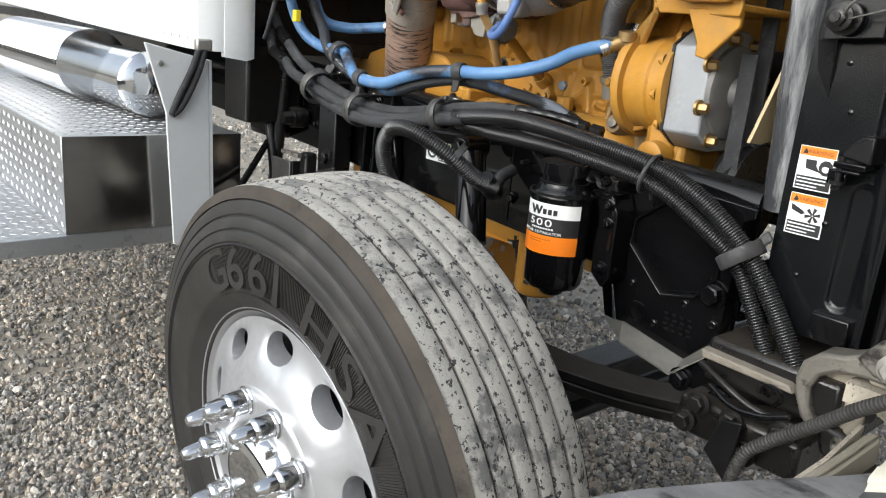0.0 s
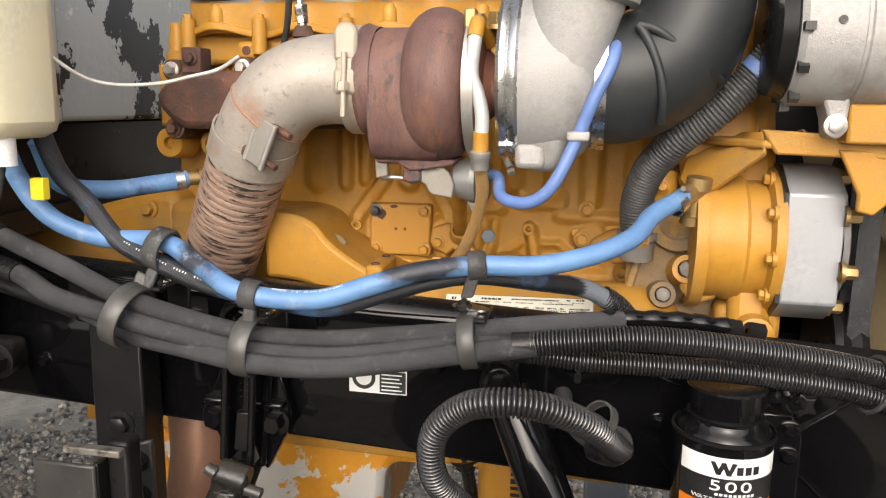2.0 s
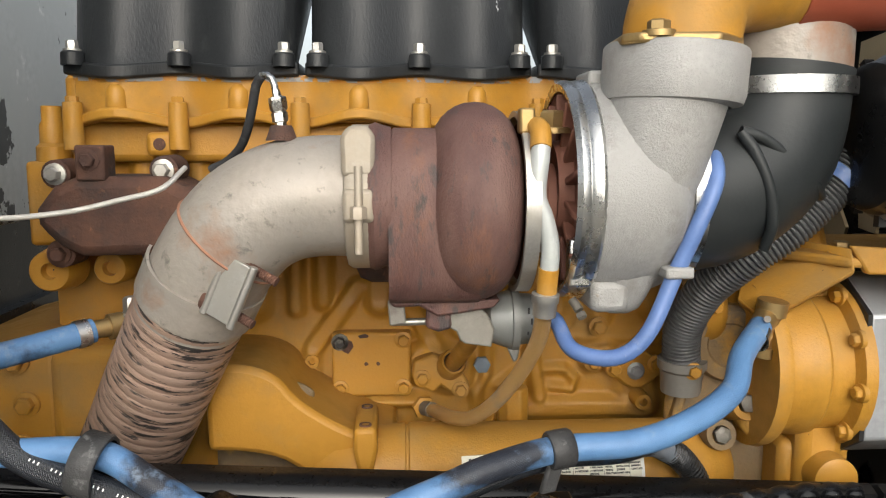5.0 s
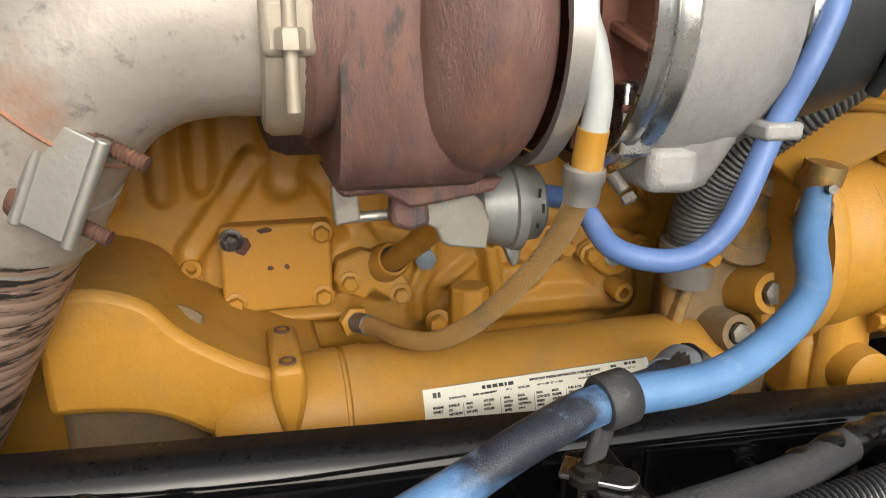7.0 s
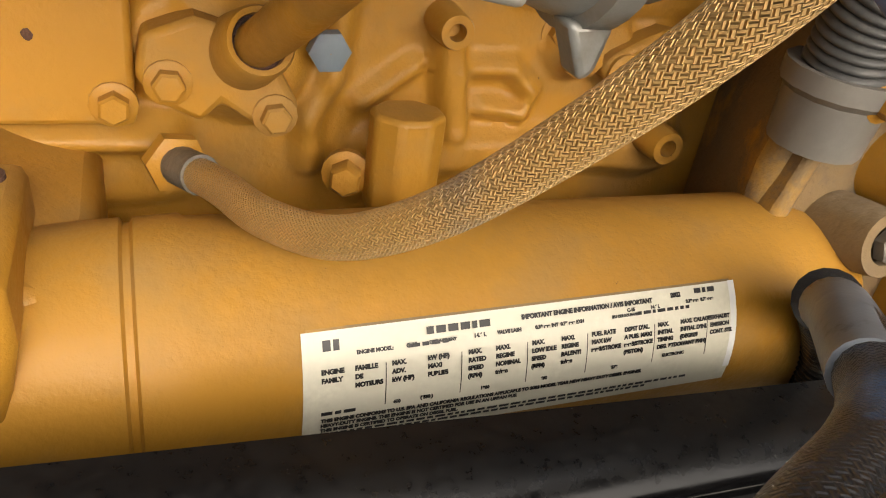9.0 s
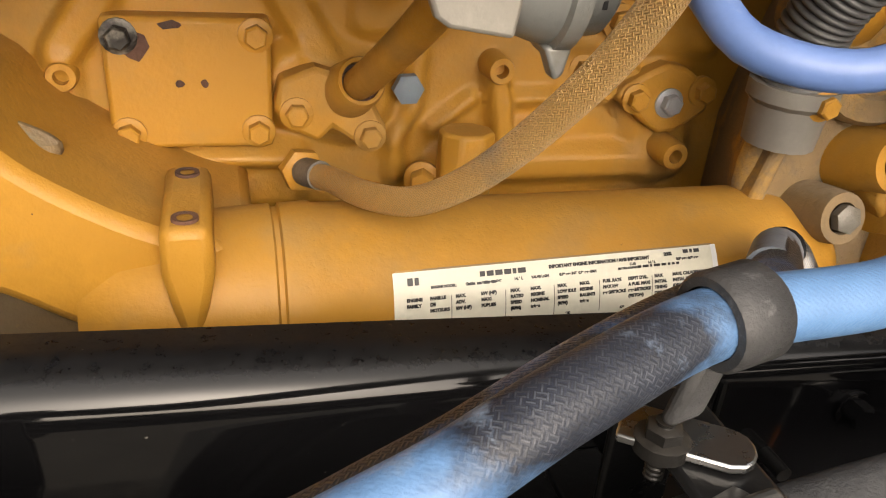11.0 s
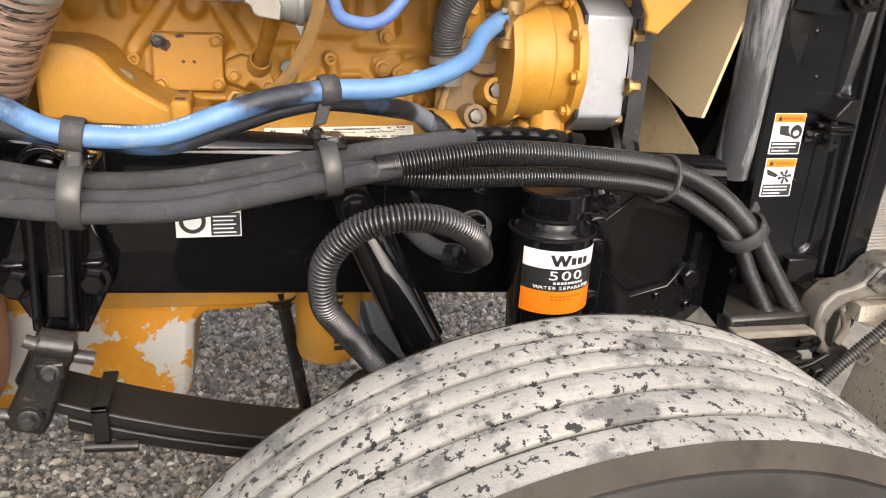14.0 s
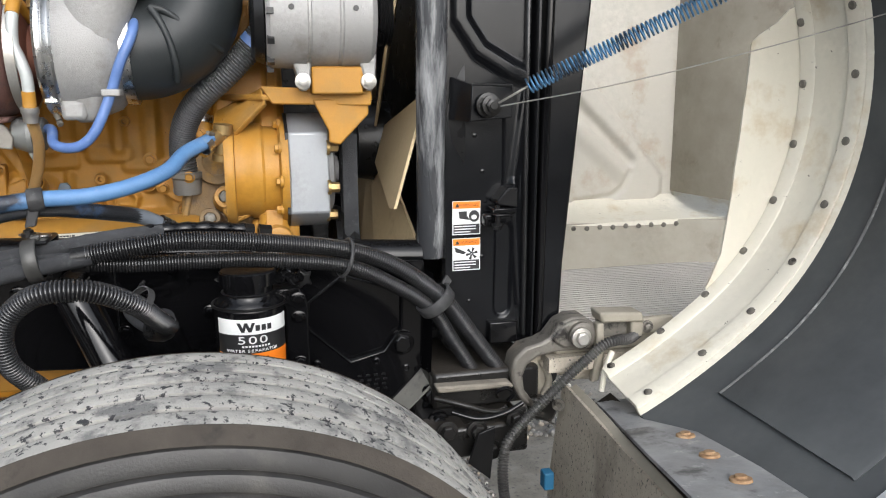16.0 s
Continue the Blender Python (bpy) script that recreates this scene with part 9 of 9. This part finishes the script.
for x, rows in ((-0.862, ("ENGINE", "FAMILY")), (-0.847, ("FAMILLE", "DE", "MOTEURS")), (-0.830, ("MAX.", "ADV.", "kW (HP)")), (-0.813, ("kW (HP)", "MAXI", "PUBLIES")), (-0.793, ("MAX.", "RATED", "SPEED", "(RPM)")),
                (-0.779, ("MAXI.", "REGIME", "NOMINAL", "tr/mn")), (-0.760, ("MAX.", "LOW IDLE", "SPEED", "(RPM)")), (-0.744, ("MAXI.", "REGIME", "RALENTI", "tr/mn")), (-0.727, ("FUEL RATE", "MAX kW", "mm3/STROKE")),
                (-0.708, ("DEBIT D'AL.", "A PUIS. MAXI", "mm3/STROKE", "(PISTON)")), (-0.688, ("MAX.", "INITIAL", "TIMING", "DEG. BTDC")), (-0.674, ("MAXI. CALAGE", "INITIAL D'INJ.", "(DEGRES", "AVANT PMH)")), (-0.655, ("EXHAUST", "EMISSION", "CONT. STS."))):
    for k, body in enumerate(rows):
        cooler_text(body, 0.0030, x, 0.33 + 0.068 * k)
for x in (-0.833, -0.7965, -0.7625, -0.7295, -0.690, -0.657):
    slab("column_rule", x, x + 0.0004, AT + (AB - AT) * 0.66, AT + (AB - AT) * 0.30, INK_AND_HOLE, 0.0007)
for f, body in ((0.745, "THIS ENGINE CONFORMS TO U.S. EPA AND CALIFORNIA REGULATIONS APPLICABLE TO 2002 MODEL YEAR NEW HEAVY DUTY DIESEL ENGINES."), (0.795, "HEAVY-DUTY ENGINE. THIS ENGINE IS NOT CERTIFIED FOR USE IN AN URBAN BUS."), (0.845, "THIS ENGINE IS CERTIFIED TO OPERATE ON DIESEL FUEL.")):
    cooler_text(body, 0.0027, -0.862, f)
print_bars(-0.862, -0.846, 0.68, 0.0018)
for f, x1 in ((0.89, -0.665), (0.93, -0.69), (0.97, -0.84)):
    print_bars(-0.862, x1, f, 0.0015)

# ---------- loose gravel ----------
random.seed(7)
verts, faces = [], []
phi = (1 + 5 ** 0.5) / 2
ICO = [Vector(p).normalized() for p in ((-1, phi, 0), (1, phi, 0), (-1, -phi, 0), (1, -phi, 0), (0, -1, phi), (0, 1, phi), (0, -1, -phi), (0, 1, -phi), (phi, 0, -1), (phi, 0, 1), (-phi, 0, -1), (-phi, 0, 1))]
ICF = [(0, 11, 5), (0, 5, 1), (0, 1, 7), (0, 7, 10), (0, 10, 11), (1, 5, 9), (5, 11, 4), (11, 10, 2), (10, 7, 6), (7, 1, 8), (3, 9, 4), (3, 4, 2), (3, 2, 6), (3, 6, 8), (3, 8, 9), (4, 9, 5), (2, 4, 11), (6, 2, 10), (8, 6, 7), (9, 8, 1)]
for x0, x1, y0, y1, count, size in ((-2.2, 0.3, -0.3, 2.2, 44000, 0.0115), (-5.0, -2.2, -0.9, 2.6, 24000, 0.0125), (-9.0, -5.0, -2.0, 4.0, 5000, 0.022), (-3.0, 1.0, 2.2, 6.0, 12000, 0.017), (-1.7, 0.1, 1.3, 2.9, 18000, 0.0125)):
    for _ in range(count):
        x, y = random.uniform(x0, x1), random.uniform(y0, y1)
        s = size * random.uniform(0.5, 1.0) * (1.7 if random.random() < 0.08 else 1)
        m = Euler((random.random() * 6, random.random() * 6, random.random() * 6)).to_matrix()
        sc = Vector((1, random.uniform(0.6, 1), random.uniform(0.45, 0.8)))
        n = len(verts)
        for p in ICO:
            q = m @ Vector((p.x * sc.x, p.y * sc.y, p.z * sc.z)) * s * random.uniform(0.8, 1.15)
            verts.append((x + q.x, y + q.y, GZ + 0.35 * s + q.z))
        faces += [(a + n, b + n, c + n) for a, b, c in ICF]
me = bpy.data.meshes.new("gravel")
me.from_pydata(verts, [], faces)
me.materials.append(STONES)
tagged(new("gravel", me), "loose grey and brown crushed stones covering the yard", "gravel", kind="stuff")
